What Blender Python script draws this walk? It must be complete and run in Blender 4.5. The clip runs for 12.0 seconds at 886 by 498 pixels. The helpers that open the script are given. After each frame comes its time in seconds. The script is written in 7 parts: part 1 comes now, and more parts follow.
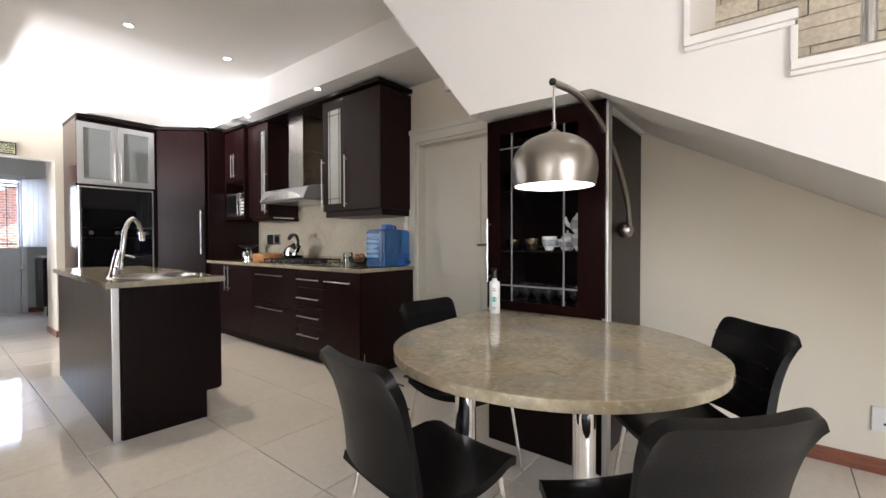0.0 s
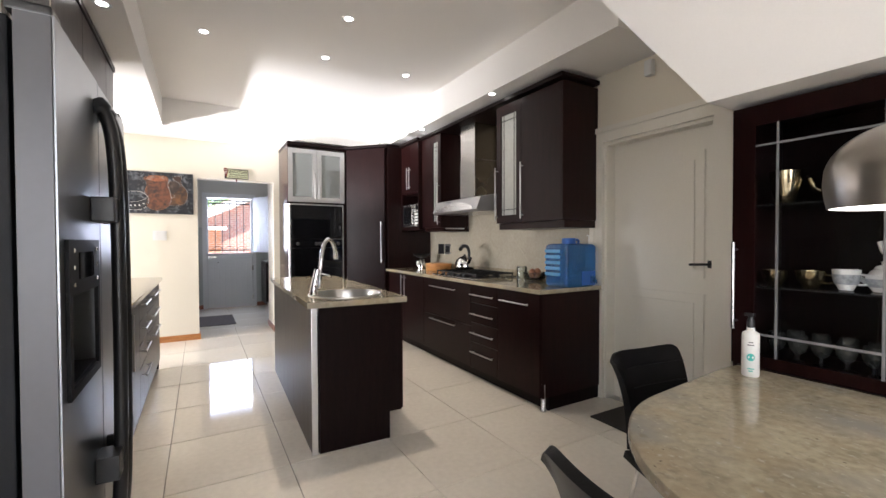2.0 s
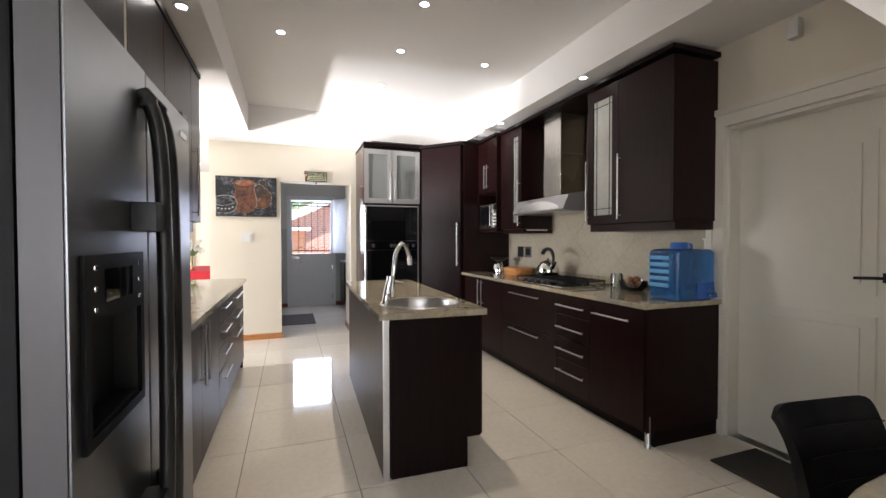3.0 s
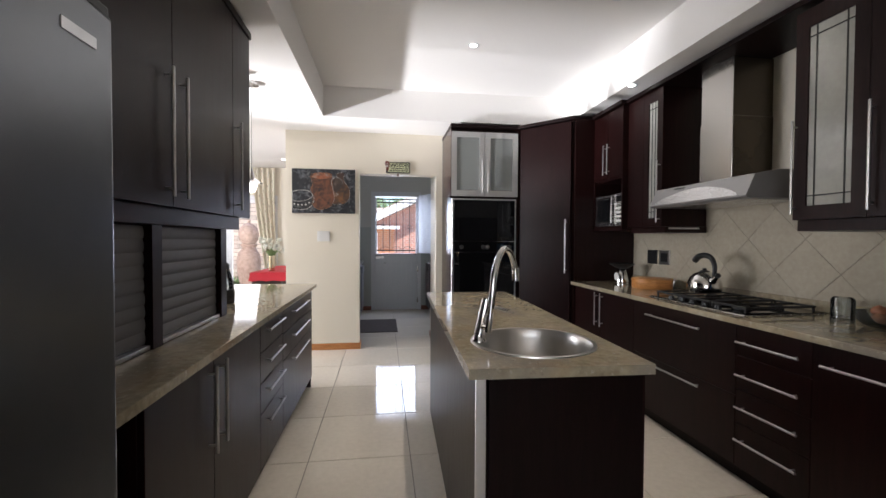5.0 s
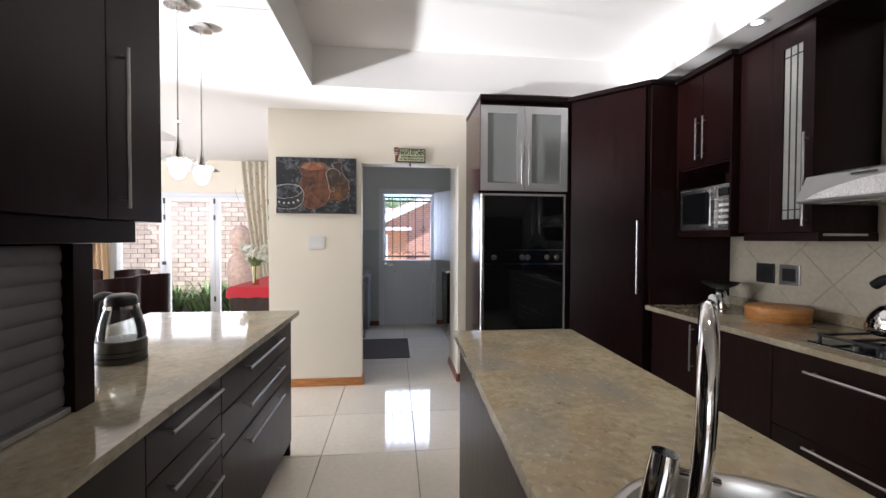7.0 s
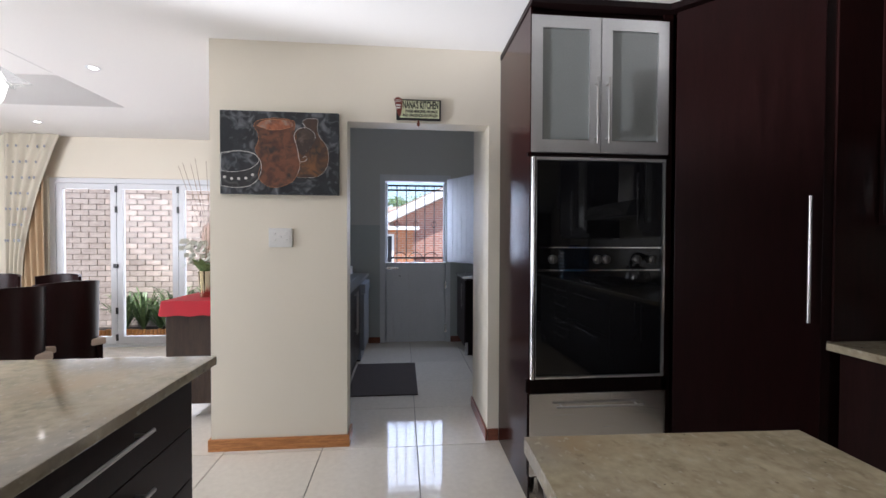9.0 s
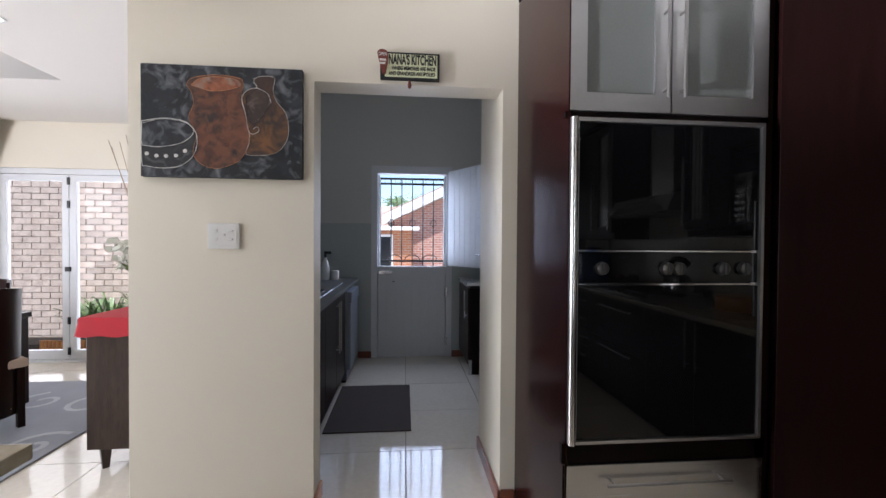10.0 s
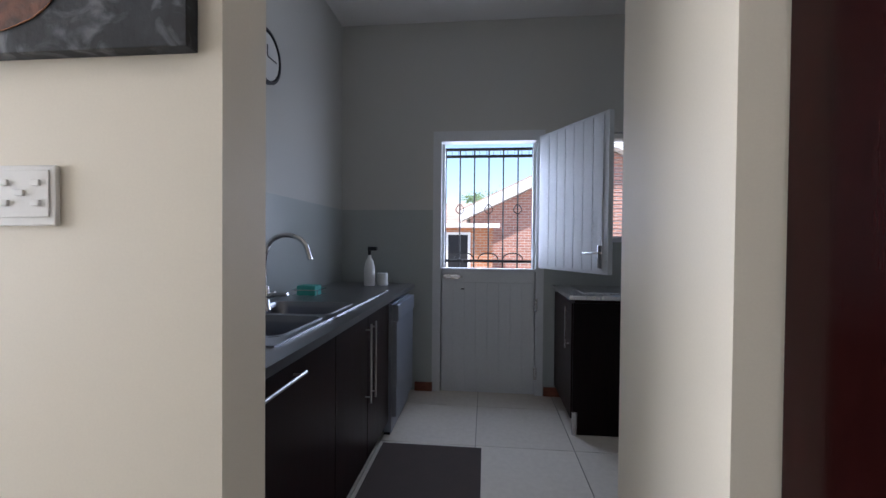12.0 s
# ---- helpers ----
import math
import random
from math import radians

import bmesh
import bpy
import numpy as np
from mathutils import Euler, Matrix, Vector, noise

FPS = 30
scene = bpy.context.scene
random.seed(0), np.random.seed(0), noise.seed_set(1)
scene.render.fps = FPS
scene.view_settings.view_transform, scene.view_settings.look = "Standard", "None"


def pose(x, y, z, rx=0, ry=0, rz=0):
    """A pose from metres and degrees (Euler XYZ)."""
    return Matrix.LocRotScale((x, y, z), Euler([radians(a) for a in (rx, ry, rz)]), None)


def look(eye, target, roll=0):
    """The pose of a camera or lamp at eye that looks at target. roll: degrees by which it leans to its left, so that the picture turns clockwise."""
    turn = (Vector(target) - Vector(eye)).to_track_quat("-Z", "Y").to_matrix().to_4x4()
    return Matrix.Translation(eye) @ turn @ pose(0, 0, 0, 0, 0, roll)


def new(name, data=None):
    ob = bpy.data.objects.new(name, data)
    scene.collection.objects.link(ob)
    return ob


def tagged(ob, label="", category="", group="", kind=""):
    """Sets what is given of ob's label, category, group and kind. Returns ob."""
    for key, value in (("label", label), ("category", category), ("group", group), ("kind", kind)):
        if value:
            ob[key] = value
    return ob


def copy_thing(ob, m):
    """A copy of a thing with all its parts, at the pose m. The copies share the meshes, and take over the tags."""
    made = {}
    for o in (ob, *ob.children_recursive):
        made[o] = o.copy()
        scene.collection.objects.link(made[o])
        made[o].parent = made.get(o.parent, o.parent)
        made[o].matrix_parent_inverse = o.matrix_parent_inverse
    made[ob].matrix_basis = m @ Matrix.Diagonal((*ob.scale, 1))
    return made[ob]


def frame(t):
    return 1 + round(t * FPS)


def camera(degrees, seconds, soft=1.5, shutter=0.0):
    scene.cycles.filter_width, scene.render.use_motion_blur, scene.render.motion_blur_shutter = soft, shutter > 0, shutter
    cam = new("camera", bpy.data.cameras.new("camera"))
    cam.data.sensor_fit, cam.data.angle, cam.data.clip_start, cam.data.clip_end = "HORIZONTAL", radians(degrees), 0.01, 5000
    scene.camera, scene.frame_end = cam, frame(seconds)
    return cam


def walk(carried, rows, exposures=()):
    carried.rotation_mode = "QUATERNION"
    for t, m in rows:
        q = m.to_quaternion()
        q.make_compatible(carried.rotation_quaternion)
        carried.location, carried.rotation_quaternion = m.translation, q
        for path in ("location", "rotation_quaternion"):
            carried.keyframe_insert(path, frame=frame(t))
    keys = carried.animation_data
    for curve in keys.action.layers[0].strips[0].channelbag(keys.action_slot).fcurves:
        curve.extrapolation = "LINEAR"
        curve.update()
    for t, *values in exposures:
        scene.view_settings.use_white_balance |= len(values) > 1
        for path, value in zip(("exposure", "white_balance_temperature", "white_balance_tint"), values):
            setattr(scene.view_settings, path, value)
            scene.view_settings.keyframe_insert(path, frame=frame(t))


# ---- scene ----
cam = camera(93.2, 12.0)
EXPOSURES = [(0, 2.0, 6100, 14), (1.5, 2.1, 6100, 14), (2.5, 1.85, 6200, 14), (3.5, 1.55, 6200, 14), (5.5, 1.12, 6000, 14), (6.5, 1.2, 6000, 14), (9, 0.8, 5800, 14), (10.5, 0.85, 5800, 14), (12, 0.95, 5800, 14)]
PATH = [
    (0, (0.213, -0.663, 1.123), (1.771, 0.59, 1.089), -0.1),
    (0.5, (0.233, -0.591, 1.164), (1.696, 0.772, 1.129), -0.1),
    (1, (0.248, -0.51, 1.206), (1.588, 0.975, 1.171), -0.1),
    (1.5, (0.275, -0.401, 1.232), (1.454, 1.214, 1.196), -0.1),
    (2, (0.31, -0.275, 1.258), (1.313, 1.456, 1.221), -0.2),
    (2.5, (0.334, -0.15, 1.276), (1.189, 1.658, 1.238), -0.1),
    (3, (0.405, 0.019, 1.29), (1.09, 1.898, 1.252), -0.1),
    (3.5, (0.484, 0.205, 1.304), (0.994, 2.139, 1.262), -0.1),
    (5.5, (0.577, 1.202, 1.314), (0.837, 3.185, 1.27), 0.3),
    (6, (0.564, 1.475, 1.344), (0.806, 3.46, 1.302), 0.2),
    (6.5, (0.572, 1.721, 1.356), (0.803, 3.707, 1.312), 0.2),
    (7, (0.602, 1.999, 1.373), (0.829, 3.986, 1.329), 0.2),
    (9, (0.646, 3.268, 1.321), (0.835, 5.258, 1.285), 0.2),
    (9.5, (0.668, 3.603, 1.317), (0.856, 5.594, 1.283), 0.4),
    (10, (0.723, 3.938, 1.317), (0.905, 5.929, 1.287), 0.4),
    (10.5, (0.735, 4.294, 1.298), (0.904, 6.287, 1.272), 0.4),
    (11, (0.755, 4.629, 1.292), (0.852, 6.626, 1.268), 0.5),
    (11.5, (0.787, 4.954, 1.277), (0.746, 6.953, 1.25), 0.6),
    (12, (0.788, 5.247, 1.255), (0.586, 7.236, 1.225), 0.5),
]
walk(cam, [(t, look(eye, target, roll)) for t, eye, target, roll in PATH], EXPOSURES)

# ---- light ----
world = bpy.data.worlds.new("sky")
scene.world = world
world.use_nodes = True
sky = world.node_tree.nodes.new("ShaderNodeTexSky")
sky.sky_type, sky.sun_disc = "NISHITA", False
sky.sun_elevation, sky.sun_rotation = radians(68), radians(207)
world.node_tree.links.new(sky.outputs[0], world.node_tree.nodes["Background"].inputs[0])
world.node_tree.nodes["Background"].inputs[1].default_value = 0.15


def lamp(name, kind, energy, m, color=(1, 1, 1), size=0.1, size_y=None, spot=None):
    data = bpy.data.lights.new(name, kind)
    data.energy, data.color = energy, color
    if kind == "AREA":
        data.size = size
        if size_y:
            data.shape, data.size_y = "RECTANGLE", size_y
    elif kind == "SUN":
        data.angle = radians(0.5)
    else:
        data.shadow_soft_size = size
    if spot:
        data.spot_size, data.spot_blend = radians(spot), 0.6
    ob = new(name, data)
    ob.matrix_world = m
    return ob


lamp("sun", "SUN", 5.0, look((-4, -8, 22), (0, 0, 0)), (1, 0.95, 0.87))
# the next three area lamps stand in for daylight at added, unseen windows
lamp("dining_side_fill", "AREA", 92, look((-4.5, 5.1, 1.3), (-1.5, 6.5, 0.0)), (1, 0.99, 0.97), 2.2, 1.9)
lamp("lounge_side_fill", "AREA", 6, look((-4.5, -1.3, 1.3), (3.0, 1.3, 1.2)), (1, 0.98, 0.95), 2.2, 1.8)
lamp("lounge_south_fill", "AREA", 36, look((-1.2, -4.1, 1.35), (-2.0, 0, 1.2)), (1, 0.98, 0.95), 3.4, 1.9)
lamp("sliding_door_light", "AREA", 16, look((-2.46, 8.93, 1.05), (-2.2, 4, 0.9)), (1, 0.98, 0.95), 2.2, 1.9)
lamp("back_door_light", "AREA", 9.5, look((0.81, 8.93, 1.57), (0.8, 5, 1.45)), (0.76, 0.84, 1.0), 0.76, 1.0)
# fill lamp added high in the closed stairwell, without a known source
lamp("stairwell_fill", "AREA", 14, look((2.6, -0.5, 5.0), (2.6, -0.6, 0)), (1, 0.96, 0.90), 0.9, 2.5)
# added spot outside the west window; stands in for reflected sun on the tray ceiling
lamp("reflected_sun_spot", "SPOT", 2500, look((-6.1, 4.1, 0.25), (1.75, 5.0, 2.9)), (1, 0.98, 0.95), 0.12, None, 20)


# ---- materials ----
def material(name, color, rough=0.5, metal=0.0, vary=0.12, scale=6.0, fine=60.0, bump=0.02, stretch=(1, 1, 1), second=None, mix=0.5, coat=0.0, spec=0.5):
    """A surface with colour that varies at two scales, and fine relief."""
    m = bpy.data.materials.new(name)
    m.use_nodes = True
    t = m.node_tree
    n, l = t.nodes, t.links
    b = n["Principled BSDF"]
    co = n.new("ShaderNodeTexCoord")
    mp = n.new("ShaderNodeMapping")
    mp.inputs["Scale"].default_value = stretch
    l.new(co.outputs["Object"], mp.inputs[0])
    big, small = n.new("ShaderNodeTexNoise"), n.new("ShaderNodeTexNoise")
    big.inputs["Scale"].default_value, small.inputs["Scale"].default_value = scale, fine
    big.inputs["Detail"].default_value = small.inputs["Detail"].default_value = 4
    l.new(mp.outputs[0], big.inputs[0])
    l.new(mp.outputs[0], small.inputs[0])
    add = n.new("ShaderNodeMath")
    add.operation = "ADD"
    l.new(big.outputs[0], add.inputs[0])
    l.new(small.outputs[0], add.inputs[1])
    ramp = n.new("ShaderNodeMapRange")
    ramp.inputs[1].default_value, ramp.inputs[2].default_value = 0.6, 1.4
    l.new(add.outputs[0], ramp.inputs[0])
    mixer = n.new("ShaderNodeMix")
    mixer.data_type = "RGBA"
    c2 = second or color
    mixer.inputs[6].default_value = (*[c * (1 - vary) for c in color], 1)
    mixer.inputs[7].default_value = (*[min(1, c * (1 + vary)) for c in c2], 1)
    l.new(ramp.outputs[0], mixer.inputs[0])
    l.new(mixer.outputs[2], b.inputs["Base Color"])
    rr = n.new("ShaderNodeMapRange")
    rr.inputs[3].default_value, rr.inputs[4].default_value = max(0.02, rough * 0.85), min(1, rough * 1.15)
    l.new(big.outputs[0], rr.inputs[0])
    l.new(rr.outputs[0], b.inputs["Roughness"])
    b.inputs["Metallic"].default_value = metal
    b.inputs["Coat Weight"].default_value = coat
    b.inputs["Coat Roughness"].default_value = 0.06
    b.inputs["Specular IOR Level"].default_value = spec
    if bump:
        bp = n.new("ShaderNodeBump")
        bp.inputs["Strength"].default_value, bp.inputs["Distance"].default_value = bump * 10, 0.002
        l.new(small.outputs[0], bp.inputs["Height"])
        l.new(bp.outputs[0], b.inputs["Normal"])
    return m


def granite(name):
    m = material(name, (0.285, 0.238, 0.158), 0.06, 0, 0.2, 7, 40, 0.0, second=(0.385, 0.335, 0.235))
    t = m.node_tree
    n, l = t.nodes, t.links
    b = n["Principled BSDF"]
    base = b.inputs["Base Color"].links[0].from_socket
    co = n.new("ShaderNodeTexCoord")
    mp = n.new("ShaderNodeMapping")
    mp.inputs["Rotation"].default_value = (0, 0, 0.5)
    mp.inputs["Scale"].default_value = (1, 0.75, 1)
    l.new(co.outputs["Object"], mp.inputs[0])
    out = base
    for scale, lo, hi, colour, seed in ((5, 0.50, 0.72, (0.33, 0.25, 0.155), 0.0), (4, 0.50, 0.68, (0.27, 0.245, 0.205), 7.0), (30, 0.60, 0.76, (0.20, 0.16, 0.11), 3.0), (60, 0.58, 0.70, (0.43, 0.39, 0.31), 11.0), (70, 0.69, 0.74, (0.08, 0.062, 0.05), 5.0)):
        nz = n.new("ShaderNodeTexNoise")
        nz.noise_dimensions = "4D"
        nz.inputs["Scale"].default_value, nz.inputs["W"].default_value, nz.inputs["Detail"].default_value = scale, seed, 6
        l.new(mp.outputs[0], nz.inputs[0])
        mr = n.new("ShaderNodeMapRange")
        mr.inputs[1].default_value, mr.inputs[2].default_value = lo, hi
        l.new(nz.outputs[0], mr.inputs[0])
        mx = n.new("ShaderNodeMix")
        mx.data_type = "RGBA"
        l.new(mr.outputs[0], mx.inputs[0])
        l.new(out, mx.inputs[6])
        mx.inputs[7].default_value = (*colour, 1)
        out = mx.outputs[2]
    l.new(out, b.inputs["Base Color"])
    return m


def wood(name, dark, light, rough=0.35, stretch=(14, 14, 1.2), coat=0.0, spec=0.5):
    return material(name, dark, rough, 0, 0.2, 2.5, 14, 0.004, stretch, second=light, coat=coat, spec=spec)


def glow(name, color, strength):
    m = bpy.data.materials.new(name)
    m.use_nodes = True
    b = m.node_tree.nodes["Principled BSDF"]
    b.inputs["Base Color"].default_value = (*color, 1)
    b.inputs["Emission Color"].default_value = (*color, 1)
    b.inputs["Emission Strength"].default_value = strength
    return m


def glass(name, color=(1, 1, 1), rough=0.0, thin=True, ior=1.45, milk=0.0):
    """Thin panes: a clear sheet with a mirror gloss."""
    m = bpy.data.materials.new(name)
    m.use_nodes = True
    t = m.node_tree
    n, l = t.nodes, t.links
    if thin:
        n.remove(n["Principled BSDF"])
        tr, gl, mx, fr = (n.new("ShaderNode" + k) for k in ("BsdfTransparent", "BsdfGlossy", "MixShader", "Fresnel"))
        tr.inputs[0].default_value = (*color, 1)
        gl.inputs["Roughness"].default_value = rough
        fr.inputs[0].default_value = ior
        l.new(fr.outputs[0], mx.inputs[0])
        l.new(tr.outputs[0], mx.inputs[1])
        l.new(gl.outputs[0], mx.inputs[2])
        out = mx.outputs[0]
        if milk:
            df, m2 = n.new("ShaderNodeBsdfDiffuse"), n.new("ShaderNodeMixShader")
            df.inputs[0].default_value = (0.8, 0.82, 0.82, 1)
            m2.inputs[0].default_value = milk
            l.new(out, m2.inputs[1])
            l.new(df.outputs[0], m2.inputs[2])
            out = m2.outputs[0]
        l.new(out, n["Material Output"].inputs[0])
    else:
        b = n["Principled BSDF"]
        b.inputs["Base Color"].default_value = (*color, 1)
        b.inputs["Transmission Weight"].default_value, b.inputs["Roughness"].default_value = 1.0, rough
    return m


def bricks(name, c1, c2, mortar, scale=1.0):
    m = material(name, c1, 0.85)
    t = m.node_tree
    n, l = t.nodes, t.links
    br = n.new("ShaderNodeTexBrick")
    br.inputs["Color1"].default_value, br.inputs["Color2"].default_value, br.inputs["Mortar"].default_value = (*c1, 1), (*c2, 1), (*mortar, 1)
    br.inputs["Scale"].default_value, br.inputs["Brick Width"].default_value, br.inputs["Row Height"].default_value, br.inputs["Mortar Size"].default_value = scale, 0.23, 0.083, 0.008
    co, mp = n.new("ShaderNodeTexCoord"), n.new("ShaderNodeMapping")
    mp.inputs["Rotation"].default_value = (radians(90), 0, 0)
    l.new(co.outputs["Object"], mp.inputs[0])
    l.new(mp.outputs[0], br.inputs[0])
    l.new(br.outputs[0], n["Principled BSDF"].inputs["Base Color"])
    return m


def per_object(m, amount=0.25):
    """Lets alike pieces differ a little in brightness."""
    t = m.node_tree
    n, l = t.nodes, t.links
    b = n["Principled BSDF"]
    src = b.inputs["Base Color"].links[0].from_socket
    info, mr, hsv = n.new("ShaderNodeObjectInfo"), n.new("ShaderNodeMapRange"), n.new("ShaderNodeHueSaturation")
    mr.inputs[3].default_value, mr.inputs[4].default_value = 1 - amount, 1 + amount
    l.new(info.outputs["Random"], mr.inputs[0])
    l.new(mr.outputs[0], hsv.inputs["Value"])
    l.new(src, hsv.inputs["Color"])
    l.new(hsv.outputs[0], b.inputs["Base Color"])
    return m


def layered_paint(name, base, first, second, scale, lo=0.50, hi=0.62, seed=0.0):
    """Oil paint: a ground colour with two scumbled layers over it."""
    m = material(name, base, 0.7, 0, 0.3, scale * 2, 60, 0.07)
    n, l = m.node_tree.nodes, m.node_tree.links
    b = n["Principled BSDF"]
    out = b.inputs["Base Color"].links[0].from_socket
    co = n.new("ShaderNodeTexCoord")
    for k, (colour, sc, a, c) in enumerate(((first, scale, lo, hi), (second, scale * 1.9, lo + 0.05, hi + 0.07))):
        nz, mr, mx = n.new("ShaderNodeTexNoise"), n.new("ShaderNodeMapRange"), n.new("ShaderNodeMix")
        nz.noise_dimensions, mx.data_type = "4D", "RGBA"
        nz.inputs["Scale"].default_value, nz.inputs["W"].default_value, nz.inputs["Detail"].default_value, nz.inputs["Distortion"].default_value = sc, seed + 5 * k, 6, 1.1
        mr.inputs[1].default_value, mr.inputs[2].default_value = a, c
        l.new(co.outputs["Object"], nz.inputs[0])
        l.new(nz.outputs[0], mr.inputs[0])
        l.new(mr.outputs[0], mx.inputs[0])
        l.new(out, mx.inputs[6])
        mx.inputs[7].default_value = (*colour, 1)
        out = mx.outputs[2]
    l.new(out, b.inputs["Base Color"])
    return m


PAINT = material("cream_wall_paint", (0.76, 0.70, 0.58), 0.6, 0, 0.03, 1.2, 180, 0.012)
SCULLERY_PAINT = material("grey_cream_paint", (0.57, 0.56, 0.52), 0.6, 0, 0.03, 1.2, 180, 0.012)
SCULLERY_TILE = material("sage_wall_tile", (0.42, 0.445, 0.425), 0.35, 0, 0.05, 2, 90, 0.006)
WHITE = material("white_ceiling_paint", (0.83, 0.81, 0.78), 0.7, 0, 0.02, 1.0, 150, 0.01)
DOOR_WHITE = material("white_door_enamel", (0.78, 0.74, 0.65), 0.35, 0, 0.03, 2, 90, 0.006)
BACK_DOOR = material("white_stable_door_paint", (0.66, 0.67, 0.68), 0.4, 0, 0.05, 2, 60, 0.01)
TILE = per_object(material("polished_porcelain_tile", (0.74, 0.675, 0.575), 0.055, 0, 0.05, 1.6, 30, 0.0, second=(0.78, 0.72, 0.62)), 0.04)
GROUT = material("grey_grout", (0.30, 0.27, 0.22), 0.9)
SPLASH = material("beige_splash_tile", (0.40, 0.35, 0.265), 0.22, 0, 0.05, 3, 40, 0.004, second=(0.45, 0.405, 0.32))
SPLASH_JOINT = material("beige_tile_joint", (0.385, 0.335, 0.255), 0.8, 0, 0.1, 8, 80, 0.01)
WOOD = wood("dark_mahogany_veneer", (0.0092, 0.0031, 0.0029), (0.0155, 0.0048, 0.0043), 0.34, spec=0.16)
WOOD_RED = wood("mahogany_panel", (0.0060, 0.0017, 0.0016), (0.0096, 0.0025, 0.0023), 0.32, spec=0.09)
SIDE_RED = wood("polished_red_mahogany", (0.0105, 0.0025, 0.0023), (0.019, 0.0040, 0.0036), 0.17, spec=0.18)
BLACKWOOD = wood("black_stained_wood", (0.0055, 0.0030, 0.0029), (0.0100, 0.0045, 0.0042), 0.36, spec=0.10)
PINE = wood("varnished_pine", (0.36, 0.13, 0.035), (0.55, 0.24, 0.08), 0.35, (2, 2, 22))
SKIRT = wood("red_brown_skirting", (0.16, 0.045, 0.022), (0.24, 0.08, 0.04), 0.35, (2, 2, 22))
BEECH = wood("honey_wood", (0.42, 0.17, 0.04), (0.55, 0.25, 0.08), 0.4, (3, 3, 20))
GRANITE = granite("cream_granite")
STEEL = material("brushed_steel", (0.60, 0.59, 0.58), 0.27, 1, 0.06, 3, 30, 0.0, (60, 60, 1))
STEEL_H = material("brushed_steel_sideways", (0.62, 0.61, 0.60), 0.26, 1, 0.05, 3, 30, 0.0, (1, 1, 60))
HOOD_STEEL = material("satin_hood_steel", (0.42, 0.40, 0.375), 0.24, 0.95, 0.04, 3, 30, 0.0)
CANOPY_STEEL = material("pale_canopy_steel", (0.34, 0.335, 0.33), 0.40, 0.55, 0.04, 3, 30, 0.0)
TROUGH_STEEL = material("dull_trough_steel", (0.30, 0.30, 0.32), 0.30, 1, 0.05, 4, 20, 0.0)
BAR = material("satin_steel_bar", (0.52, 0.51, 0.50), 0.30, 1, 0.03, 4, 20, 0.0)
FRIDGE_BLACK = material("black_fridge_side", (0.0045, 0.005, 0.0065), 0.5, 0, 0.1, 4, 120, 0.02, spec=0.15)
SINK_STEEL = material("satin_sink_steel", (0.55, 0.53, 0.50), 0.30, 1, 0.03, 4, 20, 0.0)
FRIDGE = material("stainless_door", (0.21, 0.218, 0.23), 0.33, 1, 0.04, 1.5, 20, 0.0)
CHROME = material("chrome", (0.78, 0.77, 0.76), 0.07, 1, 0.03, 5, 40, 0.0)
NICKEL = material("brushed_nickel", (0.34, 0.31, 0.275), 0.30, 1, 0.05, 4, 30, 0.0)
ALU = material("satin_aluminium", (0.62, 0.62, 0.62), 0.35, 1, 0.04, 4, 60, 0.003)
ALU_WHITE = material("white_aluminium_frame", (0.72, 0.73, 0.75), 0.4, 0, 0.03, 3, 60, 0.004)
FRIDGE_EDGE = material("muted_door_edge", (0.085, 0.085, 0.09), 0.4, 0.5, 0.04, 3, 60, 0.003, spec=0.2)
FROST = material("frosted_glass", (0.20, 0.21, 0.20), 0.25, 0, 0.08, 3, 120, 0.006, spec=0.6)
SHUTTER = material("grey_shutter_slat", (0.17, 0.165, 0.17), 0.5, 0, 0.05, 3, 60, 0.004, spec=0.2)
BLACK_GLASS = material("black_oven_glass", (0.006, 0.006, 0.007), 0.03, 0, 0.1, 3, 30, 0.0, spec=0.45)
BLACK = material("black_plastic", (0.012, 0.012, 0.013), 0.35, 0, 0.15, 6, 80, 0.01)
BLACK_IRON = material("black_iron", (0.014, 0.013, 0.012), 0.6, 0.0, 0.2, 9, 90, 0.03)
LEATHER = material("black_leather", (0.0055, 0.005, 0.005), 0.34, 0, 0.25, 9, 160, 0.03, spec=0.16)
RUBBER = material("dark_mat", (0.035, 0.030, 0.026), 0.9, 0, 0.25, 8, 220, 0.06)
MAT_BROWN = material("brown_ribbed_mat", (0.070, 0.052, 0.044), 0.95, 0, 0.2, 8, 220, 0.08)
PLASTER_WHITE = material("white_plastic", (0.75, 0.74, 0.71), 0.35, 0, 0.02, 4, 80, 0.003)
CERAMIC = material("white_porcelain", (0.72, 0.72, 0.70), 0.15, 0, 0.04, 6, 40, 0.0)
SILVER = material("silver_plate", (0.50, 0.43, 0.29), 0.18, 1.0, 0.08, 8, 50, 0.0)
BLUE_PLASTIC = material("blue_water_plastic", (0.025, 0.15, 0.44), 0.12, 0, 0.15, 5, 40, 0.004, second=(0.05, 0.23, 0.55))
BLUE_PLASTIC.node_tree.nodes["Principled BSDF"].inputs["Transmission Weight"].default_value = 0.6
BLUE_PALE = material("pale_blue_plastic", (0.13, 0.36, 0.62), 0.14, 0, 0.1, 8, 60, 0.004)
BLUE_SOLID = material("blue_plastic_cap", (0.03, 0.12, 0.42), 0.3, 0, 0.06, 6, 60, 0.004)
PANE = glass("clear_pane", ior=1.18)
TABLEWARE = glass("clear_glassware", (0.90, 0.92, 0.92), 0.02, ior=1.6, milk=0.012)
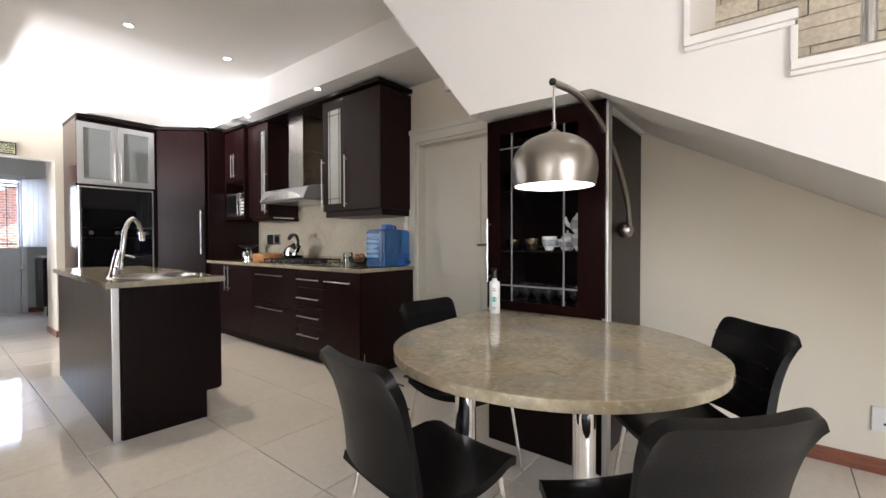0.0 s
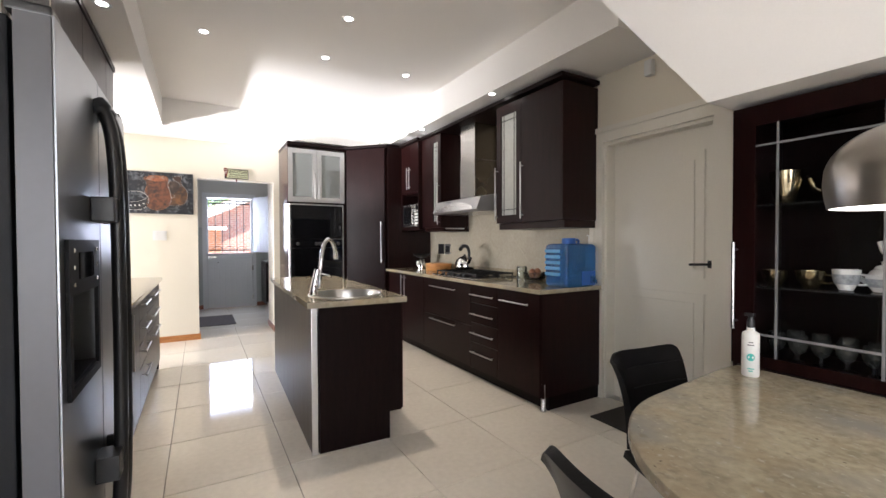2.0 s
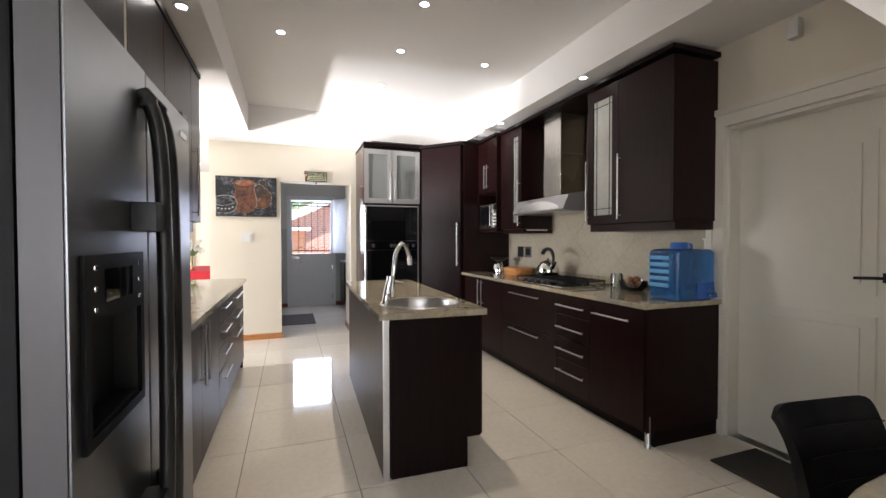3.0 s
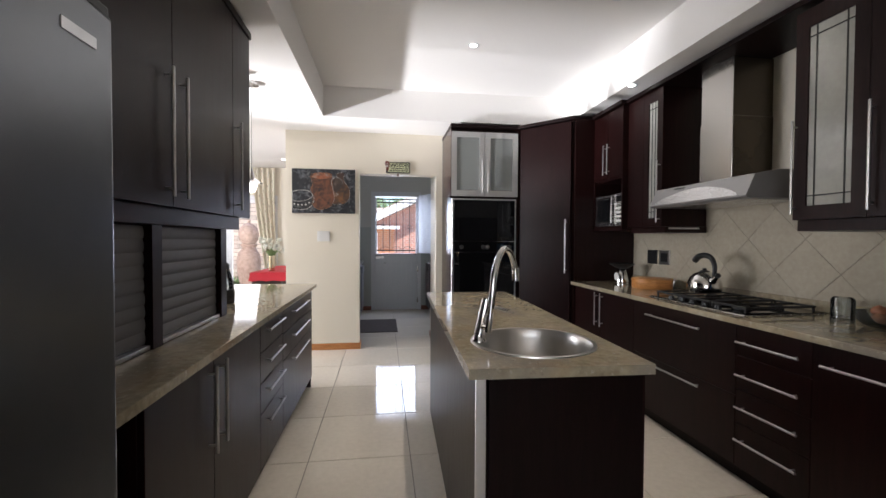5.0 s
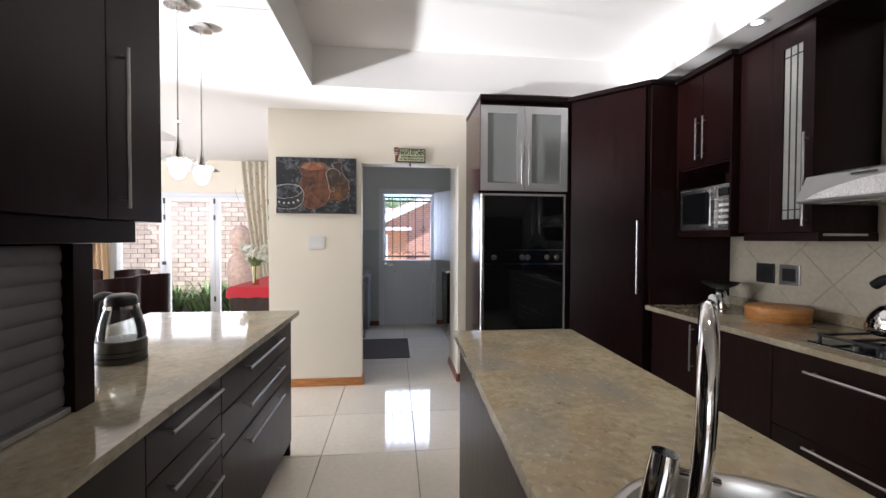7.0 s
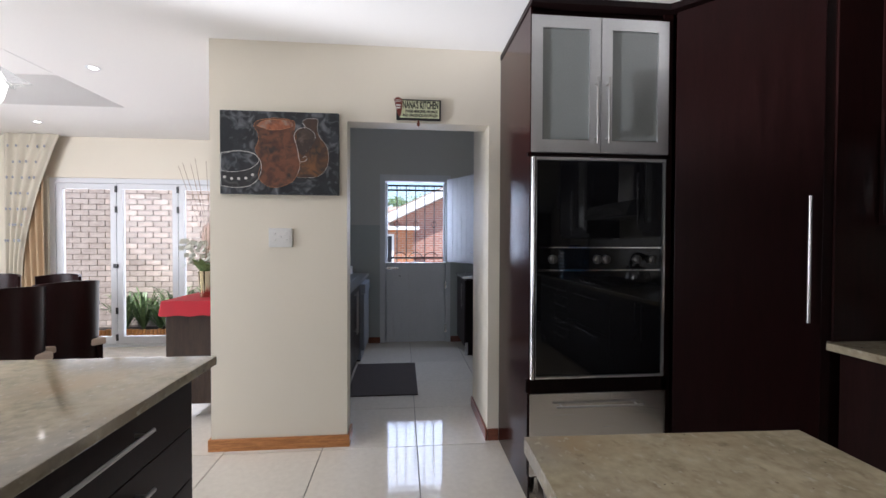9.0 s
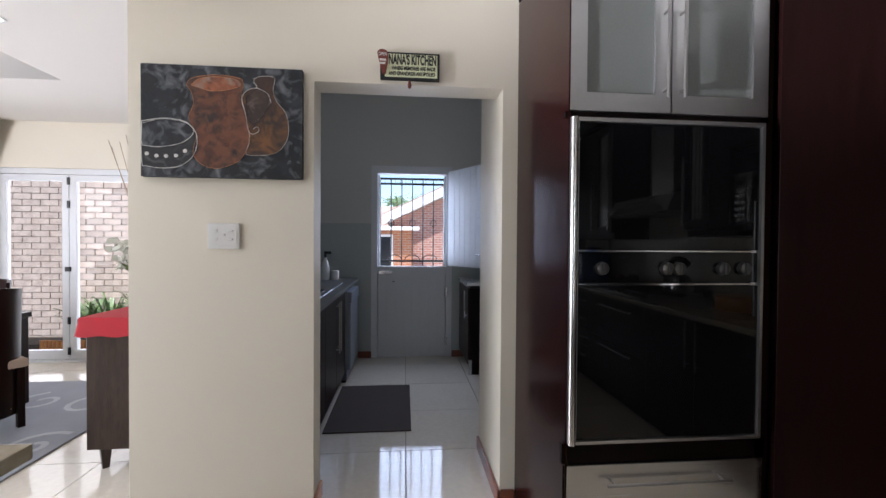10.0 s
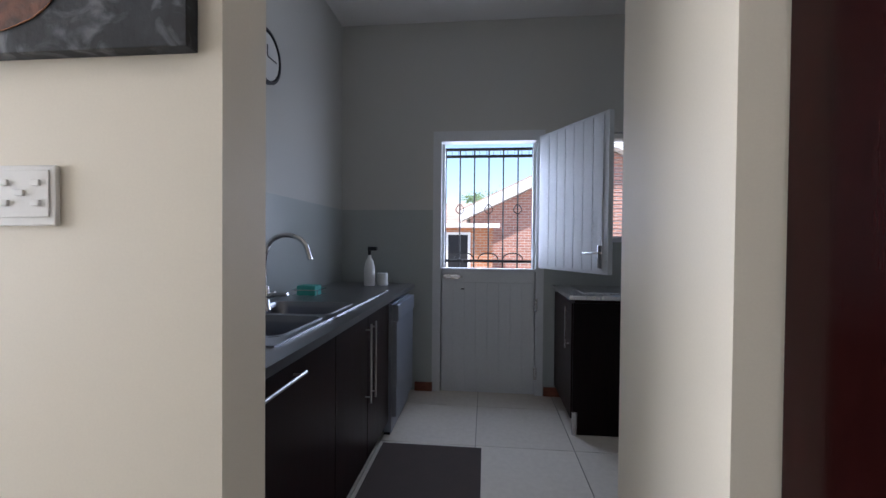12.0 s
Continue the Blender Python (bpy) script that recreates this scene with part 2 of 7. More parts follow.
RED = material("red_cloth", (0.42, 0.012, 0.022), 0.8, 0, 0.15, 6, 200, 0.05)
CURTAIN = material("cream_sheer_curtain", (0.62, 0.57, 0.46), 0.9, 0, 0.06, 4, 160, 0.03)
CURTAIN_TAN = material("tan_curtain", (0.50, 0.36, 0.22), 0.9, 0, 0.08, 4, 160, 0.03)
TERRACOTTA = material("weathered_terracotta", (0.46, 0.28, 0.20), 0.6, 0, 0.2, 3.5, 16, 0.03, second=(0.62, 0.46, 0.37))
LEAF = material("strap_leaf", (0.07, 0.13, 0.04), 0.45, 0, 0.35, 9, 60, 0.02, second=(0.17, 0.25, 0.10))
PETAL = material("white_petals", (0.70, 0.70, 0.62), 0.7, 0, 0.1, 12, 60, 0.02)
TWIG = material("dry_twig", (0.30, 0.20, 0.12), 0.8)
BRICK = per_object(material("pale_clay_brick", (0.43, 0.34, 0.28), 0.9, 0, 0.2, 9, 60, 0.06, second=(0.56, 0.48, 0.42)), 0.22)
MORTAR = material("grey_mortar", (0.17, 0.15, 0.13), 0.95, 0, 0.1, 8, 80, 0.05)
STONE = per_object(material("split_sandstone", (0.46, 0.40, 0.30), 0.85, 0, 0.22, 5, 50, 0.09, second=(0.58, 0.54, 0.46)), 0.18)
RED_BRICK = bricks("red_face_brick", (0.42, 0.19, 0.13), (0.32, 0.15, 0.11), (0.48, 0.42, 0.38))
ORANGE_BRICK = bricks("orange_face_brick", (0.50, 0.19, 0.08), (0.42, 0.16, 0.07), (0.45, 0.38, 0.30))
ROOF = material("clay_roof_tile", (0.42, 0.31, 0.25), 0.85, 0, 0.25, 2, 12, 0.1)
PAVING = material("concrete_paving", (0.36, 0.33, 0.29), 0.9, 0, 0.12, 1.5, 30, 0.05)
RUG_GREY = material("grey_rug", (0.30, 0.31, 0.34), 0.95, 0, 0.12, 5, 240, 0.08)
RUG_PALE = material("pale_rug_swirl", (0.48, 0.49, 0.51), 0.95, 0, 0.1, 5, 240, 0.08)
CANVAS = layered_paint("charcoal_canvas", (0.010, 0.012, 0.015), (0.040, 0.045, 0.056), (0.24, 0.25, 0.27), 7, 0.46, 0.74)
POT_PAINT = layered_paint("russet_paint", (0.105, 0.036, 0.019), (0.030, 0.022, 0.019), (0.17, 0.064, 0.032), 9, 0.36, 0.56, 2.0)
POT_PAINT_B = layered_paint("ochre_paint", (0.060, 0.032, 0.021), (0.20, 0.088, 0.030), (0.030, 0.024, 0.021), 9, 0.48, 0.64, 9.0)
POT_PAINT_C = layered_paint("charcoal_paint", (0.020, 0.020, 0.022), (0.055, 0.055, 0.058), (0.16, 0.16, 0.16), 9, 0.52, 0.75, 4.0)
RIM_PAINT = layered_paint("pale_orange_paint", (0.30, 0.10, 0.045), (0.30, 0.21, 0.16), (0.10, 0.05, 0.035), 10, 0.45, 0.60, 1.0)
BROWN_PAINT = layered_paint("umber_paint", (0.045, 0.030, 0.024), (0.10, 0.065, 0.048), (0.16, 0.12, 0.10), 9, 0.48, 0.66, 7.0)
CHALK = material("chalk_white_paint", (0.62, 0.60, 0.57), 0.8, 0, 0.2, 20, 90, 0.05)
ORANGE_LINE = material("orange_paint_line", (0.45, 0.20, 0.09), 0.8, 0, 0.2, 20, 90, 0.05)
SIGN_FACE = material("pale_green_sign_paint", (0.72, 0.75, 0.48), 0.6, 0, 0.08, 12, 80, 0.02)
SIGN_INK = material("black_ink", (0.012, 0.012, 0.012), 0.6)
SIGN_RED = material("brown_red_paint", (0.16, 0.035, 0.02), 0.6, 0, 0.2, 14, 80, 0.03)
TEAL = material("teal_label", (0.06, 0.42, 0.36), 0.5)
LAMP_GLOW = glow("downlight_glow", (1, 0.93, 0.82), 9)
SHADE_GLOW = glow("lamp_inside_glow", (1, 0.96, 0.90), 2.2)
PENDANT_GLASS = glow("lit_frosted_glass", (1, 0.93, 0.82), 1.6)
FRUIT = material("brown_onion_skin", (0.30, 0.12, 0.06), 0.5, 0, 0.3, 20, 60, 0.02)
SPRIG = material("grey_brown_weave", (0.30, 0.25, 0.18), 0.9, 0, 0.15, 12, 160, 0.03)
WALNUT = wood("brown_walnut", (0.024, 0.014, 0.010), (0.042, 0.025, 0.018), 0.25, spec=0.4)
BAR_BRIGHT = material("bright_rolled_steel", (0.80, 0.79, 0.78), 0.22, 1, 0.03, 4, 20, 0.0)
GUNMETAL = material("gunmetal_base", (0.11, 0.105, 0.10), 0.3, 0.7, 0.06, 4, 40, 0.003)
SEAT_CREAM = material("cream_seat_cloth", (0.46, 0.36, 0.28), 0.85, 0, 0.08, 5, 180, 0.04)
# the dark reflection on the chimney's side is put into this colour
CHIMNEY_SIDE = material("steel_dark_reflection", (0.085, 0.070, 0.052), 0.28, 0.9, 0.05, 3, 30, 0.0)
PATTERN = material("grey_blue_glaze", (0.36, 0.38, 0.40), 0.2, 0, 0.4, 40, 120, 0.0)
DISHWASHER = material("grey_appliance", (0.34, 0.37, 0.43), 0.35, 0.6, 0.05, 3, 40, 0.004)


# ---- builders ----
def shape():
    return bmesh.new()


def add_box(bm, x0, y0, z0, x1, y1, z1, bevel=0.0):
    made = bmesh.ops.create_cube(bm, size=1.0)["verts"]
    for v in made:
        v.co = Vector((x0 + (v.co.x + 0.5) * (x1 - x0), y0 + (v.co.y + 0.5) * (y1 - y0), z0 + (v.co.z + 0.5) * (z1 - z0)))
    if bevel:
        edges = list({e for v in made for e in v.link_edges})
        bmesh.ops.bevel(bm, geom=edges, offset=bevel, segments=2, affect="EDGES", profile=0.6)
    return bm


def box(*a, bevel=0.0):
    return add_box(shape(), *a, bevel=bevel)


def add_lathe(bm, profile, centre=(0, 0, 0), seg=28, sx=1.0, sy=1.0):
    """Turns (radius, height) pairs round the z axis."""
    c = Vector(centre)
    rings = []
    for r, z in profile:
        if r < 1e-5:
            rings.append([bm.verts.new(c + Vector((0, 0, z)))])
        else:
            rings.append([bm.verts.new(c + Vector((sx * r * math.cos(math.tau * i / seg), sy * r * math.sin(math.tau * i / seg), z))) for i in range(seg)])
    for a, b in zip(rings, rings[1:]):
        for i in range(seg):
            j = (i + 1) % seg
            if len(a) == 1 and len(b) == 1:
                continue
            if len(a) == 1:
                bm.faces.new((a[0], b[j], b[i]))
            elif len(b) == 1:
                bm.faces.new((a[i], a[j], b[0]))
            else:
                bm.faces.new((a[i], a[j], b[j], b[i]))
    return bm


def lathe(profile, centre=(0, 0, 0), seg=28, sx=1.0, sy=1.0):
    return add_lathe(shape(), profile, centre, seg, sx, sy)


def add_tube(bm, points, r, seg=10, cap=True):
    """A round bar along points; r may be a list, a radius a point."""
    pts = [Vector(p) for p in points]
    rs = r if isinstance(r, (list, tuple)) else [r] * len(pts)
    rings, side = [], None
    for i, p in enumerate(pts):
        d = (pts[min(i + 1, len(pts) - 1)] - pts[max(i - 1, 0)]).normalized()
        if side is None:
            side = d.cross(Vector((0, 0, 1)) if abs(d.z) < 0.9 else Vector((1, 0, 0))).normalized()
        side = (side - d * side.dot(d)).normalized()
        up = d.cross(side)
        rings.append([bm.verts.new(p + rs[i] * (math.cos(math.tau * k / seg) * side + math.sin(math.tau * k / seg) * up)) for k in range(seg)])
    for a, b in zip(rings, rings[1:]):
        for k in range(seg):
            bm.faces.new((a[k], a[(k + 1) % seg], b[(k + 1) % seg], b[k]))
    if cap:
        bm.faces.new(rings[0][::-1])
        bm.faces.new(rings[-1])
    return bm


def tube(points, r, seg=10):
    return add_tube(shape(), points, r, seg)


def smooth_path(points, steps=6):
    """A rounded line through points."""
    p = [Vector(q) for q in points]
    p = [2 * p[0] - p[1]] + p + [2 * p[-1] - p[-2]]
    out = []
    for i in range(1, len(p) - 2):
        for k in range(steps):
            t = k / steps
            out.append(0.5 * (2 * p[i] + (p[i + 1] - p[i - 1]) * t + (2 * p[i - 1] - 5 * p[i] + 4 * p[i + 1] - p[i + 2]) * t * t + (3 * p[i] - p[i - 1] - 3 * p[i + 1] + p[i + 2]) * t ** 3))
    return out + [p[-2]]


def prism(outline, axis, a, b, bevel=0.0):
    """An outline in the plane across axis, drawn out from a to b."""
    bm = shape()
    place = {"x": lambda u, v, w: (w, u, v), "y": lambda u, v, w: (u, w, v), "z": lambda u, v, w: (u, v, w)}[axis]
    lo = [bm.verts.new(place(u, v, a)) for u, v in outline]
    hi = [bm.verts.new(place(u, v, b)) for u, v in outline]
    bm.faces.new(lo[::-1])
    bm.faces.new(hi)
    for i in range(len(lo)):
        j = (i + 1) % len(lo)
        bm.faces.new((lo[i], lo[j], hi[j], hi[i]))
    bmesh.ops.recalc_face_normals(bm, faces=bm.faces[:])
    if bevel:
        bmesh.ops.bevel(bm, geom=bm.edges[:], offset=bevel, segments=2, affect="EDGES", profile=0.6)
    return bm


def sheet(fn, nu, nv, thick=0.0):
    """A curved sheet fn(u, v), with thickness."""
    bm = shape()
    grid = [[bm.verts.new(fn(i / nu, j / nv)) for j in range(nv + 1)] for i in range(nu + 1)]
    for i in range(nu):
        for j in range(nv):
            bm.faces.new((grid[i][j], grid[i + 1][j], grid[i + 1][j + 1], grid[i][j + 1]))
    if thick:
        bmesh.ops.recalc_face_normals(bm, faces=bm.faces[:])
        bmesh.ops.solidify(bm, geom=bm.faces[:], thickness=thick)
    return bm


def holed(axis, a, b, u0, u1, z0, z1, holes):
    """A wall slab from a to b along axis, with openings (u0, u1, z0, z1) through it."""
    us = sorted({u0, u1, *[h[0] for h in holes], *[h[1] for h in holes]})
    zs = sorted({z0, z1, *[h[2] for h in holes], *[h[3] for h in holes]})
    us, zs = [u for u in us if u0 <= u <= u1], [z for z in zs if z0 <= z <= z1]
    bm = shape()
    for p, q in zip(us, us[1:]):
        for r, s in zip(zs, zs[1:]):
            um, zm = (p + q) / 2, (r + s) / 2
            if any(h[0] < um < h[1] and h[2] < zm < h[3] for h in holes):
                continue
            add_box(bm, *((a, p, r, b, q, s) if axis == "x" else (p, a, r, q, b, s)))
    bmesh.ops.remove_doubles(bm, verts=bm.verts[:], dist=1e-5)
    seen = {}
    for f in bm.faces:
        seen.setdefault(tuple(round(c, 4) for c in f.calc_center_median()), []).append(f)
    bmesh.ops.delete(bm, geom=[f for fs in seen.values() if len(fs) > 1 for f in fs], context="FACES_ONLY")
    return bm


def root_of(ob):
    while ob.parent:
        ob = ob.parent
    return ob


def finish(name, bm, mat, offset, soft=50):
    if offset is not None:
        bmesh.ops.translate(bm, verts=bm.verts[:], vec=-Vector(offset))
    mesh = bpy.data.meshes.new(name)
    bmesh.ops.recalc_face_normals(bm, faces=bm.faces[:])
    bm.to_mesh(mesh)
    bm.free()
    mesh.materials.append(mat)
    mesh.set_sharp_from_angle(angle=radians(soft))
    flat = [max(abs(c) for c in p.normal) > 0.99999 or p.area > 0.02 for p in mesh.polygons]
    mesh.polygons.foreach_set("use_smooth", [not f for f in flat])
    return mesh


def part(name, bm, mat, parent, label="", soft=50):
    ob = new(name, finish(name, bm, mat, root_of(parent).location, soft))
    ob.parent = parent
    if label:
        ob["label"] = label
    return ob


def thing(name, at, label, category, group=""):
    ob = new(name)
    ob.empty_display_size = 0.1
    ob.location = at
    return tagged(ob, label, category, group)


def solo(name, bm, mat, label, category, kind="", group="", soft=50):
    lo = [min(v.co[i] for v in bm.verts) for i in range(3)]
    hi = [max(v.co[i] for v in bm.verts) for i in range(3)]
    at = ((lo[0] + hi[0]) / 2, (lo[1] + hi[1]) / 2, lo[2])
    ob = new(name, finish(name, bm, mat, at, soft))
    ob.location = at
    return tagged(ob, label, category, group, kind)


def structure(name, bm, mat, label, category="", soft=50):
    return tagged(new(name, finish(name, bm, mat, None, soft)), label, category or name.split("_")[0], "", "structure")


def writing(name, text, size, m, mat, parent, depth=0.0008, align="CENTER", width=None):
    data = bpy.data.curves.new(name, "FONT")
    data.body, data.size, data.extrude, data.align_x, data.align_y = text, size, depth, align, "CENTER"
    data.materials.append(mat)
    ob = new(name, data)
    ob.parent = parent
    if width:
        bpy.context.view_layer.update()
        m = m @ Matrix.Diagonal((width / max(ob.dimensions.x, 1e-3), 1, 1, 1))
    ob.matrix_basis = Matrix.Translation(-root_of(parent).location) @ m
    return ob


def handle_bar(a, b, out, r=0.006, inset=0.03):
    """A steel bar from a to b with two posts; out is the way back to the door's face."""
    a, b, out = Vector(a), Vector(b), Vector(out)
    d = (b - a).normalized()
    bm = tube([a, b], r, 10)
    for p in (a + d * inset, b - d * inset):
        add_tube(bm, [p, p + out], r * 0.75, 8)
    return bm


# ---- the setting ----
LOW, TRAY, TOP = 2.57, 2.88, 3.4
structure("ground", box(-150, -150, -0.32, 150, 150, -0.12), PAVING, "pale concrete paving round the house", "ground")
floor = structure("floor", box(-4.6, -4.2, -0.12, 3.1, 8.95, -0.009), GROUT, "grout bed below polished floor tiles", "floor")

structure("wall_east", holed("x", 3.1, 3.3, -4.2, 6.0, -0.1, 5.4, [(1.14, 1.97, -0.1, 2.035)]), PAINT, "cream painted kitchen wall with a doorway", "wall")
structure("wall_pantry_back", box(3.34, 0.9, -0.1, 3.44, 2.2, 2.4), PAINT, "plain wall behind the pantry door", "wall")
structure("wall_end", holed("y", 6.0, 6.158, -0.55, 1.206, -0.1, TOP, [(0.288, 1.206, -0.1, 2.085)]), PAINT, "cream painted end wall with a plain doorway", "wall")
structure("wall_corner", box(1.206, 6.0, -0.1, 3.3, 6.59, TOP), PAINT, "deep cream wall beside the doorway", "wall")
structure("wall_scullery_west", box(-0.55, 6.12, -0.1, -0.45, 8.76, TOP), SCULLERY_PAINT, "painted scullery side wall", "wall")
structure("wall_scullery_north", holed("y", 8.76, 8.94, -0.45, 2.6, -0.1, TOP, [(0.345, 1.265, -0.1, 2.185), (1.72, 2.35, 1.27, 2.16)]), SCULLERY_PAINT, "painted scullery end wall with door and window", "wall")
structure("wall_scullery_east", box(2.5, 6.59, -0.1, 2.6, 8.76, TOP), SCULLERY_PAINT, "painted scullery side wall", "wall")
structure("wall_dining_north", holed("y", 8.75, 8.94, -4.8, -0.55, -0.1, 2.88, [(-3.62, -1.30, -0.1, 2.08)]), PAINT, "cream painted dining wall over folding glass doors", "wall")
# unseen walls; their window openings are added to let light in
structure("wall_west", holed("x", -4.8, -4.6, -4.2, 8.75, -0.1, TOP, [(3.0, 6.2, 0.3, 2.2), (-2.4, -0.2, 0.3, 2.2)]), PAINT, "cream painted far wall with two added window openings", "wall")
structure("wall_south", holed("y", -4.4, -4.2, -4.8, 3.3, -0.1, 5.4, [(-2.9, 0.5, 0.4, 2.3)]), PAINT, "cream painted lounge wall with an added window opening", "wall")
structure("wall_fridge", box(-0.86, 0.86, -0.009, -0.74, 3.28, LOW), PAINT, "plain wall behind the fridge and cabinets", "wall")
structure("wall_stair_cap", box(1.95, -4.2, TRAY + 0.1, 2.07, 1.75, 5.4), PAINT, "stairwell wall above the ceiling", "wall")
structure("wall_stair_north", box(1.95, 1.75, TRAY + 0.1, 3.1, 1.87, 5.4), PAINT, "stairwell end wall above the ceiling", "wall")
structure("ceiling_stairwell", box(1.95, -4.2, 5.4, 3.3, 1.87, 5.5), WHITE, "white ceiling high above the stairs", "ceiling")

low = shape()
for b in ((-4.6, -4.2, -0.04, 5.0), (-1.96, 5.0, -0.04, 6.0), (-1.96, 6.0, -0.55, 7.5), (-4.6, 5.0, -4.1, 7.5), (-4.6, 7.5, -0.55, 8.75), (-0.04, 5.38, 3.1, 6.0), (2.535, 1.42, 3.1, 5.38), (-0.04, -4.2, 2.09, -2.0)):
    add_box(low, b[0], b[1], LOW, b[2], b[3], LOW + 0.36)
structure("ceiling", low, WHITE, "white plaster ceiling with a recessed tray", "ceiling")
tray = box(-0.04, -2.0, TRAY, 2.09, 1.42, TRAY + 0.06)
add_box(tray, -0.04, 1.42, TRAY, 2.535, 5.38, TRAY + 0.06)
structure("ceiling_tray", tray, WHITE, "white raised tray ceiling over the kitchen", "ceiling")
rec = prism([(-4.1, 5.0), (-1.96, 5.0), (-1.96, 7.5), (-4.1, 7.5)], "z", LOW + 0.16, LOW + 0.2)
structure("ceiling_dining_recess", rec, WHITE, "white recessed panel in the dining ceiling", "ceiling")
slope = shape()
lo_r, hi_r = [(-4.1, 5.0), (-1.96, 5.0), (-1.96, 7.5), (-4.1, 7.5)], [(-3.8, 5.3), (-2.3, 5.3), (-2.3, 7.16), (-3.8, 7.16)]
va, vb = [slope.verts.new((x, y, LOW)) for x, y in lo_r], [slope.verts.new((x, y, LOW + 0.155)) for x, y in hi_r]
for i in range(4):
    slope.faces.new((va[i], va[(i + 1) % 4], vb[(i + 1) % 4], vb[i]))
bmesh.ops.solidify(slope, geom=slope.faces[:], thickness=0.01)
structure("ceiling_cove", slope, WHITE, "white sloping cove round the dining recess", "ceiling")
structure("ceiling_scullery", box(-0.45, 6.12, 3.1, 2.5, 8.76, 3.2), WHITE, "white scullery ceiling", "ceiling")
# unseen slab; its dining part is set low so sun reaches the garden wall
slab = box(-4.8, -4.4, TOP, 1.95, 7.0, TOP + 0.1)
add_box(slab, -0.65, 7.001, TOP, 1.95, 8.95, TOP + 0.1)
add_box(slab, -4.8, 7.001, 2.88, -0.551, 8.95, 2.98)
add_box(slab, -4.8, 6.9, 2.86, -0.551, 6.999, TOP - 0.001)
structure("roof_slab", slab, WHITE, "plain slab closing the roof space", "ceiling")
# unseen eave, added and sized to set the garden wall's shadow line
structure("roof_eave", box(-5.4, 8.951, 2.86, -0.56, 9.06, 2.98), WHITE, "unseen white eave added to set the garden wall's shadow", "roof")
structure("roof_slab_east", box(1.95, 1.87, TOP, 3.3, 8.95, TOP + 0.1), WHITE, "plain slab closing the roof space", "ceiling")

# wall tiles of the scullery, to shoulder height
structure("tile_band_west", box(-0.45, 6.12, -0.009, -0.442, 8.752, 1.53), SCULLERY_TILE, "sage wall tiles above the scullery sink", "wall tiles")
structure("tile_band_north", holed("y", 8.752, 8.76, -0.45, 0.345, -0.009, 1.53, []), SCULLERY_TILE, "sage wall tiles beside the back door", "wall tiles")
structure("tile_band_north_b", holed("y", 8.752, 8.76, 1.265, 2.5, -0.009, 1.53, [(1.72, 2.35, 1.27, 1.53)]), SCULLERY_TILE, "sage wall tiles below the scullery window", "wall tiles")

# skirtings
def skirting(name, a, b, mat, side):
    """A rounded board along a wall from a to b; side: the way off the wall."""
    (x0, y0), (x1, y1) = a, b
    t = 0.016
    bm = box(min(x0, x1, x0 + side[0] * t, x1 + side[0] * t), min(y0, y1, y0 + side[1] * t, y1 + side[1] * t), -0.004,
             max(x0, x1, x0 + side[0] * t, x1 + side[0] * t), max(y0, y1, y0 + side[1] * t, y1 + side[1] * t), 0.075, bevel=0.005)
    structure(name, bm, mat, "varnished timber skirting board", "baseboard")


skirting("baseboard_end", (-0.566, 6.0), (0.304, 6.0), PINE, (0, -1))
skirting("baseboard_jamb_west", (0.288, 6.002), (0.288, 6.158), PINE, (1, 0))
skirting("baseboard_jamb_east", (1.206, 5.984), (1.206, 6.59), SKIRT, (-1, 0))
skirting("baseboard_return", (-0.55, 6.002), (-0.55, 8.74), PINE, (-1, 0))
skirting("baseboard_corner", (1.208, 6.0), (1.279, 6.0), SKIRT, (0, -1))
skirting("baseboard_east", (3.1, -4.1), (3.1, -0.06), SKIRT, (-1, 0))
skirting("baseboard_scullery", (0.20, 8.752), (0.35, 8.752), SKIRT, (0, -1))
skirting("baseboard_scullery_b", (1.27, 8.752), (1.5, 8.752), SKIRT, (0, -1))

# ---- stairs ----
RISE, RUN = 0.172, 0.32
steps = [(-0.365 + RUN * k, 1.905 + RISE * k) for k in range(-10, 6)]


def soffit(y):
    """The underside of the flight."""
    return max(-0.005, 1.805 + 0.543 * y) if y < 0 else 1.805 + 0.014 * y if y < 0.663 else 1.815 + 1.27 * (y - 0.663)


flight = shape()
cuts = sorted({round(y - RUN, 4) for y, z in steps} | {0.0, 0.663, 1.42, 1.72} | {-3.36})
for y0, y1 in zip(cuts, cuts[1:]):
    top = TRAY + 0.32 if y0 > -0.37 else next(z for y, z in steps if y > (y0 + y1) / 2)
    lo0, lo1 = soffit(y0 + 1e-4), soffit(y1 - 1e-4)
    if top - max(lo0, lo1) < 0.02:
        continue
    q = [flight.verts.new((x, y, z)) for x in (2.09, 3.095) for y, z in ((y0, lo0), (y1, lo1), (y1, top), (y0, top))]
    for f in ((0, 1, 2, 3), (7, 6, 5, 4), (0, 4, 5, 1), (1, 5, 6, 2), (2, 6, 7, 3), (3, 7, 4, 0)):
        flight.faces.new([q[i] for i in f])
stair = structure("staircase", flight, WHITE, "white plastered flight of stairs above the dining nook", "staircase", 20)
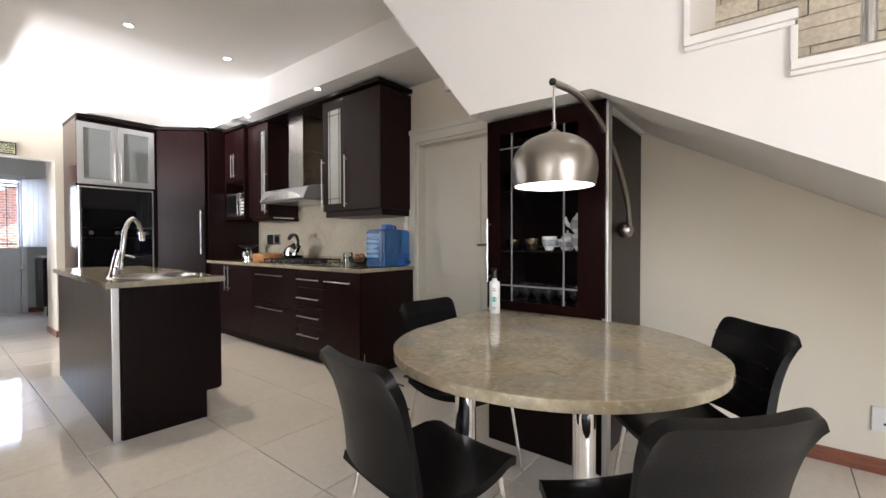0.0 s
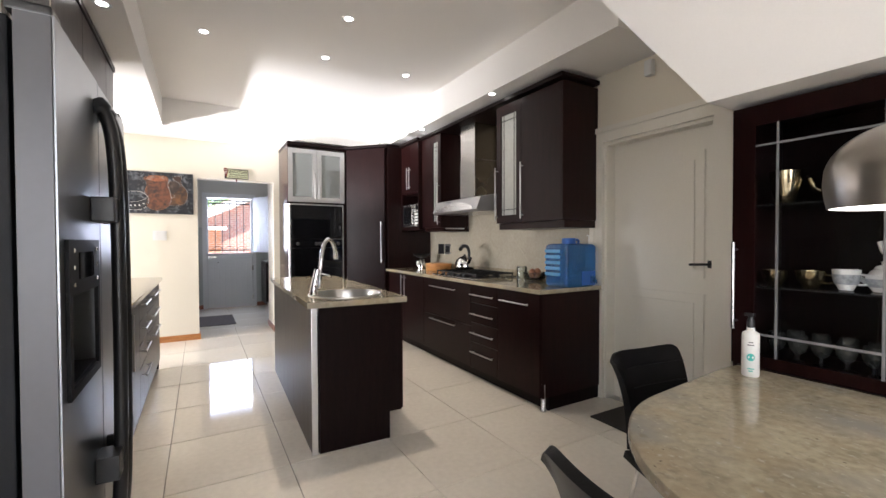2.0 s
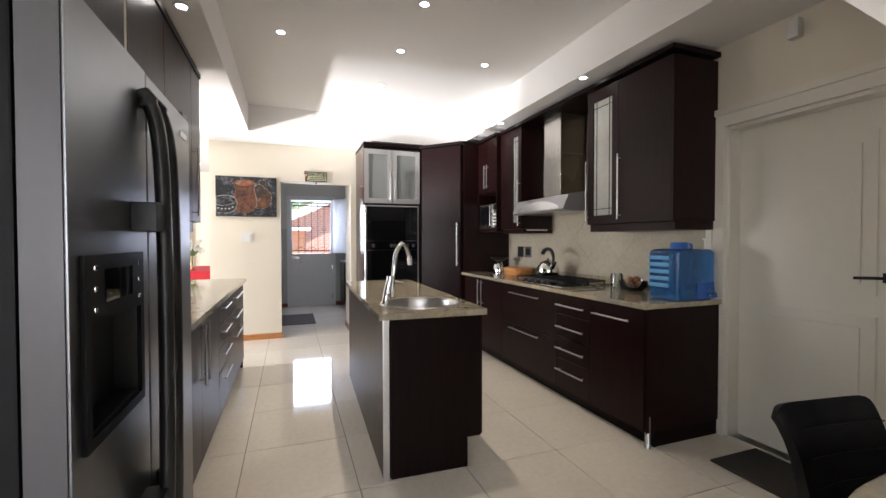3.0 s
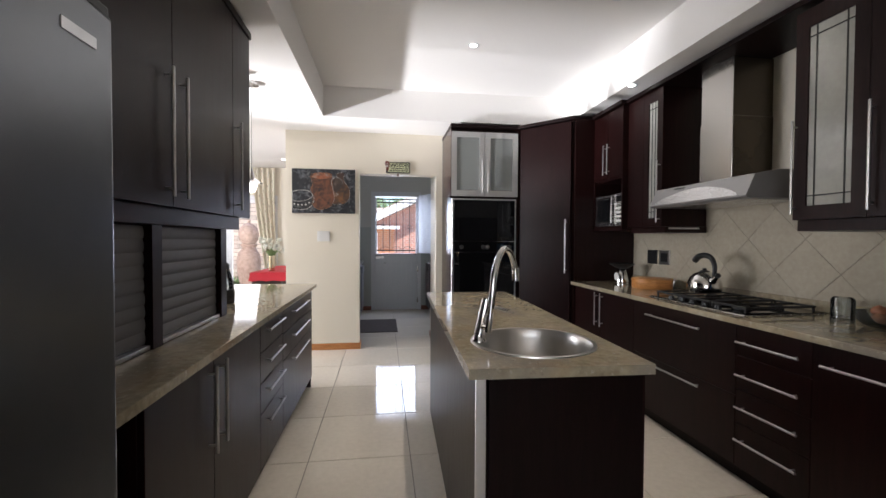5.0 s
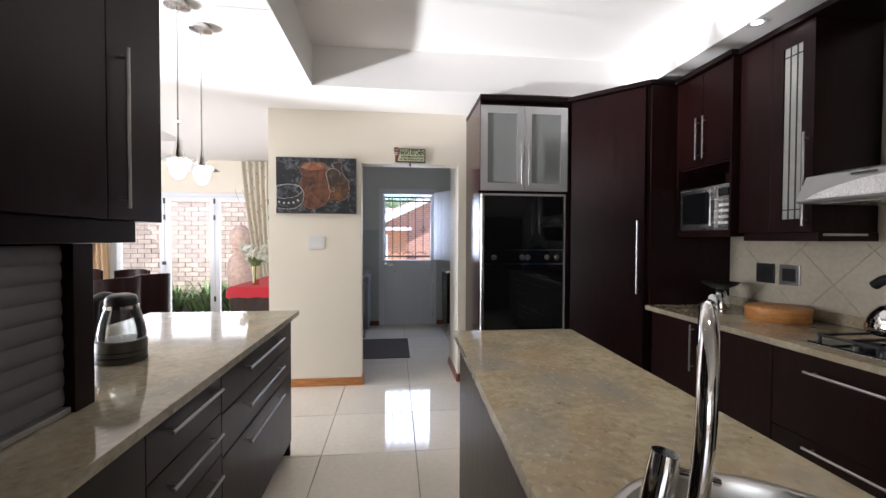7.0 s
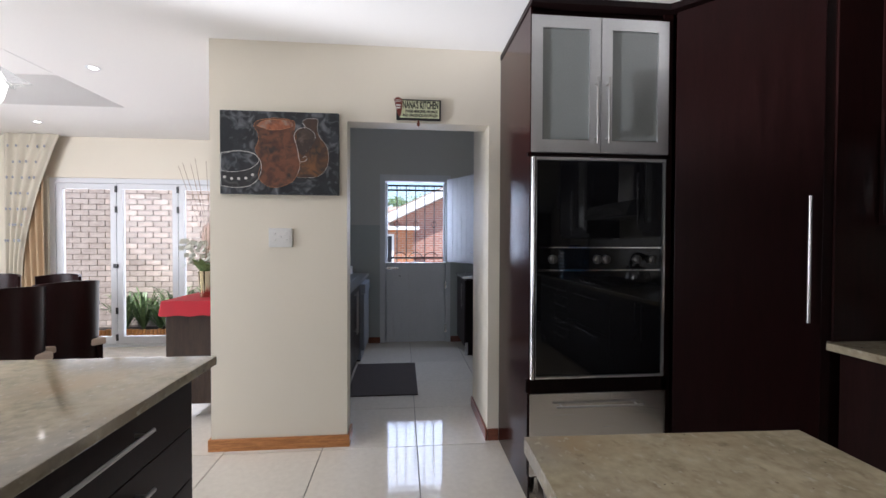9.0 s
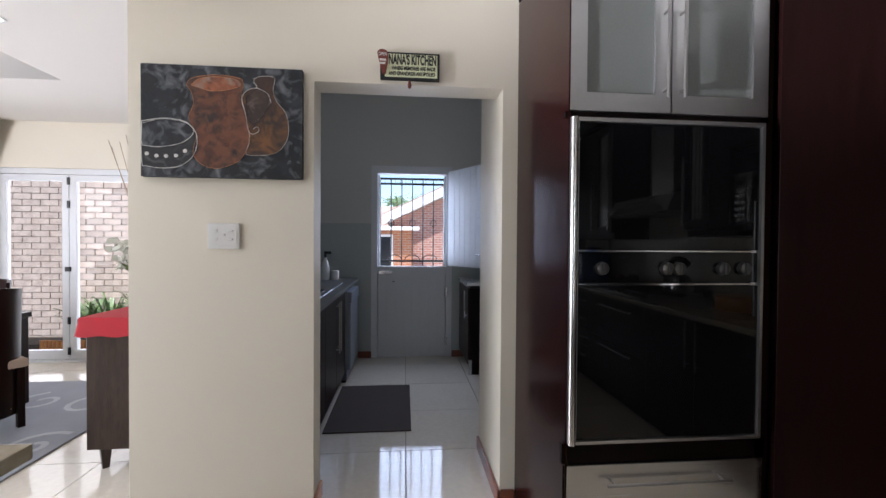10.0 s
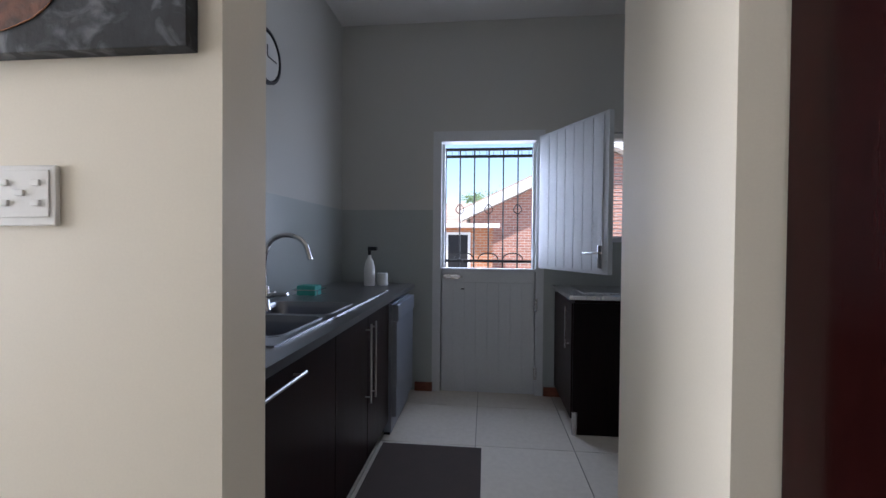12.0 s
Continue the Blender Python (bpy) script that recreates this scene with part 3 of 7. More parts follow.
for y, z in steps[5:11]:
    bm = box(2.065, y - RUN - 0.02, z - 0.03, 2.09, y, z + 0.004, bevel=0.005)
    add_box(bm, 2.075, y - RUN - 0.012, z - 0.048, 2.09, y, z - 0.03, bevel=0.004)
    add_box(bm, 2.075, y - 0.02, z + 0.004, 2.09, y + 0.002, z + (RISE - 0.048 if y < -0.4 else 0.9), bevel=0.004)
    part("tread_trim", bm, WHITE, stair, "white moulded trim on the step end")
    part("tread", box(2.09, y - RUN - 0.02, z, 3.09, y, z + 0.02, bevel=0.004), GRANITE, stair)
rail = thing("stair_railing", (2.16, -0.6, 1.75), "brushed steel stair railing with round posts", "railing")
for y, z in steps[5:10]:
    part("post", tube([(2.17, y - 0.2, z + 0.015), (2.17, y - 0.2, z + 0.92)], 0.021, 14), STEEL, rail)
ends = [(2.17, steps[3][0] - 0.2, steps[3][1] + 0.92), (2.17, steps[10][0] - 0.1, steps[10][1] + 0.97)]
part("handrail", tube(ends, 0.025, 14), STEEL, rail)
for k in (0.3, 0.6):
    part("rail_bar", tube([(p[0], p[1], p[2] - k) for p in ends], 0.012, 10), STEEL, rail)

# ---- pantry door ----
pantry = structure("door_pantry", box(3.2, 1.145, 0.005, 3.24, 1.965, 2.03, bevel=0.003), DOOR_WHITE, "white panelled pantry door, closed", "door")
for z0, z1, arch in ((1.0, 1.86, 0.07), (0.2, 0.90, 0.0)):
    top = [(1.86 - 0.61 * k / 10, z1 + arch * math.sin(math.pi * k / 10)) for k in range(11)]
    bm = prism([(1.25, z0)] + top[::-1] + [(1.86, z0)], "x", 3.192, 3.2)
    bmesh.ops.bevel(bm, geom=[e for e in bm.edges if all(abs(v.co.x - 3.192) < 1e-4 for v in e.verts)], offset=0.006, segments=2, affect="EDGES")
    part("door_panel", bm, DOOR_WHITE, pantry)
    bm = prism([(1.31, z0 + 0.06)] + [(1.31 + 0.49 * k / 10, z1 - 0.06 + arch * math.sin(math.pi * k / 10)) for k in range(11)] + [(1.80, z0 + 0.06)], "x", 3.183, 3.192)
    bmesh.ops.bevel(bm, geom=[e for e in bm.edges if all(abs(v.co.x - 3.183) < 1e-4 for v in e.verts)], offset=0.008, segments=2, affect="EDGES")
    part("raised_field", bm, DOOR_WHITE, pantry)
hd = tube(smooth_path([(3.2, 1.215, 1.10), (3.16, 1.215, 1.10), (3.15, 1.24, 1.10), (3.155, 1.33, 1.095)]), 0.008)
add_box(hd, 3.193, 1.195, 1.075, 3.2, 1.235, 1.125, bevel=0.003)
part("door_handle", hd, BLACK_IRON, pantry, "dark bronze lever handle")
arch = structure("trim_pantry", holed("x", 3.072, 3.1, 1.025, 2.085, -0.005, 2.15, [(1.14, 1.97, -0.1, 2.035)]), DOOR_WHITE, "white moulded architrave round the pantry door", "trim")
b2 = holed("x", 3.058, 3.072, 1.025, 2.085, -0.005, 2.15, [(1.065, 2.045, -0.1, 2.11)])
part("trim_bead", b2, DOOR_WHITE, arch)
b3 = shape()
for y0, y1 in ((1.14, 1.16), (1.95, 1.97)):
    add_box(b3, 3.101, y0 - 0.001, 0, 3.198, y1 + 0.001, 2.03)
add_box(b3, 3.101, 1.161, 2.012, 3.198, 1.949, 2.034)
part("door_lining", b3, DOOR_WHITE, arch)

# ---- folding glass doors of the dining room ----
fold = structure("window_dining", holed("y", 8.78, 8.86, -3.62, -1.30, -0.005, 2.08, [(-3.56, -1.36, 0.03, 2.02)]), ALU_WHITE, "white aluminium folding glass doors to the garden", "window")
xs = (-3.56, -2.87, -2.15, -1.36)
for a, b in zip(xs, xs[1:]):
    leaf = part("door_leaf", holed("y", 8.79, 8.84, a + 0.004, b - 0.004, 0.034, 2.016, [(a + 0.07, b - 0.07, 0.13, 1.95)]), ALU_WHITE, fold)
    pane = part("pane", box(a + 0.07, 8.812, 0.13, b - 0.07, 8.818, 1.95), PANE, leaf)
    pane.visible_shadow = False
    for z in (0.12, 0.45, 1.7, 1.95):
        part("hinge", box(b - 0.012, 8.775, z - 0.04, b + 0.012, 8.79, z + 0.04, bevel=0.002), BLACK, leaf, "black hinge")
part("latch", box(-2.90, 8.765, 0.98, -2.85, 8.79, 1.03, bevel=0.004), BLACK, fold, "black latch")

# other windows; west, lounge and south ones are unseen, added to let light in
def window(name, axis, at, u0, u1, z0, z1, n, label):
    w = structure(name, holed(axis, at, at + 0.06, u0, u1, z0, z1, [(u0 + (u1 - u0) * k / n + 0.04, u0 + (u1 - u0) * (k + 1) / n - 0.04, z0 + 0.05, z1 - 0.05) for k in range(n)]), ALU_WHITE, label, "window")
    for k in range(n):
        a, b = u0 + (u1 - u0) * k / n + 0.04, u0 + (u1 - u0) * (k + 1) / n - 0.04
        p = part("pane", box(at + 0.027, a, z0 + 0.05, at + 0.033, b, z1 - 0.05) if axis == "x" else box(a, at + 0.027, z0 + 0.05, b, at + 0.033, z1 - 0.05), PANE, w)
        p.visible_shadow = False
    return w


window("window_west", "x", -4.75, 3.0, 6.2, 0.3, 2.2, 3, "added unseen dining window, wide and white-framed")
window("window_lounge", "x", -4.75, -2.4, -0.2, 0.3, 2.2, 2, "added unseen lounge window, wide and white-framed")
window("window_south", "y", -4.35, -2.9, 0.5, 0.4, 2.3, 3, "added unseen lounge window, wide and white-framed")
sw = window("window_scullery", "y", 8.83, 1.72, 2.35, 1.27, 2.16, 1, "white-framed scullery window with open blinds")
blind = thing("venetian_blind", (2.03, 8.79, 1.3), "white venetian blind with open slats", "blind")
part("headrail", box(1.74, 8.775, 2.11, 2.33, 8.81, 2.15, bevel=0.003), PLASTER_WHITE, blind)
for k in range(24):
    z = 1.31 + 0.033 * k
    part("slat", sheet(lambda u, v: (1.745 + 0.58 * u, 8.78 + 0.025 * v, z + 0.004 * math.sin(math.pi * v) + 0.004 * v), 2, 4, 0.0008), PLASTER_WHITE, blind)

# ---- stable door ----
frame_d = structure("door_frame_back", holed("y", 8.745, 8.86, 0.345, 1.265, -0.005, 2.185, [(0.415, 1.20, -0.01, 2.10)]), BACK_DOOR, "white timber frame of the back door", "trim")
stable = structure("door_back_lower", box(0.425, 8.76, 0.004, 1.195, 8.80, 1.02, bevel=0.003), BACK_DOOR, "lower half of a white stable door, shut", "door")
for x in (0.4155, 1.175):
    part("door_stop", box(x, 8.801, 0.0, x + 0.0245, 8.83, 2.09), BACK_DOOR, frame_d)
part("top_rail", box(0.425, 8.748, 0.93, 1.195, 8.76, 1.02, bevel=0.003), BACK_DOOR, stable)
part("ledge", box(0.42, 8.735, 1.02, 1.20, 8.81, 1.045, bevel=0.004), BACK_DOOR, stable)
for k in range(8):
    part("board", box(0.43 + 0.095 * k, 8.754, 0.03, 0.52 + 0.095 * k, 8.76, 0.925, bevel=0.0025), BACK_DOOR, stable)
part("bolt", add_tube(box(0.44, 8.738, 0.955, 0.57, 8.748, 0.99, bevel=0.002), [(0.43, 8.735, 0.972), (0.60, 8.735, 0.972)], 0.007), STEEL, stable, "steel sliding bolt")
part("keyhole", lathe([(0.0, -0.004), (0.013, -0.004), (0.013, 0.004), (0, 0.004)], (0.60, 8.75, 0.87), 12), BLACK_IRON, stable)
for z in (0.18, 0.75):
    part("hinge", box(1.19, 8.744, z - 0.05, 1.215, 8.757, z + 0.05, bevel=0.002), STEEL, stable)
# upper half, swung into the room: built along +x from its hinge
upper = new("door_back_upper", finish("door_back_upper", box(0.0, -0.02, 0.0, 0.76, 0.02, 1.07, bevel=0.003), BACK_DOOR, None))
tagged(upper, "upper half of a white stable door, swung open", "door", "", "structure")
for k in range(7):
    bm = box(0.04 + 0.097 * k, -0.027, 0.02, 0.133 + 0.097 * k, -0.02, 1.05, bevel=0.0035)
    b = new("board", finish("board", bm, BACK_DOOR, None))
    b.parent = upper
lev = tube(smooth_path([(0.70, -0.03, 0.14), (0.70, -0.07, 0.14), (0.68, -0.075, 0.14), (0.59, -0.075, 0.135)]), 0.008)
add_box(lev, 0.682, -0.037, 0.04, 0.722, -0.027, 0.19, bevel=0.003)
b = new("lever_handle", finish("lever_handle", lev, CHROME, None))
b.parent = upper
upper.matrix_basis = pose(1.235, 8.725, 1.055, 0, 0, -62)

# security gate in the door's upper opening
gate = thing("security_gate", (0.81, 8.88, 1.06), "black wrought-iron security gate outside the door", "gate")
for k in range(7):
    x = 0.44 + 0.1235 * k
    bm = tube([(x, 8.88, 0.2), (x, 8.88, 2.07)], 0.0065, 8)
    if k % 2:
        add_tube(bm, smooth_path([(x, 8.88, 1.50), (x - 0.035, 8.88, 1.54), (x, 8.88, 1.59), (x + 0.035, 8.88, 1.54), (x, 8.88, 1.50)], 4), 0.0045, 6)
    part("bar", bm, BLACK_IRON, gate)
for z in (0.22, 1.10, 2.00, 2.06):
    part("cross_bar", box(0.43, 8.873, z - 0.012, 1.19, 8.887, z + 0.012), BLACK_IRON, gate)
for x in (0.60, 0.81, 1.02):
    pts = [(x + 0.085 * math.cos(a), 8.88, 1.115 + 0.055 * math.sin(a)) for a in [math.pi * k / 10 for k in range(11)]]
    part("scroll", tube(pts, 0.006, 6), BLACK_IRON, gate)
mesh_b = shape()
for k in range(13):
    add_tube(mesh_b, [(0.43 + 0.06 * k, 8.895, 2.01), (0.43 + 0.06 * k, 8.895, 2.06)], 0.002, 4)
tagged(part("wire_mesh", mesh_b, BLACK_IRON, gate), kind="stuff")


# ---- kitchen, east side ----
def door_front(parent, name, box6, mat, handle=None, out=(0.03, 0, 0), label=""):
    """A cabinet front with rounded edges and its bar handle."""
    d = part(name, box(*box6, bevel=0.002), mat, parent, label)
    if handle:
        part("handle", handle_bar(*handle, out), BAR, d, "brushed steel bar handle")
    return d


FX = 2.455  # face of the east base cabinets
def base_unit(y0, y1, label):
    u = thing("base_cabinet", (2.78, (y0 + y1) / 2, 0), label, "cabinet", "base cabinets by the hob")
    part("body", box(FX + 0.02, y0 + 0.001, 0.1, 3.095, y1 - 0.001, 0.868), WOOD, u)
    part("plinth", box(FX + 0.07, y0 + 0.001, -0.003, FX + 0.09, y1 - 0.001, 0.098), BLACKWOOD, u)
    return u


u = base_unit(2.0, 2.52, "dark mahogany base cabinet with one deep drawer")
door_front(u, "drawer", (FX, 2.018, 0.1, FX + 0.019, 2.518, 0.865), WOOD, ((FX - 0.03, 2.12, 0.775), (FX - 0.03, 2.465, 0.775)))
part("end_panel", box(FX + 0.0, 1.995, 0.1, 3.095, 2.0, 0.868), WOOD, u)
part("end_plinth", box(FX + 0.09, 2.005, -0.003, 3.09, 2.03, 0.1), BLACKWOOD, u)
part("leg", lathe([(0.0, -0.004), (0.022, -0.004), (0.022, 0.02), (0.018, 0.03), (0.018, 0.2), (0, 0.2)], (FX + 0.03, 2.012, 0), 16), STEEL, u, "brushed steel foot")
u = base_unit(2.52, 2.925, "dark mahogany base cabinet with four drawers")
for z0, z1, zh in ((0.70, 0.865, 0.775), (0.52, 0.696, 0.60), (0.34, 0.516, 0.427), (0.1, 0.336, 0.253)):
    door_front(u, "drawer", (FX, 2.522, z0, FX + 0.019, 2.923, z1), WOOD, ((FX - 0.03, 2.56, zh), (FX - 0.03, 2.90, zh)))
u = base_unit(2.925, 3.86, "dark mahogany base cabinet with two pan drawers below the hob")
for z0, z1, zh in ((0.48, 0.865, 0.785), (0.1, 0.476, 0.44)):
    door_front(u, "drawer", (FX, 2.927, z0, FX + 0.019, 3.858, z1), WOOD, ((FX - 0.03, 3.165, zh), (FX - 0.03, 3.675, zh)))
u = base_unit(3.86, 4.84, "dark mahogany base cabinet with two doors")
for y0, y1, yh in ((3.862, 4.359, 4.315), (4.361, 4.838, 4.405)):
    door_front(u, "door", (FX, y0, 0.1, FX + 0.019, y1, 0.865), WOOD, ((FX - 0.03, yh, 0.56), (FX - 0.03, yh, 0.85)))

top = prism([(2.415, 1.975), (3.097, 1.975), (3.097, 4.95), (2.52, 4.95), (2.415, 4.86)], "z", 0.87, 0.902, bevel=0.004)
counter = solo("worktop", top, GRANITE, "polished cream granite worktop along the hob wall", "worktop")
solo("upstand", box(3.078, 1.985, 0.903, 3.097, 4.95, 0.965, bevel=0.003), GRANITE, "low granite upstand behind the worktop", "upstand")

# splash tiles, laid on the diagonal
splash = structure("splashback", holed("x", 3.088, 3.0945, 1.995, 4.86, 0.9, 1.56, [(1.99, 2.851, 1.42, 1.57), (3.894, 4.87, 1.42, 1.57)]), SPLASH_JOINT, "beige wall tiles laid diagonally behind the hob", "wall tiles")

# wall cabinets
UX = 2.70
near = thing("wall_cabinet", (2.9, 2.43, 1.36), "dark mahogany wall cabinet with solid and leaded-glass doors", "cabinet", "wall cabinets by the hob")
for a in ((UX + 0.02, 2.045, 1.42, 3.09, 2.06, 2.48), (UX + 0.02, 2.83, 1.42, 3.09, 2.85, 2.48), (3.07, 2.061, 1.42, 3.09, 2.829, 2.48), (UX + 0.02, 2.061, 1.42, 3.069, 2.829, 1.44), (UX + 0.02, 2.061, 2.462, 3.069, 2.829, 2.48), (UX + 0.02, 2.49, 1.441, 3.069, 2.51, 2.461)):
    part("panel", box(*a), WOOD, near)
part("side_panel", box(UX + 0.0, 2.03, 1.42, 3.09, 2.044, 2.48, bevel=0.002), WOOD, near)
door_front(near, "door", (UX, 2.045, 1.42, UX + 0.019, 2.508, 2.48), WOOD, ((UX - 0.03, 2.52 - 0.035, 1.45), (UX - 0.03, 2.52 - 0.035, 1.93)))
part("pelmet", box(UX + 0.03, 2.04, 1.362, 3.09, 2.85, 1.419, bevel=0.003), WOOD, near)
part("shelf", box(UX + 0.05, 2.515, 1.9, 3.06, 2.825, 1.915), WOOD, near)


def glass_door(parent, x, y0, y1, z0, z1, handle_y):
    """A framed door with a leaded clear pane."""
    d = part("glass_door", holed("x", x, x + 0.02, y0, y1, z0, z1, [(y0 + 0.065, y1 - 0.065, z0 + 0.07, z1 - 0.09)]), WOOD, parent, "mahogany door with a leaded glass pane")
    p = part("pane", box(x + 0.009, y0 + 0.065, z0 + 0.07, x + 0.013, y1 - 0.065, z1 - 0.09), FROST_CLEAR, d)
    lead = shape()
    for y in (y0 + 0.10, y1 - 0.10):
        add_box(lead, x + 0.006, y - 0.003, z0 + 0.07, x + 0.009, y + 0.003, z1 - 0.09)
    for z in (z0 + 0.12, z1 - 0.14):
        add_box(lead, x + 0.0055, y0 + 0.065, z - 0.003, x + 0.0088, y1 - 0.065, z + 0.003)
    part("lead_strip", lead, BLACK_IRON, d)
    part("handle", handle_bar((x - 0.03, handle_y, 1.45), (x - 0.03, handle_y, 1.93), (0.03, 0, 0)), BAR, d, "brushed steel bar handle")
    return d


FROST_CLEAR = material("reeded_pane_glass", (0.34, 0.34, 0.31), 0.12, 0, 0.1, 5, 30, 0.01, spec=0.8)
glass_door(near, UX, 2.51, 2.85, 1.42, 2.48, 2.835)
far = thing("wall_cabinet", (2.9, 4.12, 1.36), "narrow dark mahogany wall cabinet with a leaded-glass door", "cabinet", "wall cabinets by the hob")
part("body", box(UX + 0.02, 3.90, 1.42, 3.09, 4.35, 2.5), WOOD, far)
part("pelmet", box(UX + 0.03, 3.895, 1.372, 3.09, 4.35, 1.419, bevel=0.003), WOOD, far)
part("light_strip", box(UX + 0.06, 3.893, 1.40, UX + 0.32, 3.897, 1.412), ALU, far, "slim aluminium strip")
glass_door(far, UX, 3.90, 4.138, 1.42, 2.5, 3.925)
part("filler", box(UX, 4.14, 1.42, UX + 0.019, 4.355, 2.5, bevel=0.002), WOOD, far)

mw_unit = thing("microwave_cabinet", (2.78, 4.6, 0.9), "dark mahogany cabinet holding a built-in microwave", "cabinet")
MX = 2.65
for a in ((MX, 4.36, 1.40, 3.09, 4.375, 2.5), (2.45, 4.862, 0.905, 3.09, 4.872, 2.5), (MX, 4.845, 1.40, 3.09, 4.86, 2.5), (MX + 0.02, 4.376, 1.87, 3.09, 4.844, 2.5), (MX, 4.376, 1.40, 3.02, 4.844, 1.44), (3.02, 4.376, 1.44, 3.09, 4.844, 1.869)):
    part("panel", box(*a), WOOD, mw_unit)
for y0, y1, yh in ((4.364, 4.605, 4.575), (4.609, 4.855, 4.64)):
    door_front(mw_unit, "door", (MX - 0.002, y0, 1.88, MX + 0.018, y1, 2.49), WOOD_RED, ((MX - 0.03, yh, 1.92), (MX - 0.03, yh, 2.20)))
mw = thing("microwave", (2.85, 4.6, 1.44), "stainless steel built-in microwave with a black window", "microwave")
part("casing", box(MX + 0.02, 4.385, 1.442, 3.01, 4.835, 1.735, bevel=0.004), STEEL_H, mw)
part("door", box(MX + 0.008, 4.50, 1.455, MX + 0.02, 4.828, 1.725, bevel=0.003), STEEL_H, mw)
part("window", box(MX + 0.004, 4.53, 1.485, MX + 0.008, 4.80, 1.695, bevel=0.001), BLACK_GLASS, mw)
part("handle", handle_bar((MX - 0.015, 4.515, 1.47), (MX - 0.015, 4.515, 1.71), (0.025, 0, 0), 0.006, 0.02), CHROME, mw)
part("display", box(MX + 0.014, 4.40, 1.66, MX + 0.02, 4.48, 1.71), BLACK_GLASS, mw)
for r in range(4):
    for c in range(3):
        part("button", box(MX + 0.014, 4.402 + 0.028 * c, 1.48 + 0.038 * r, MX + 0.0195, 4.42 + 0.028 * c, 1.497 + 0.038 * r, bevel=0.002), PLASTER_WHITE, mw)

# the dark cornice along the cabinet tops
corn = prism([(2.67, 2.01), (2.67, 4.34), (2.62, 4.34), (2.62, 4.85), (2.43, 4.85), (2.0, 5.30), (1.275, 5.30), (1.275, 5.98), (2.05, 5.98), (3.09, 5.0), (3.09, 2.01)], "z", 2.502, 2.535, bevel=0.004)
solo("cornice", corn, BLACKWOOD, "black-stained cornice along the cabinet tops", "cornice")

# diagonal larder unit in the corner
larder = thing("larder_cupboard", (2.4, 5.3, 0), "tall mahogany corner larder set on the diagonal", "cupboard")
part("body", prism([(2.06, 5.325), (2.46, 4.885), (2.6, 4.87), (3.09, 4.87), (3.09, 5.4), (2.06, 5.99)], "z", 0.1, 2.5), WOOD, larder)
dv = Vector((0.40, -0.44, 0)).normalized()
nv = Vector((-0.44, -0.40, 0)).normalized()
p0 = Vector((2.035, 5.315, 0))
def diag(bm_box):
    """Lays a shape built along x (door width) and -y (out of the door) onto the diagonal."""
    m = Matrix(((dv.x, -nv.x, 0, p0.x), (dv.y, -nv.y, 0, p0.y), (0, 0, 1, 0), (0, 0, 0, 1)))
    bmesh.ops.transform(bm_box, matrix=m, verts=bm_box.verts[:])
    return bm_box


ld = part("door", diag(box(0.01, -0.012, 0.1, 0.575, 0.008, 2.49, bevel=0.002)), WOOD_RED, larder, "reddish mahogany door")
part("handle", diag(handle_bar((0.535, -0.045, 0.98), (0.535, -0.045, 1.52), (0, 0.034, 0), 0.007)), BAR, ld, "long brushed steel bar handle")
part("plinth", diag(box(0.0, 0.05, -0.003, 0.6, 0.07, 0.1)), BLACKWOOD, larder)
part("filler", box(1.992, 5.34, 0.1, 2.04, 5.36, 2.5), WOOD, larder)

# oven housing
tall = thing("oven_cabinet", (1.64, 5.65, 0), "tall dark cabinet housing a double oven", "cabinet")
for a in ((1.2895, 5.345, 0.06, 1.30, 5.985, 2.5), (1.97, 5.36, 0.1, 1.99, 5.985, 2.5), (1.301, 5.361, 0.1, 1.969, 5.985, 0.62), (1.301, 5.361, 1.75, 1.969, 5.985, 2.5), (1.301, 5.95, 0.621, 1.969, 5.985, 1.749)):
    part("panel", box(*a), WOOD, tall)
part("side_panel", box(1.28, 5.335, 0.0, 1.289, 5.99, 2.5, bevel=0.002), SIDE_RED, tall, "polished red mahogany side")
part("front_rail", box(1.27, 5.34, 0.55, 2.03, 5.36, 0.62), BLACKWOOD, tall)
part("front_rail", box(1.27, 5.34, 1.752, 2.03, 5.36, 1.772), BLACKWOOD, tall)
dr = part("warming_drawer", box(1.28, 5.335, 0.12, 2.02, 5.358, 0.545, bevel=0.003), STEEL_H, tall, "brushed steel drawer front")
part("handle", handle_bar((1.42, 5.305, 0.485), (1.88, 5.305, 0.485), (0, 0.03, 0), 0.005), BAR, dr)
for x in (1.34, 1.96):
    part("foot", tube([(x, 5.40, -0.003), (x, 5.40, 0.12)], 0.018, 12), STEEL, tall)
for x0, x1, xh in ((1.285, 1.647, 1.62), (1.651, 2.015, 1.68)):
    d = part("glass_door", holed("y", 5.333, 5.353, x0, x1, 1.775, 2.46, [(x0 + 0.058, x1 - 0.058, 1.838, 2.40)]), ALU, tall, "satin aluminium door with frosted glass")
    part("pane", box(x0 + 0.058, 5.341, 1.838, x1 - 0.058, 5.345, 2.40), FROST, d)
    part("handle", handle_bar((xh, 5.303, 1.82), (xh, 5.303, 2.15), (0, 0.03, 0), 0.006), BAR, d)
oven = thing("double_oven", (1.64, 5.55, 0.63), "black glass double oven in a chrome frame", "oven")
part("casing", box(1.305, 5.362, 0.632, 1.965, 5.9, 1.738), BLACK, oven)
part("trim_frame", holed("y", 5.318, 5.36, 1.285, 1.995, 0.625, 1.748, [(1.312, 1.984, 0.636, 1.734)]), ALU, oven, "polished chrome surround")
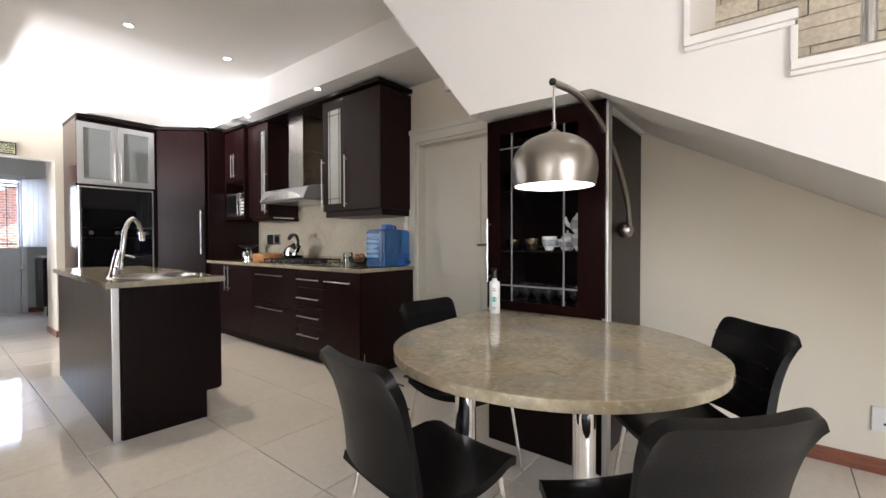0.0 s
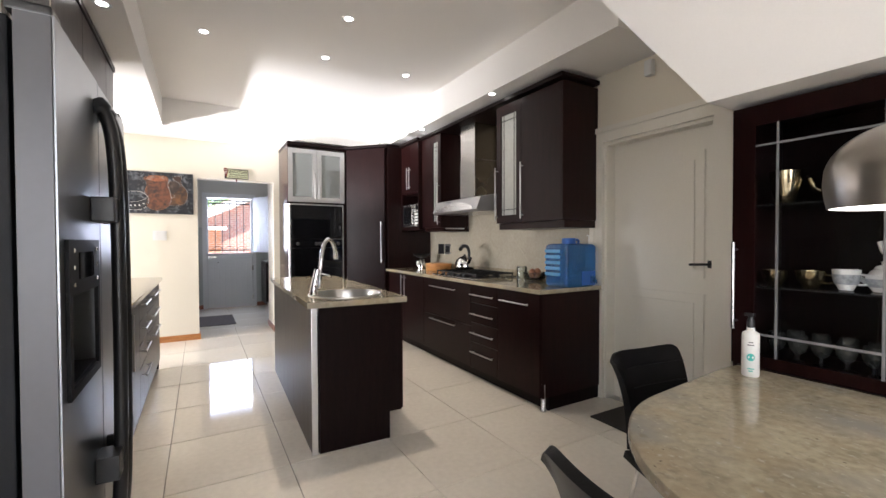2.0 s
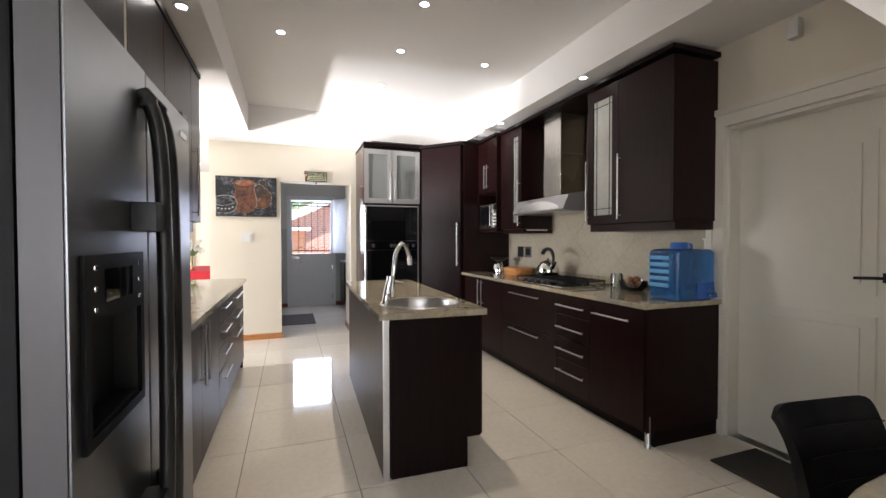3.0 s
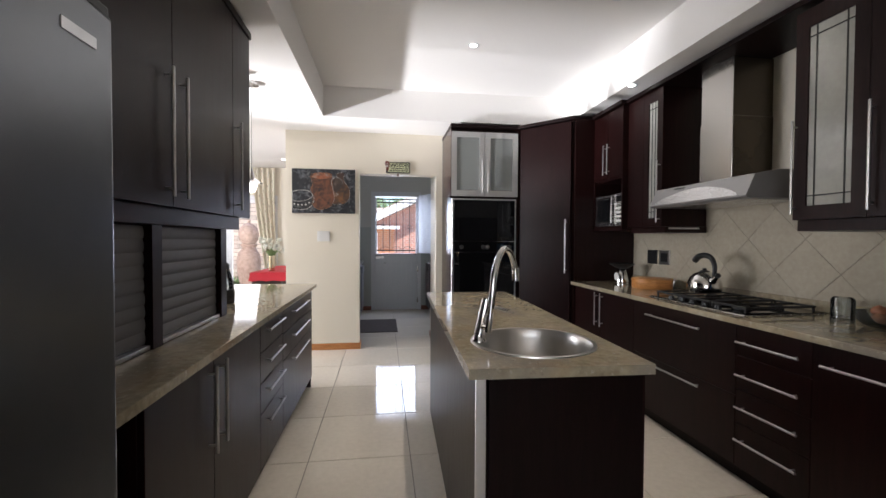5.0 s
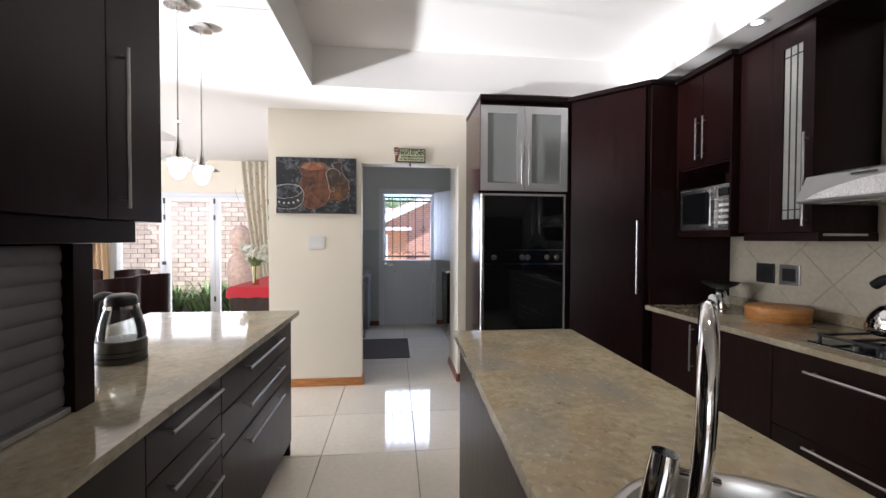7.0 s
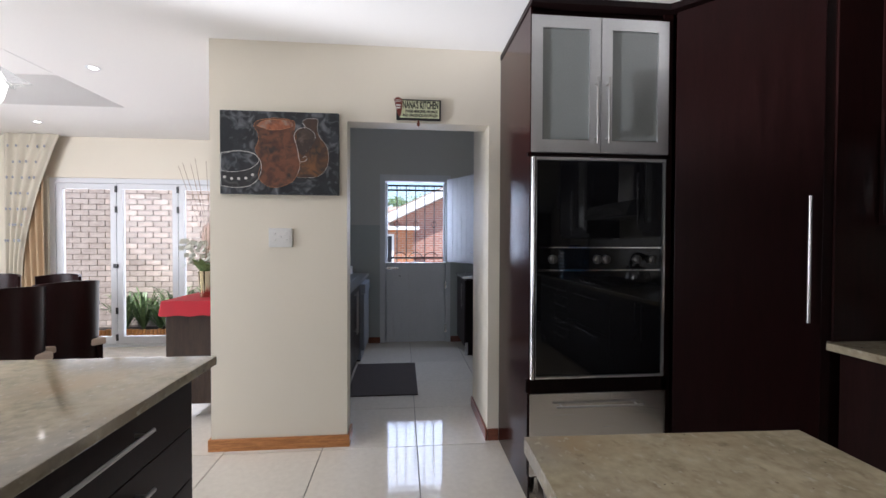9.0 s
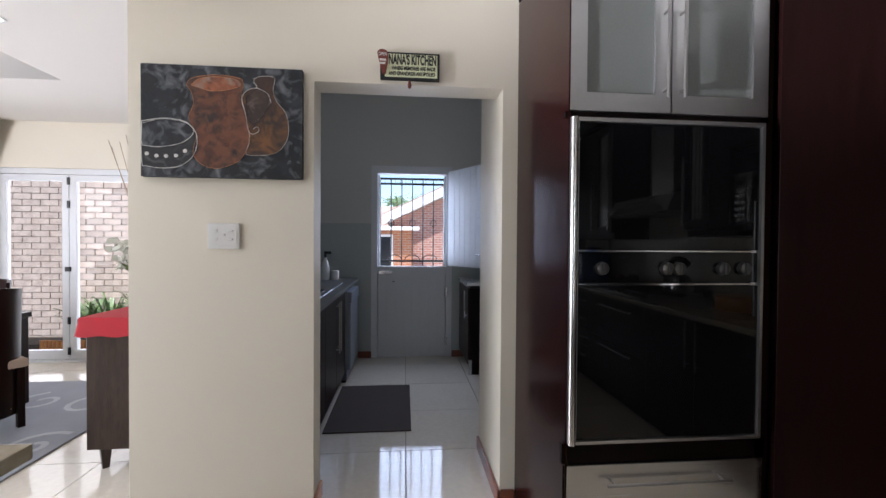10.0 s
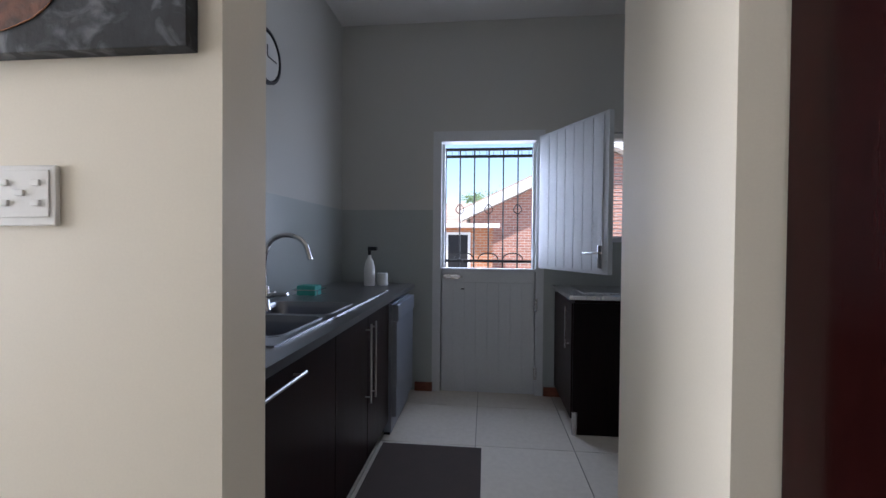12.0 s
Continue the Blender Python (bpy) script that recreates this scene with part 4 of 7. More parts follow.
part("trim_bar", tube([(1.2965, 5.319, 0.626), (1.2965, 5.319, 1.747)], 0.0135, 18), BAR_BRIGHT, oven, "bright rounded edge of the surround")
part("upper_door", box(1.314, 5.326, 1.297, 1.982, 5.35, 1.732, bevel=0.002), BLACK_GLASS, oven)
part("control_panel", box(1.314, 5.33, 1.182, 1.982, 5.35, 1.288, bevel=0.001), BLACK_GLASS, oven)
part("lower_door", box(1.314, 5.326, 0.638, 1.982, 5.35, 1.172, bevel=0.002), BLACK_GLASS, oven)
for z in (1.2925, 1.177):
    part("trim_line", box(1.314, 5.324, z - 0.0025, 1.982, 5.335, z + 0.0025), CHROME, oven)
for x in (1.40, 1.635, 1.68, 1.845, 1.925):
    k = lathe([(0, 0), (0.023, 0), (0.021, 0.018), (0.010, 0.022), (0, 0.022)], (0, 0, 0), 20)
    add_box(k, -0.004, -0.019, 0.022, 0.004, 0.019, 0.03)
    bmesh.ops.rotate(k, verts=k.verts[:], cent=(0, 0, 0), matrix=Matrix.Rotation(radians(90), 3, "X"))
    bmesh.ops.translate(k, verts=k.verts[:], vec=(x, 5.33, 1.232))
    part("knob", k, GUNMETAL, oven)

# extractor hood
hood = thing("extractor_hood", (2.9, 3.44, 1.55), "stainless steel extractor hood with curved glass-like canopy", "extractor hood")
part("chimney", box(2.80, 3.354, 1.70, 3.09, 3.626, 2.50, bevel=0.003), HOOD_STEEL, hood)
part("chimney_sleeve", box(2.796, 3.350, 1.70, 3.09, 3.630, 2.12, bevel=0.003), HOOD_STEEL, hood)
# thin plates that carry the side's dark reflection as colour
for z0, z1, y in ((1.705, 2.118, 3.3475), (2.122, 2.495, 3.3515)):
    part("chimney_side", box(2.803, y, z0, 3.088, y + 0.002, z1), CHIMNEY_SIDE, hood, "steel side with its dark reflection put into the colour")
part("canopy", prism([(2.585, 1.568), (2.640, 1.690), (2.80, 1.722), (3.09, 1.722), (3.09, 1.556), (2.60, 1.556)], "y", 3.02, 3.88, bevel=0.003), CANOPY_STEEL, hood)


def hood_inset(u, v):
    rise = 0.088 * v * math.sin(math.pi * u) ** 0.7
    return (2.5825 + 0.055 * (rise + 0.004) / 0.122, 3.07 + 0.76 * u, 1.572 + rise)


part("front_inset", sheet(hood_inset, 28, 6, 0.003), STEEL, hood, "brushed steel arched inset")
part("filter", box(2.66, 3.08, 1.552, 3.05, 3.82, 1.56), STEEL, hood)
part("badge", box(2.624, 3.56, 1.672, 2.634, 3.66, 1.679), BLACK, hood)

# gas hob
hob = thing("gas_hob", (2.76, 3.34, 0.902), "black gas hob with cast-iron pan supports", "hob")
part("plate", box(2.51, 2.94, 0.9025, 3.02, 3.74, 0.912, bevel=0.004), BLACK_GLASS, hob)
part("rim", box(2.503, 2.933, 0.9022, 3.027, 3.747, 0.9065, bevel=0.002), STEEL, hob)
for x, y, r in ((2.65, 3.10, 0.05), (2.88, 3.10, 0.038), (2.65, 3.58, 0.038), (2.88, 3.58, 0.05), (2.77, 3.34, 0.062)):
    part("burner", lathe([(r, 0.912), (r, 0.922), (r * 0.8, 0.926), (r * 0.8, 0.932), (0, 0.933)], (x, y, 0), 20), BLACK_IRON, hob)
for y0, y1 in ((2.96, 3.21), (3.215, 3.465), (3.47, 3.72)):
    g = shape()
    for x in (2.55, 2.98):
        add_box(g, x - 0.005, y0, 0.935, x + 0.005, y1, 0.946)
    for y in (y0 + 0.005, (y0 + y1) / 2, y1 - 0.005):
        add_box(g, 2.556, y - 0.005, 0.9352, 2.974, y + 0.005, 0.9458)
    for x in (2.55, 2.98):
        for y in (y0 + 0.008, y1 - 0.008):
            add_box(g, x - 0.0045, y - 0.0045, 0.911, x + 0.0045, y + 0.0045, 0.9348)
    part("pan_support", g, BLACK_IRON, hob)
for k in range(5):
    part("knob", lathe([(0.019, 0.912), (0.017, 0.932), (0, 0.933)], (2.527, 3.14 + 0.1 * k, 0), 16), BLACK, hob)

# ---- things on the east worktop ----
kettle = thing("kettle", (2.85, 3.63, 0.946), "polished steel whistling kettle with a black handle on the hob", "kettle")
kc = (2.85, 3.63, 0.946)
part("body", lathe([(0, 0), (0.088, 0), (0.108, 0.012), (0.112, 0.035), (0.106, 0.07), (0.09, 0.105), (0.066, 0.13), (0.04, 0.143), (0, 0.147)], kc, 36), CHROME, kettle)
part("lid_knob", lathe([(0.034, 0.144), (0.03, 0.150), (0.012, 0.153), (0.014, 0.166), (0, 0.17)], kc, 18), BLACK, kettle)
part("spout", add_tube(shape(), [(2.84, 3.55, 1.02), (2.835, 3.51, 1.055), (2.83, 3.485, 1.07)], [0.028, 0.019, 0.015], 12), CHROME, kettle)
part("spout_cap", add_tube(shape(), [(2.831, 3.49, 1.068), (2.829, 3.478, 1.078)], [0.018, 0.016], 12), BLACK, kettle)
part("handle", add_tube(shape(), smooth_path([(2.84, 3.53, 1.065), (2.84, 3.525, 1.13), (2.845, 3.56, 1.185), (2.85, 3.62, 1.205), (2.855, 3.69, 1.195), (2.86, 3.735, 1.165)]), [0.013 + 0.0004 * min(k, 24) for k in range(31)], 12), BLACK, kettle, "black curved handle")
bx = thing("wooden_box", (2.88, 4.25, 0.902), "round honey-coloured wooden box with a lid", "box")
part("body", lathe([(0, 0), (0.155, 0), (0.16, 0.006), (0.16, 0.066), (0.15, 0.068), (0, 0.068)], (2.87, 4.25, 0.902), 40), BEECH, bx)
part("lid", lathe([(0.163, 0.058), (0.163, 0.079), (0.155, 0.084), (0, 0.086)], (2.87, 4.25, 0.902), 40), BEECH, bx)
scale_ = thing("kitchen_scale", (2.84, 4.66, 0.902), "chrome kitchen scale with a dark bowl on top", "scale")
sc = (2.84, 4.66, 0.902)
part("body", lathe([(0, 0), (0.06, 0), (0.062, 0.01), (0.052, 0.06), (0.035, 0.12), (0.02, 0.135), (0, 0.136)], sc, 28), CHROME, scale_)
dial = lathe([(0, 0), (0.038, 0), (0.038, 0.008), (0, 0.009)], (0, 0, 0), 24)
bmesh.ops.rotate(dial, verts=dial.verts[:], cent=(0, 0, 0), matrix=Matrix.Rotation(radians(-90), 3, "Y"))
bmesh.ops.translate(dial, verts=dial.verts[:], vec=(2.79, 4.66, 0.965))
part("dial", dial, PLASTER_WHITE, scale_, "white round dial")
part("bowl", lathe([(0.015, 0.135), (0.05, 0.142), (0.10, 0.17), (0.115, 0.185), (0.11, 0.187), (0.05, 0.15), (0, 0.147)], sc, 32), BLACK, scale_)
for y, m1 in ((4.55, BLACK), (4.375, BAR)):
    so = thing("wall_socket", (3.085, y, 1.13), "double wall socket with a %s plate on the splash tiles" % ("black" if m1 is BLACK else "steel"), "socket")
    part("plate", box(3.073, y - 0.068, 1.093, 3.0833, y + 0.068, 1.222, bevel=0.003), m1, so)
    part("insert", box(3.070, y - 0.045, 1.118, 3.073, y + 0.045, 1.197, bevel=0.001), BLACK, so)
jug = thing("water_container", (2.88, 2.12, 0.902), "translucent blue plastic water container with a tap", "water container")
def slab_round(x0, y0, x1, y1, r, n=6):
    """A rectangle with rounded corners."""
    out = []
    for cx, cy, a0 in ((x1 - r, y1 - r, 0), (x0 + r, y1 - r, 90), (x0 + r, y0 + r, 180), (x1 - r, y0 + r, 270)):
        out += [(cx + r * math.cos(radians(a0 + 90 * k / n)), cy + r * math.sin(radians(a0 + 90 * k / n))) for k in range(n + 1)]
    return out


def stack(levels):
    """Joins outlines of equal length, given as (outline, z), into one closed skin."""
    bm = shape()
    rings = [[bm.verts.new((u, v, z)) for u, v in o] for o, z in levels]
    for a, b in zip(rings, rings[1:]):
        for i in range(len(a)):
            j = (i + 1) % len(a)
            bm.faces.new((a[i], a[j], b[j], b[i]))
    bm.faces.new(rings[0][::-1])
    bm.faces.new(rings[-1])
    return bm


levels = []
for z, g in ((0.904, 0.012), (0.912, 0.0), (0.960, 0.0), (0.966, 0.004), (0.974, 0.004), (0.980, 0.0), (1.205, 0.0), (1.222, 0.006), (1.232, 0.020), (1.236, 0.045)):
    levels.append((slab_round(2.70 + g, 1.985 + g, 3.03 - g, 2.228 - g, 0.028), z))
part("body", stack(levels), BLUE_PLASTIC, jug, "", 60)
for k in range(5):
    z = 0.985 + 0.045 * k
    part("rib", box(2.691, 2.055, z, 2.702, 2.215, z + 0.026, bevel=0.006), BLUE_PALE, jug, "moulded rib")
part("corner_post", tube([(2.712, 2.002, 0.915), (2.712, 2.002, 1.215)], 0.017, 12), BLUE_PLASTIC, jug)
part("grip", tube(smooth_path([(2.96, 2.11, 1.225), (2.955, 2.11, 1.262), (2.91, 2.11, 1.266), (2.86, 2.11, 1.262)]), 0.010, 10), BLUE_SOLID, jug, "blue carrying grip")
part("cap", lathe([(0.055, 1.232), (0.055, 1.272), (0.050, 1.279), (0, 1.280)], (2.85, 2.11, 0), 28), BLUE_SOLID, jug)
part("tap_recess", box(2.86, 1.9815, 0.912, 3.01, 1.9855, 1.02, bevel=0.0015), BLUE_SOLID, jug)
part("tap", add_tube(lathe([(0, 0.925), (0.022, 0.925), (0.022, 0.985), (0, 0.985)], (2.97, 1.975, 0), 16), [(2.97, 1.965, 0.95), (2.97, 1.945, 0.95), (2.97, 1.942, 0.925)], 0.010, 10), BLUE_PLASTIC, jug)
pump = thing("soap_bottle", (3.03, 2.05, 0.965), "white pump bottle behind the water container", "bottle")
part("bottle", lathe([(0, -0.06), (0.022, -0.06), (0.022, 0.24), (0.012, 0.27), (0, 0.27)], (3.06, 2.09, 0.965), 16), PLASTER_WHITE, pump)
part("nozzle", tube([(3.06, 2.09, 1.22), (3.06, 2.09, 1.30), (3.03, 2.08, 1.30)], 0.006), PLASTER_WHITE, pump)
bowl = thing("glass_bowl", (2.92, 2.58, 0.902), "clear glass bowl holding brown onions", "bowl")
part("bowl", lathe([(0, 0.004), (0.07, 0.002), (0.10, 0.03), (0.105, 0.075), (0.102, 0.075), (0.096, 0.032), (0.067, 0.007), (0, 0.008)], (2.92, 2.58, 0.902), 28), TABLEWARE, bowl)
for k, (dx, dy, dz) in enumerate(((-0.04, 0, 0.04), (0.035, 0.03, 0.04), (0.02, -0.04, 0.04), (-0.01, 0.02, 0.075), (0.03, -0.005, 0.08))):
    part("onion", lathe([(0, -0.03), (0.024, -0.02), (0.033, 0), (0.024, 0.02), (0, 0.033)], (2.92 + dx, 2.58 + dy, 0.902 + dz), 14), FRUIT, bowl)
jar = thing("glass_jar", (2.94, 2.82, 0.902), "clear glass storage jar", "jar")
part("jar", lathe([(0, 0.002), (0.05, 0.002), (0.05, 0.10), (0.042, 0.115), (0.04, 0.115), (0.046, 0.1), (0.046, 0.006), (0, 0.006)], (2.96, 2.80, 0.902), 24), TABLEWARE, jar)

# ---- island ----
isl = thing("kitchen_island", (1.165, 2.53, 0), "dark mahogany kitchen island with a recessed plinth", "island")
part("side_panel", box(0.878, 2.210, 0.0, 0.898, 4.08, 0.868, bevel=0.002), WOOD, isl)
part("body", box(0.90, 2.230, 0.17, 1.436, 4.06, 0.735), WOOD, isl)
part("top_rail", box(0.90, 2.80, 0.736, 1.436, 4.06, 0.866), WOOD, isl)
part("end_panel", prism([(0.92, -0.003), (1.36, -0.003), (1.36, 0.17), (1.44, 0.17), (1.44, 0.868), (0.92, 0.868)], "y", 2.210, 2.229), BLACKWOOD, isl)
part("plinth", box(0.90, 2.231, -0.003, 1.36, 4.03, 0.17), BLACKWOOD, isl)
part("corner_strip", box(0.874, 2.204, 0.0, 0.909, 2.2095, 0.868, bevel=0.002), ALU, isl, "aluminium corner strip")
for k in range(3):
    door_front(isl, "door", (1.437, 2.22 + 0.61 * k, 0.175, 1.455, 2.825 + 0.61 * k, 0.865), WOOD, None)
SC = (1.165, 2.53)
X0, X1, Y0, Y1 = 0.852, 1.476, 2.197, 4.13
ring_o, bm = [], shape()
outer = [(X0, Y0), (X1, Y0), (X1, Y1), (X0, Y1)]
n = 48
circ = [(SC[0] + 0.231 * math.cos(math.tau * k / n), SC[1] + 0.231 * math.sin(math.tau * k / n)) for k in range(n)]
def to_edge(c):
    dx, dy = c[0] - SC[0], c[1] - SC[1]
    t = min(((X1 - SC[0]) / dx if dx > 1e-9 else 9e9), ((X0 - SC[0]) / dx if dx < -1e-9 else 9e9), ((Y1 - SC[1]) / dy if dy > 1e-9 else 9e9), ((Y0 - SC[1]) / dy if dy < -1e-9 else 9e9))
    return (SC[0] + dx * t, SC[1] + dy * t)


edge = [to_edge(c) for c in circ]
for i in range(n):
    j = (i + 1) % n
    corner = [o for o in outer if min(edge[i][0], edge[j][0]) - 1e-6 <= o[0] <= max(edge[i][0], edge[j][0]) + 1e-6 and min(edge[i][1], edge[j][1]) - 1e-6 <= o[1] <= max(edge[i][1], edge[j][1]) + 1e-6 and edge[i][0] != edge[j][0] and edge[i][1] != edge[j][1]]
    loop = [circ[i], edge[i]] + corner[:1] + [edge[j], circ[j]]
    for z, rev in ((0.902, False), (0.868, True)):
        vs = [bm.verts.new((x, y, z)) for x, y in loop]
        bm.faces.new(vs[::-1] if rev else vs)
    pts = [edge[i]] + corner[:1] + [edge[j]]
    for a, b in zip(pts, pts[1:]):
        bm.faces.new([bm.verts.new((x, y, z)) for (x, y), z in ((a, 0.868), (b, 0.868), (b, 0.902), (a, 0.902))])
    bm.faces.new([bm.verts.new((x, y, z)) for (x, y), z in ((circ[j], 0.868), (circ[i], 0.868), (circ[i], 0.902), (circ[j], 0.902))])
bmesh.ops.remove_doubles(bm, verts=bm.verts[:], dist=1e-4)
isl_top = solo("island_worktop", bm, GRANITE, "polished cream granite island top with a round cut-out", "worktop")
# the island stands a little askew to the walls
turn = Matrix.Translation((*SC, 0)) @ Matrix.Rotation(radians(-1.9), 4, "Z") @ Matrix.Translation((-SC[0], -SC[1], 0))
for ob in (isl, isl_top):
    ob.matrix_basis = turn @ ob.matrix_basis
sink = thing("prep_sink", (SC[0], SC[1], 0.78), "round stainless steel prep sink set in the island", "sink")
part("bowl", lathe([(0.247, 0.9025), (0.246, 0.907), (0.238, 0.909), (0.229, 0.907), (0.224, 0.897), (0.220, 0.86), (0.214, 0.80), (0.200, 0.775), (0.175, 0.762), (0.03, 0.752), (0, 0.752)], (*SC, 0), 56), SINK_STEEL, sink)
part("drain", lathe([(0.042, 0.7535), (0.038, 0.757), (0.02, 0.756), (0, 0.755)], (*SC, 0), 24), CHROME, sink)
tap = thing("mixer_tap", (0.952, 2.545, 0.902), "chrome gooseneck mixer tap on the island", "tap")
part("base", lathe([(0.029, 0.0), (0.029, 0.006), (0.024, 0.011), (0.022, 0.030), (0, 0.032)], (0.952, 2.545, 0.906), 24), CHROME, tap)
part("side_body", add_tube(shape(), [(0.952, 2.545, 0.93), (0.966, 2.544, 1.0), (0.977, 2.543, 1.052), (0.981, 2.543, 1.075)], [0.021, 0.021, 0.021, 0.019], 18), CHROME, tap)
part("lever", tube([(0.978, 2.543, 1.050), (1.02, 2.543, 1.040), (1.062, 2.543, 1.027)], 0.0065, 10), CHROME, tap)
part("branch", tube([(0.960, 2.545, 0.965), (0.976, 2.492, 0.972)], 0.014, 12), CHROME, tap)
part("spout", tube(smooth_path([(0.974, 2.490, 0.955), (0.980, 2.482, 1.03), (0.987, 2.478, 1.11), (0.997, 2.486, 1.185), (1.022, 2.516, 1.245), (1.062, 2.568, 1.274), (1.102, 2.620, 1.250), (1.128, 2.652, 1.20), (1.135, 2.660, 1.17)]), 0.0125, 14), CHROME, tap)
part("spray_head", tube([(1.134, 2.659, 1.19), (1.138, 2.662, 1.134)], 0.0155, 14), CHROME, tap)

# ---- west side: fridge, garage cabinets, peninsula ----
fr = thing("fridge", (-0.3, 1.37, 0), "stainless steel side-by-side fridge with black curved handles", "fridge")
part("cabinet", box(-0.70, 0.915, 0.02, -0.025, 1.83, 1.725, bevel=0.004), FRIDGE_BLACK, fr)
part("kick_plate", box(-0.06, 0.93, 0.0, -0.02, 1.82, 0.07), BLACK, fr)
d1 = part("freezer_door", holed("x", -0.015, 0.05, 0.905, 1.326, 0.08, 1.735, [(0.965, 1.245, 0.92, 1.15)]), FRIDGE, fr, "brushed stainless door")
d2 = part("fridge_door", box(-0.015, 1.334, 0.08, 0.05, 1.835, 1.735, bevel=0.006), FRIDGE, fr, "brushed stainless door")
# strip added over the steel edge to mute its bright reflection
part("door_edge", box(-0.014, 0.9005, 0.082, 0.046, 0.9045, 1.732, bevel=0.001), FRIDGE_EDGE, d1, "grey strip added to mute glare on the steel door edge")
part("dispenser_frame", holed("x", 0.049, 0.058, 0.945, 1.265, 0.90, 1.265, [(0.968, 1.242, 0.922, 1.135)]), FRIDGE_BLACK, d1, "black dispenser surround")
part("dispenser_niche", box(-0.012, 0.966, 0.921, 0.0, 1.244, 1.149), FRIDGE_BLACK, d1)
part("dispenser_tray", box(0.0, 0.97, 0.922, 0.052, 1.24, 0.932, bevel=0.002), FRIDGE_BLACK, d1)
part("display", box(0.058, 1.03, 1.17, 0.0605, 1.18, 1.235), BLACK_GLASS, d1)
for z in (1.16, 1.20, 1.24):
    for y in (0.985, 1.225):
        part("button", box(0.058, y - 0.005, z - 0.005, 0.061, y + 0.005, z + 0.005, bevel=0.0015), CHROME, d1)
for d, y in ((d1, 1.285), (d2, 1.375)):
    hp = smooth_path([(0.05, y, 1.665), (0.078, y, 1.62), (0.094, y, 1.5), (0.100, y, 1.2), (0.100, y, 0.8), (0.094, y, 0.5), (0.078, y, 0.38), (0.05, y, 0.33)], 8)
    h = add_tube(shape(), hp, [0.026 if i < 6 or i > len(hp) - 7 else 0.018 for i in range(len(hp))], 14)
    part("handle", h, BLACK, d, "curved black handle")
for z in (1.35, 0.62):
    part("handle_bridge", box(0.05, 1.20, z - 0.035, 0.105, 1.29, z + 0.035, bevel=0.004), BLACK, d1)
    part("handle_bridge", box(0.05, 1.37, z - 0.035, 0.105, 1.385, z + 0.035, bevel=0.003), BLACK, d2)
part("hinge_cover", box(-0.03, 1.76, 1.735, 0.045, 1.835, 1.757, bevel=0.005), BLACK, fr)
part("hinge_cover", box(-0.03, 0.91, 1.735, 0.045, 0.985, 1.757, bevel=0.005), BLACK, fr)
part("badge", box(0.05, 1.70, 1.655, 0.0525, 1.785, 1.675), ALU, d2)
part("energy_label", box(-0.36, 0.9125, 1.64, -0.10, 0.915, 1.715), PLASTER_WHITE, fr, "white paper label with grey print")
for k in range(4):
    part("print_line", box(-0.35, 0.9112, 1.65 + 0.016 * k, -0.11, 0.9124, 1.656 + 0.016 * k), ALU, fr)

WX = -0.225
of = thing("over_fridge_cabinet", (-0.48, 1.4, 1.85), "dark cabinet with two doors above the fridge", "cabinet")
part("body", box(-0.73, 0.905, 1.86, WX - 0.02, 2.09, 2.50), WOOD, of)
for y0, y1, yh in ((0.907, 1.496, 1.455), (1.50, 2.088, 1.54)):
    door_front(of, "door", (WX - 0.019, y0, 1.862, WX, y1, 2.498), WOOD, ((WX + 0.03, yh, 1.90), (WX + 0.03, yh, 2.25)), (-0.03, 0, 0))
part("end_strip", box(-0.73, 2.091, 0.905, WX, 2.115, 2.50, bevel=0.002), PAINT, of, "cream painted end board")
wu = thing("wall_cabinet", (-0.45, 2.86, 1.36), "dark mahogany wall cabinet above roller shutters", "cabinet", "west wall cabinets")
part("body", box(-0.73, 2.118, 1.43, WX - 0.02, 3.60, 2.50), WOOD, wu)
for y0, y1, yh in ((2.118, 2.666, 2.612), (2.670, 3.315, 2.727), (3.319, 3.60, 3.367)):
    door_front(wu, "door", (WX - 0.019, y0, 1.43, WX, y1, 2.498), WOOD, ((WX + 0.03, yh, 1.465), (WX + 0.03, yh, 1.945)), (-0.03, 0, 0))
part("pelmet", box(-0.72, 2.118, 1.36, WX - 0.03, 3.50, 1.429, bevel=0.003), WOOD, wu)
part("cornice", box(-0.73, 2.118, 2.501, WX + 0.01, 3.61, 2.54, bevel=0.003), BLACKWOOD, wu)
gar = thing("appliance_garage", (-0.5, 2.7, 0.903), "roller-shutter appliance cupboard on the granite top", "cupboard")
for y0, y1 in ((2.118, 2.15), (2.575, 2.645), (3.225, 3.30)):
    part("post", box(-0.66, y0, 0.9035, -0.255, y1, 1.359, bevel=0.002), WOOD, gar)
for y0, y1 in ((2.151, 2.574), (2.646, 3.224)):
    sh = part("shutter", box(-0.30, y0, 0.905, -0.292, y1, 1.355), SHUTTER, gar, "grey metal roller shutter, closed")
    nsl = 9
    for k in range(nsl):
        z0 = 0.924 + 0.0478 * k
        sl = sheet(lambda u, v: (-0.287 + 0.0055 * math.sin(math.pi * (0.06 + 0.88 * v ** 0.8)), y0 + (y1 - y0) * u, z0 + 0.0472 * v), 1, 8, 0.002)
        part("slat", sl, SHUTTER, sh)
    part("pull_rail", box(-0.288, y0 + 0.003, 0.905, -0.262, y1 - 0.003, 0.922, bevel=0.003), ALU, sh, "aluminium pull rail")
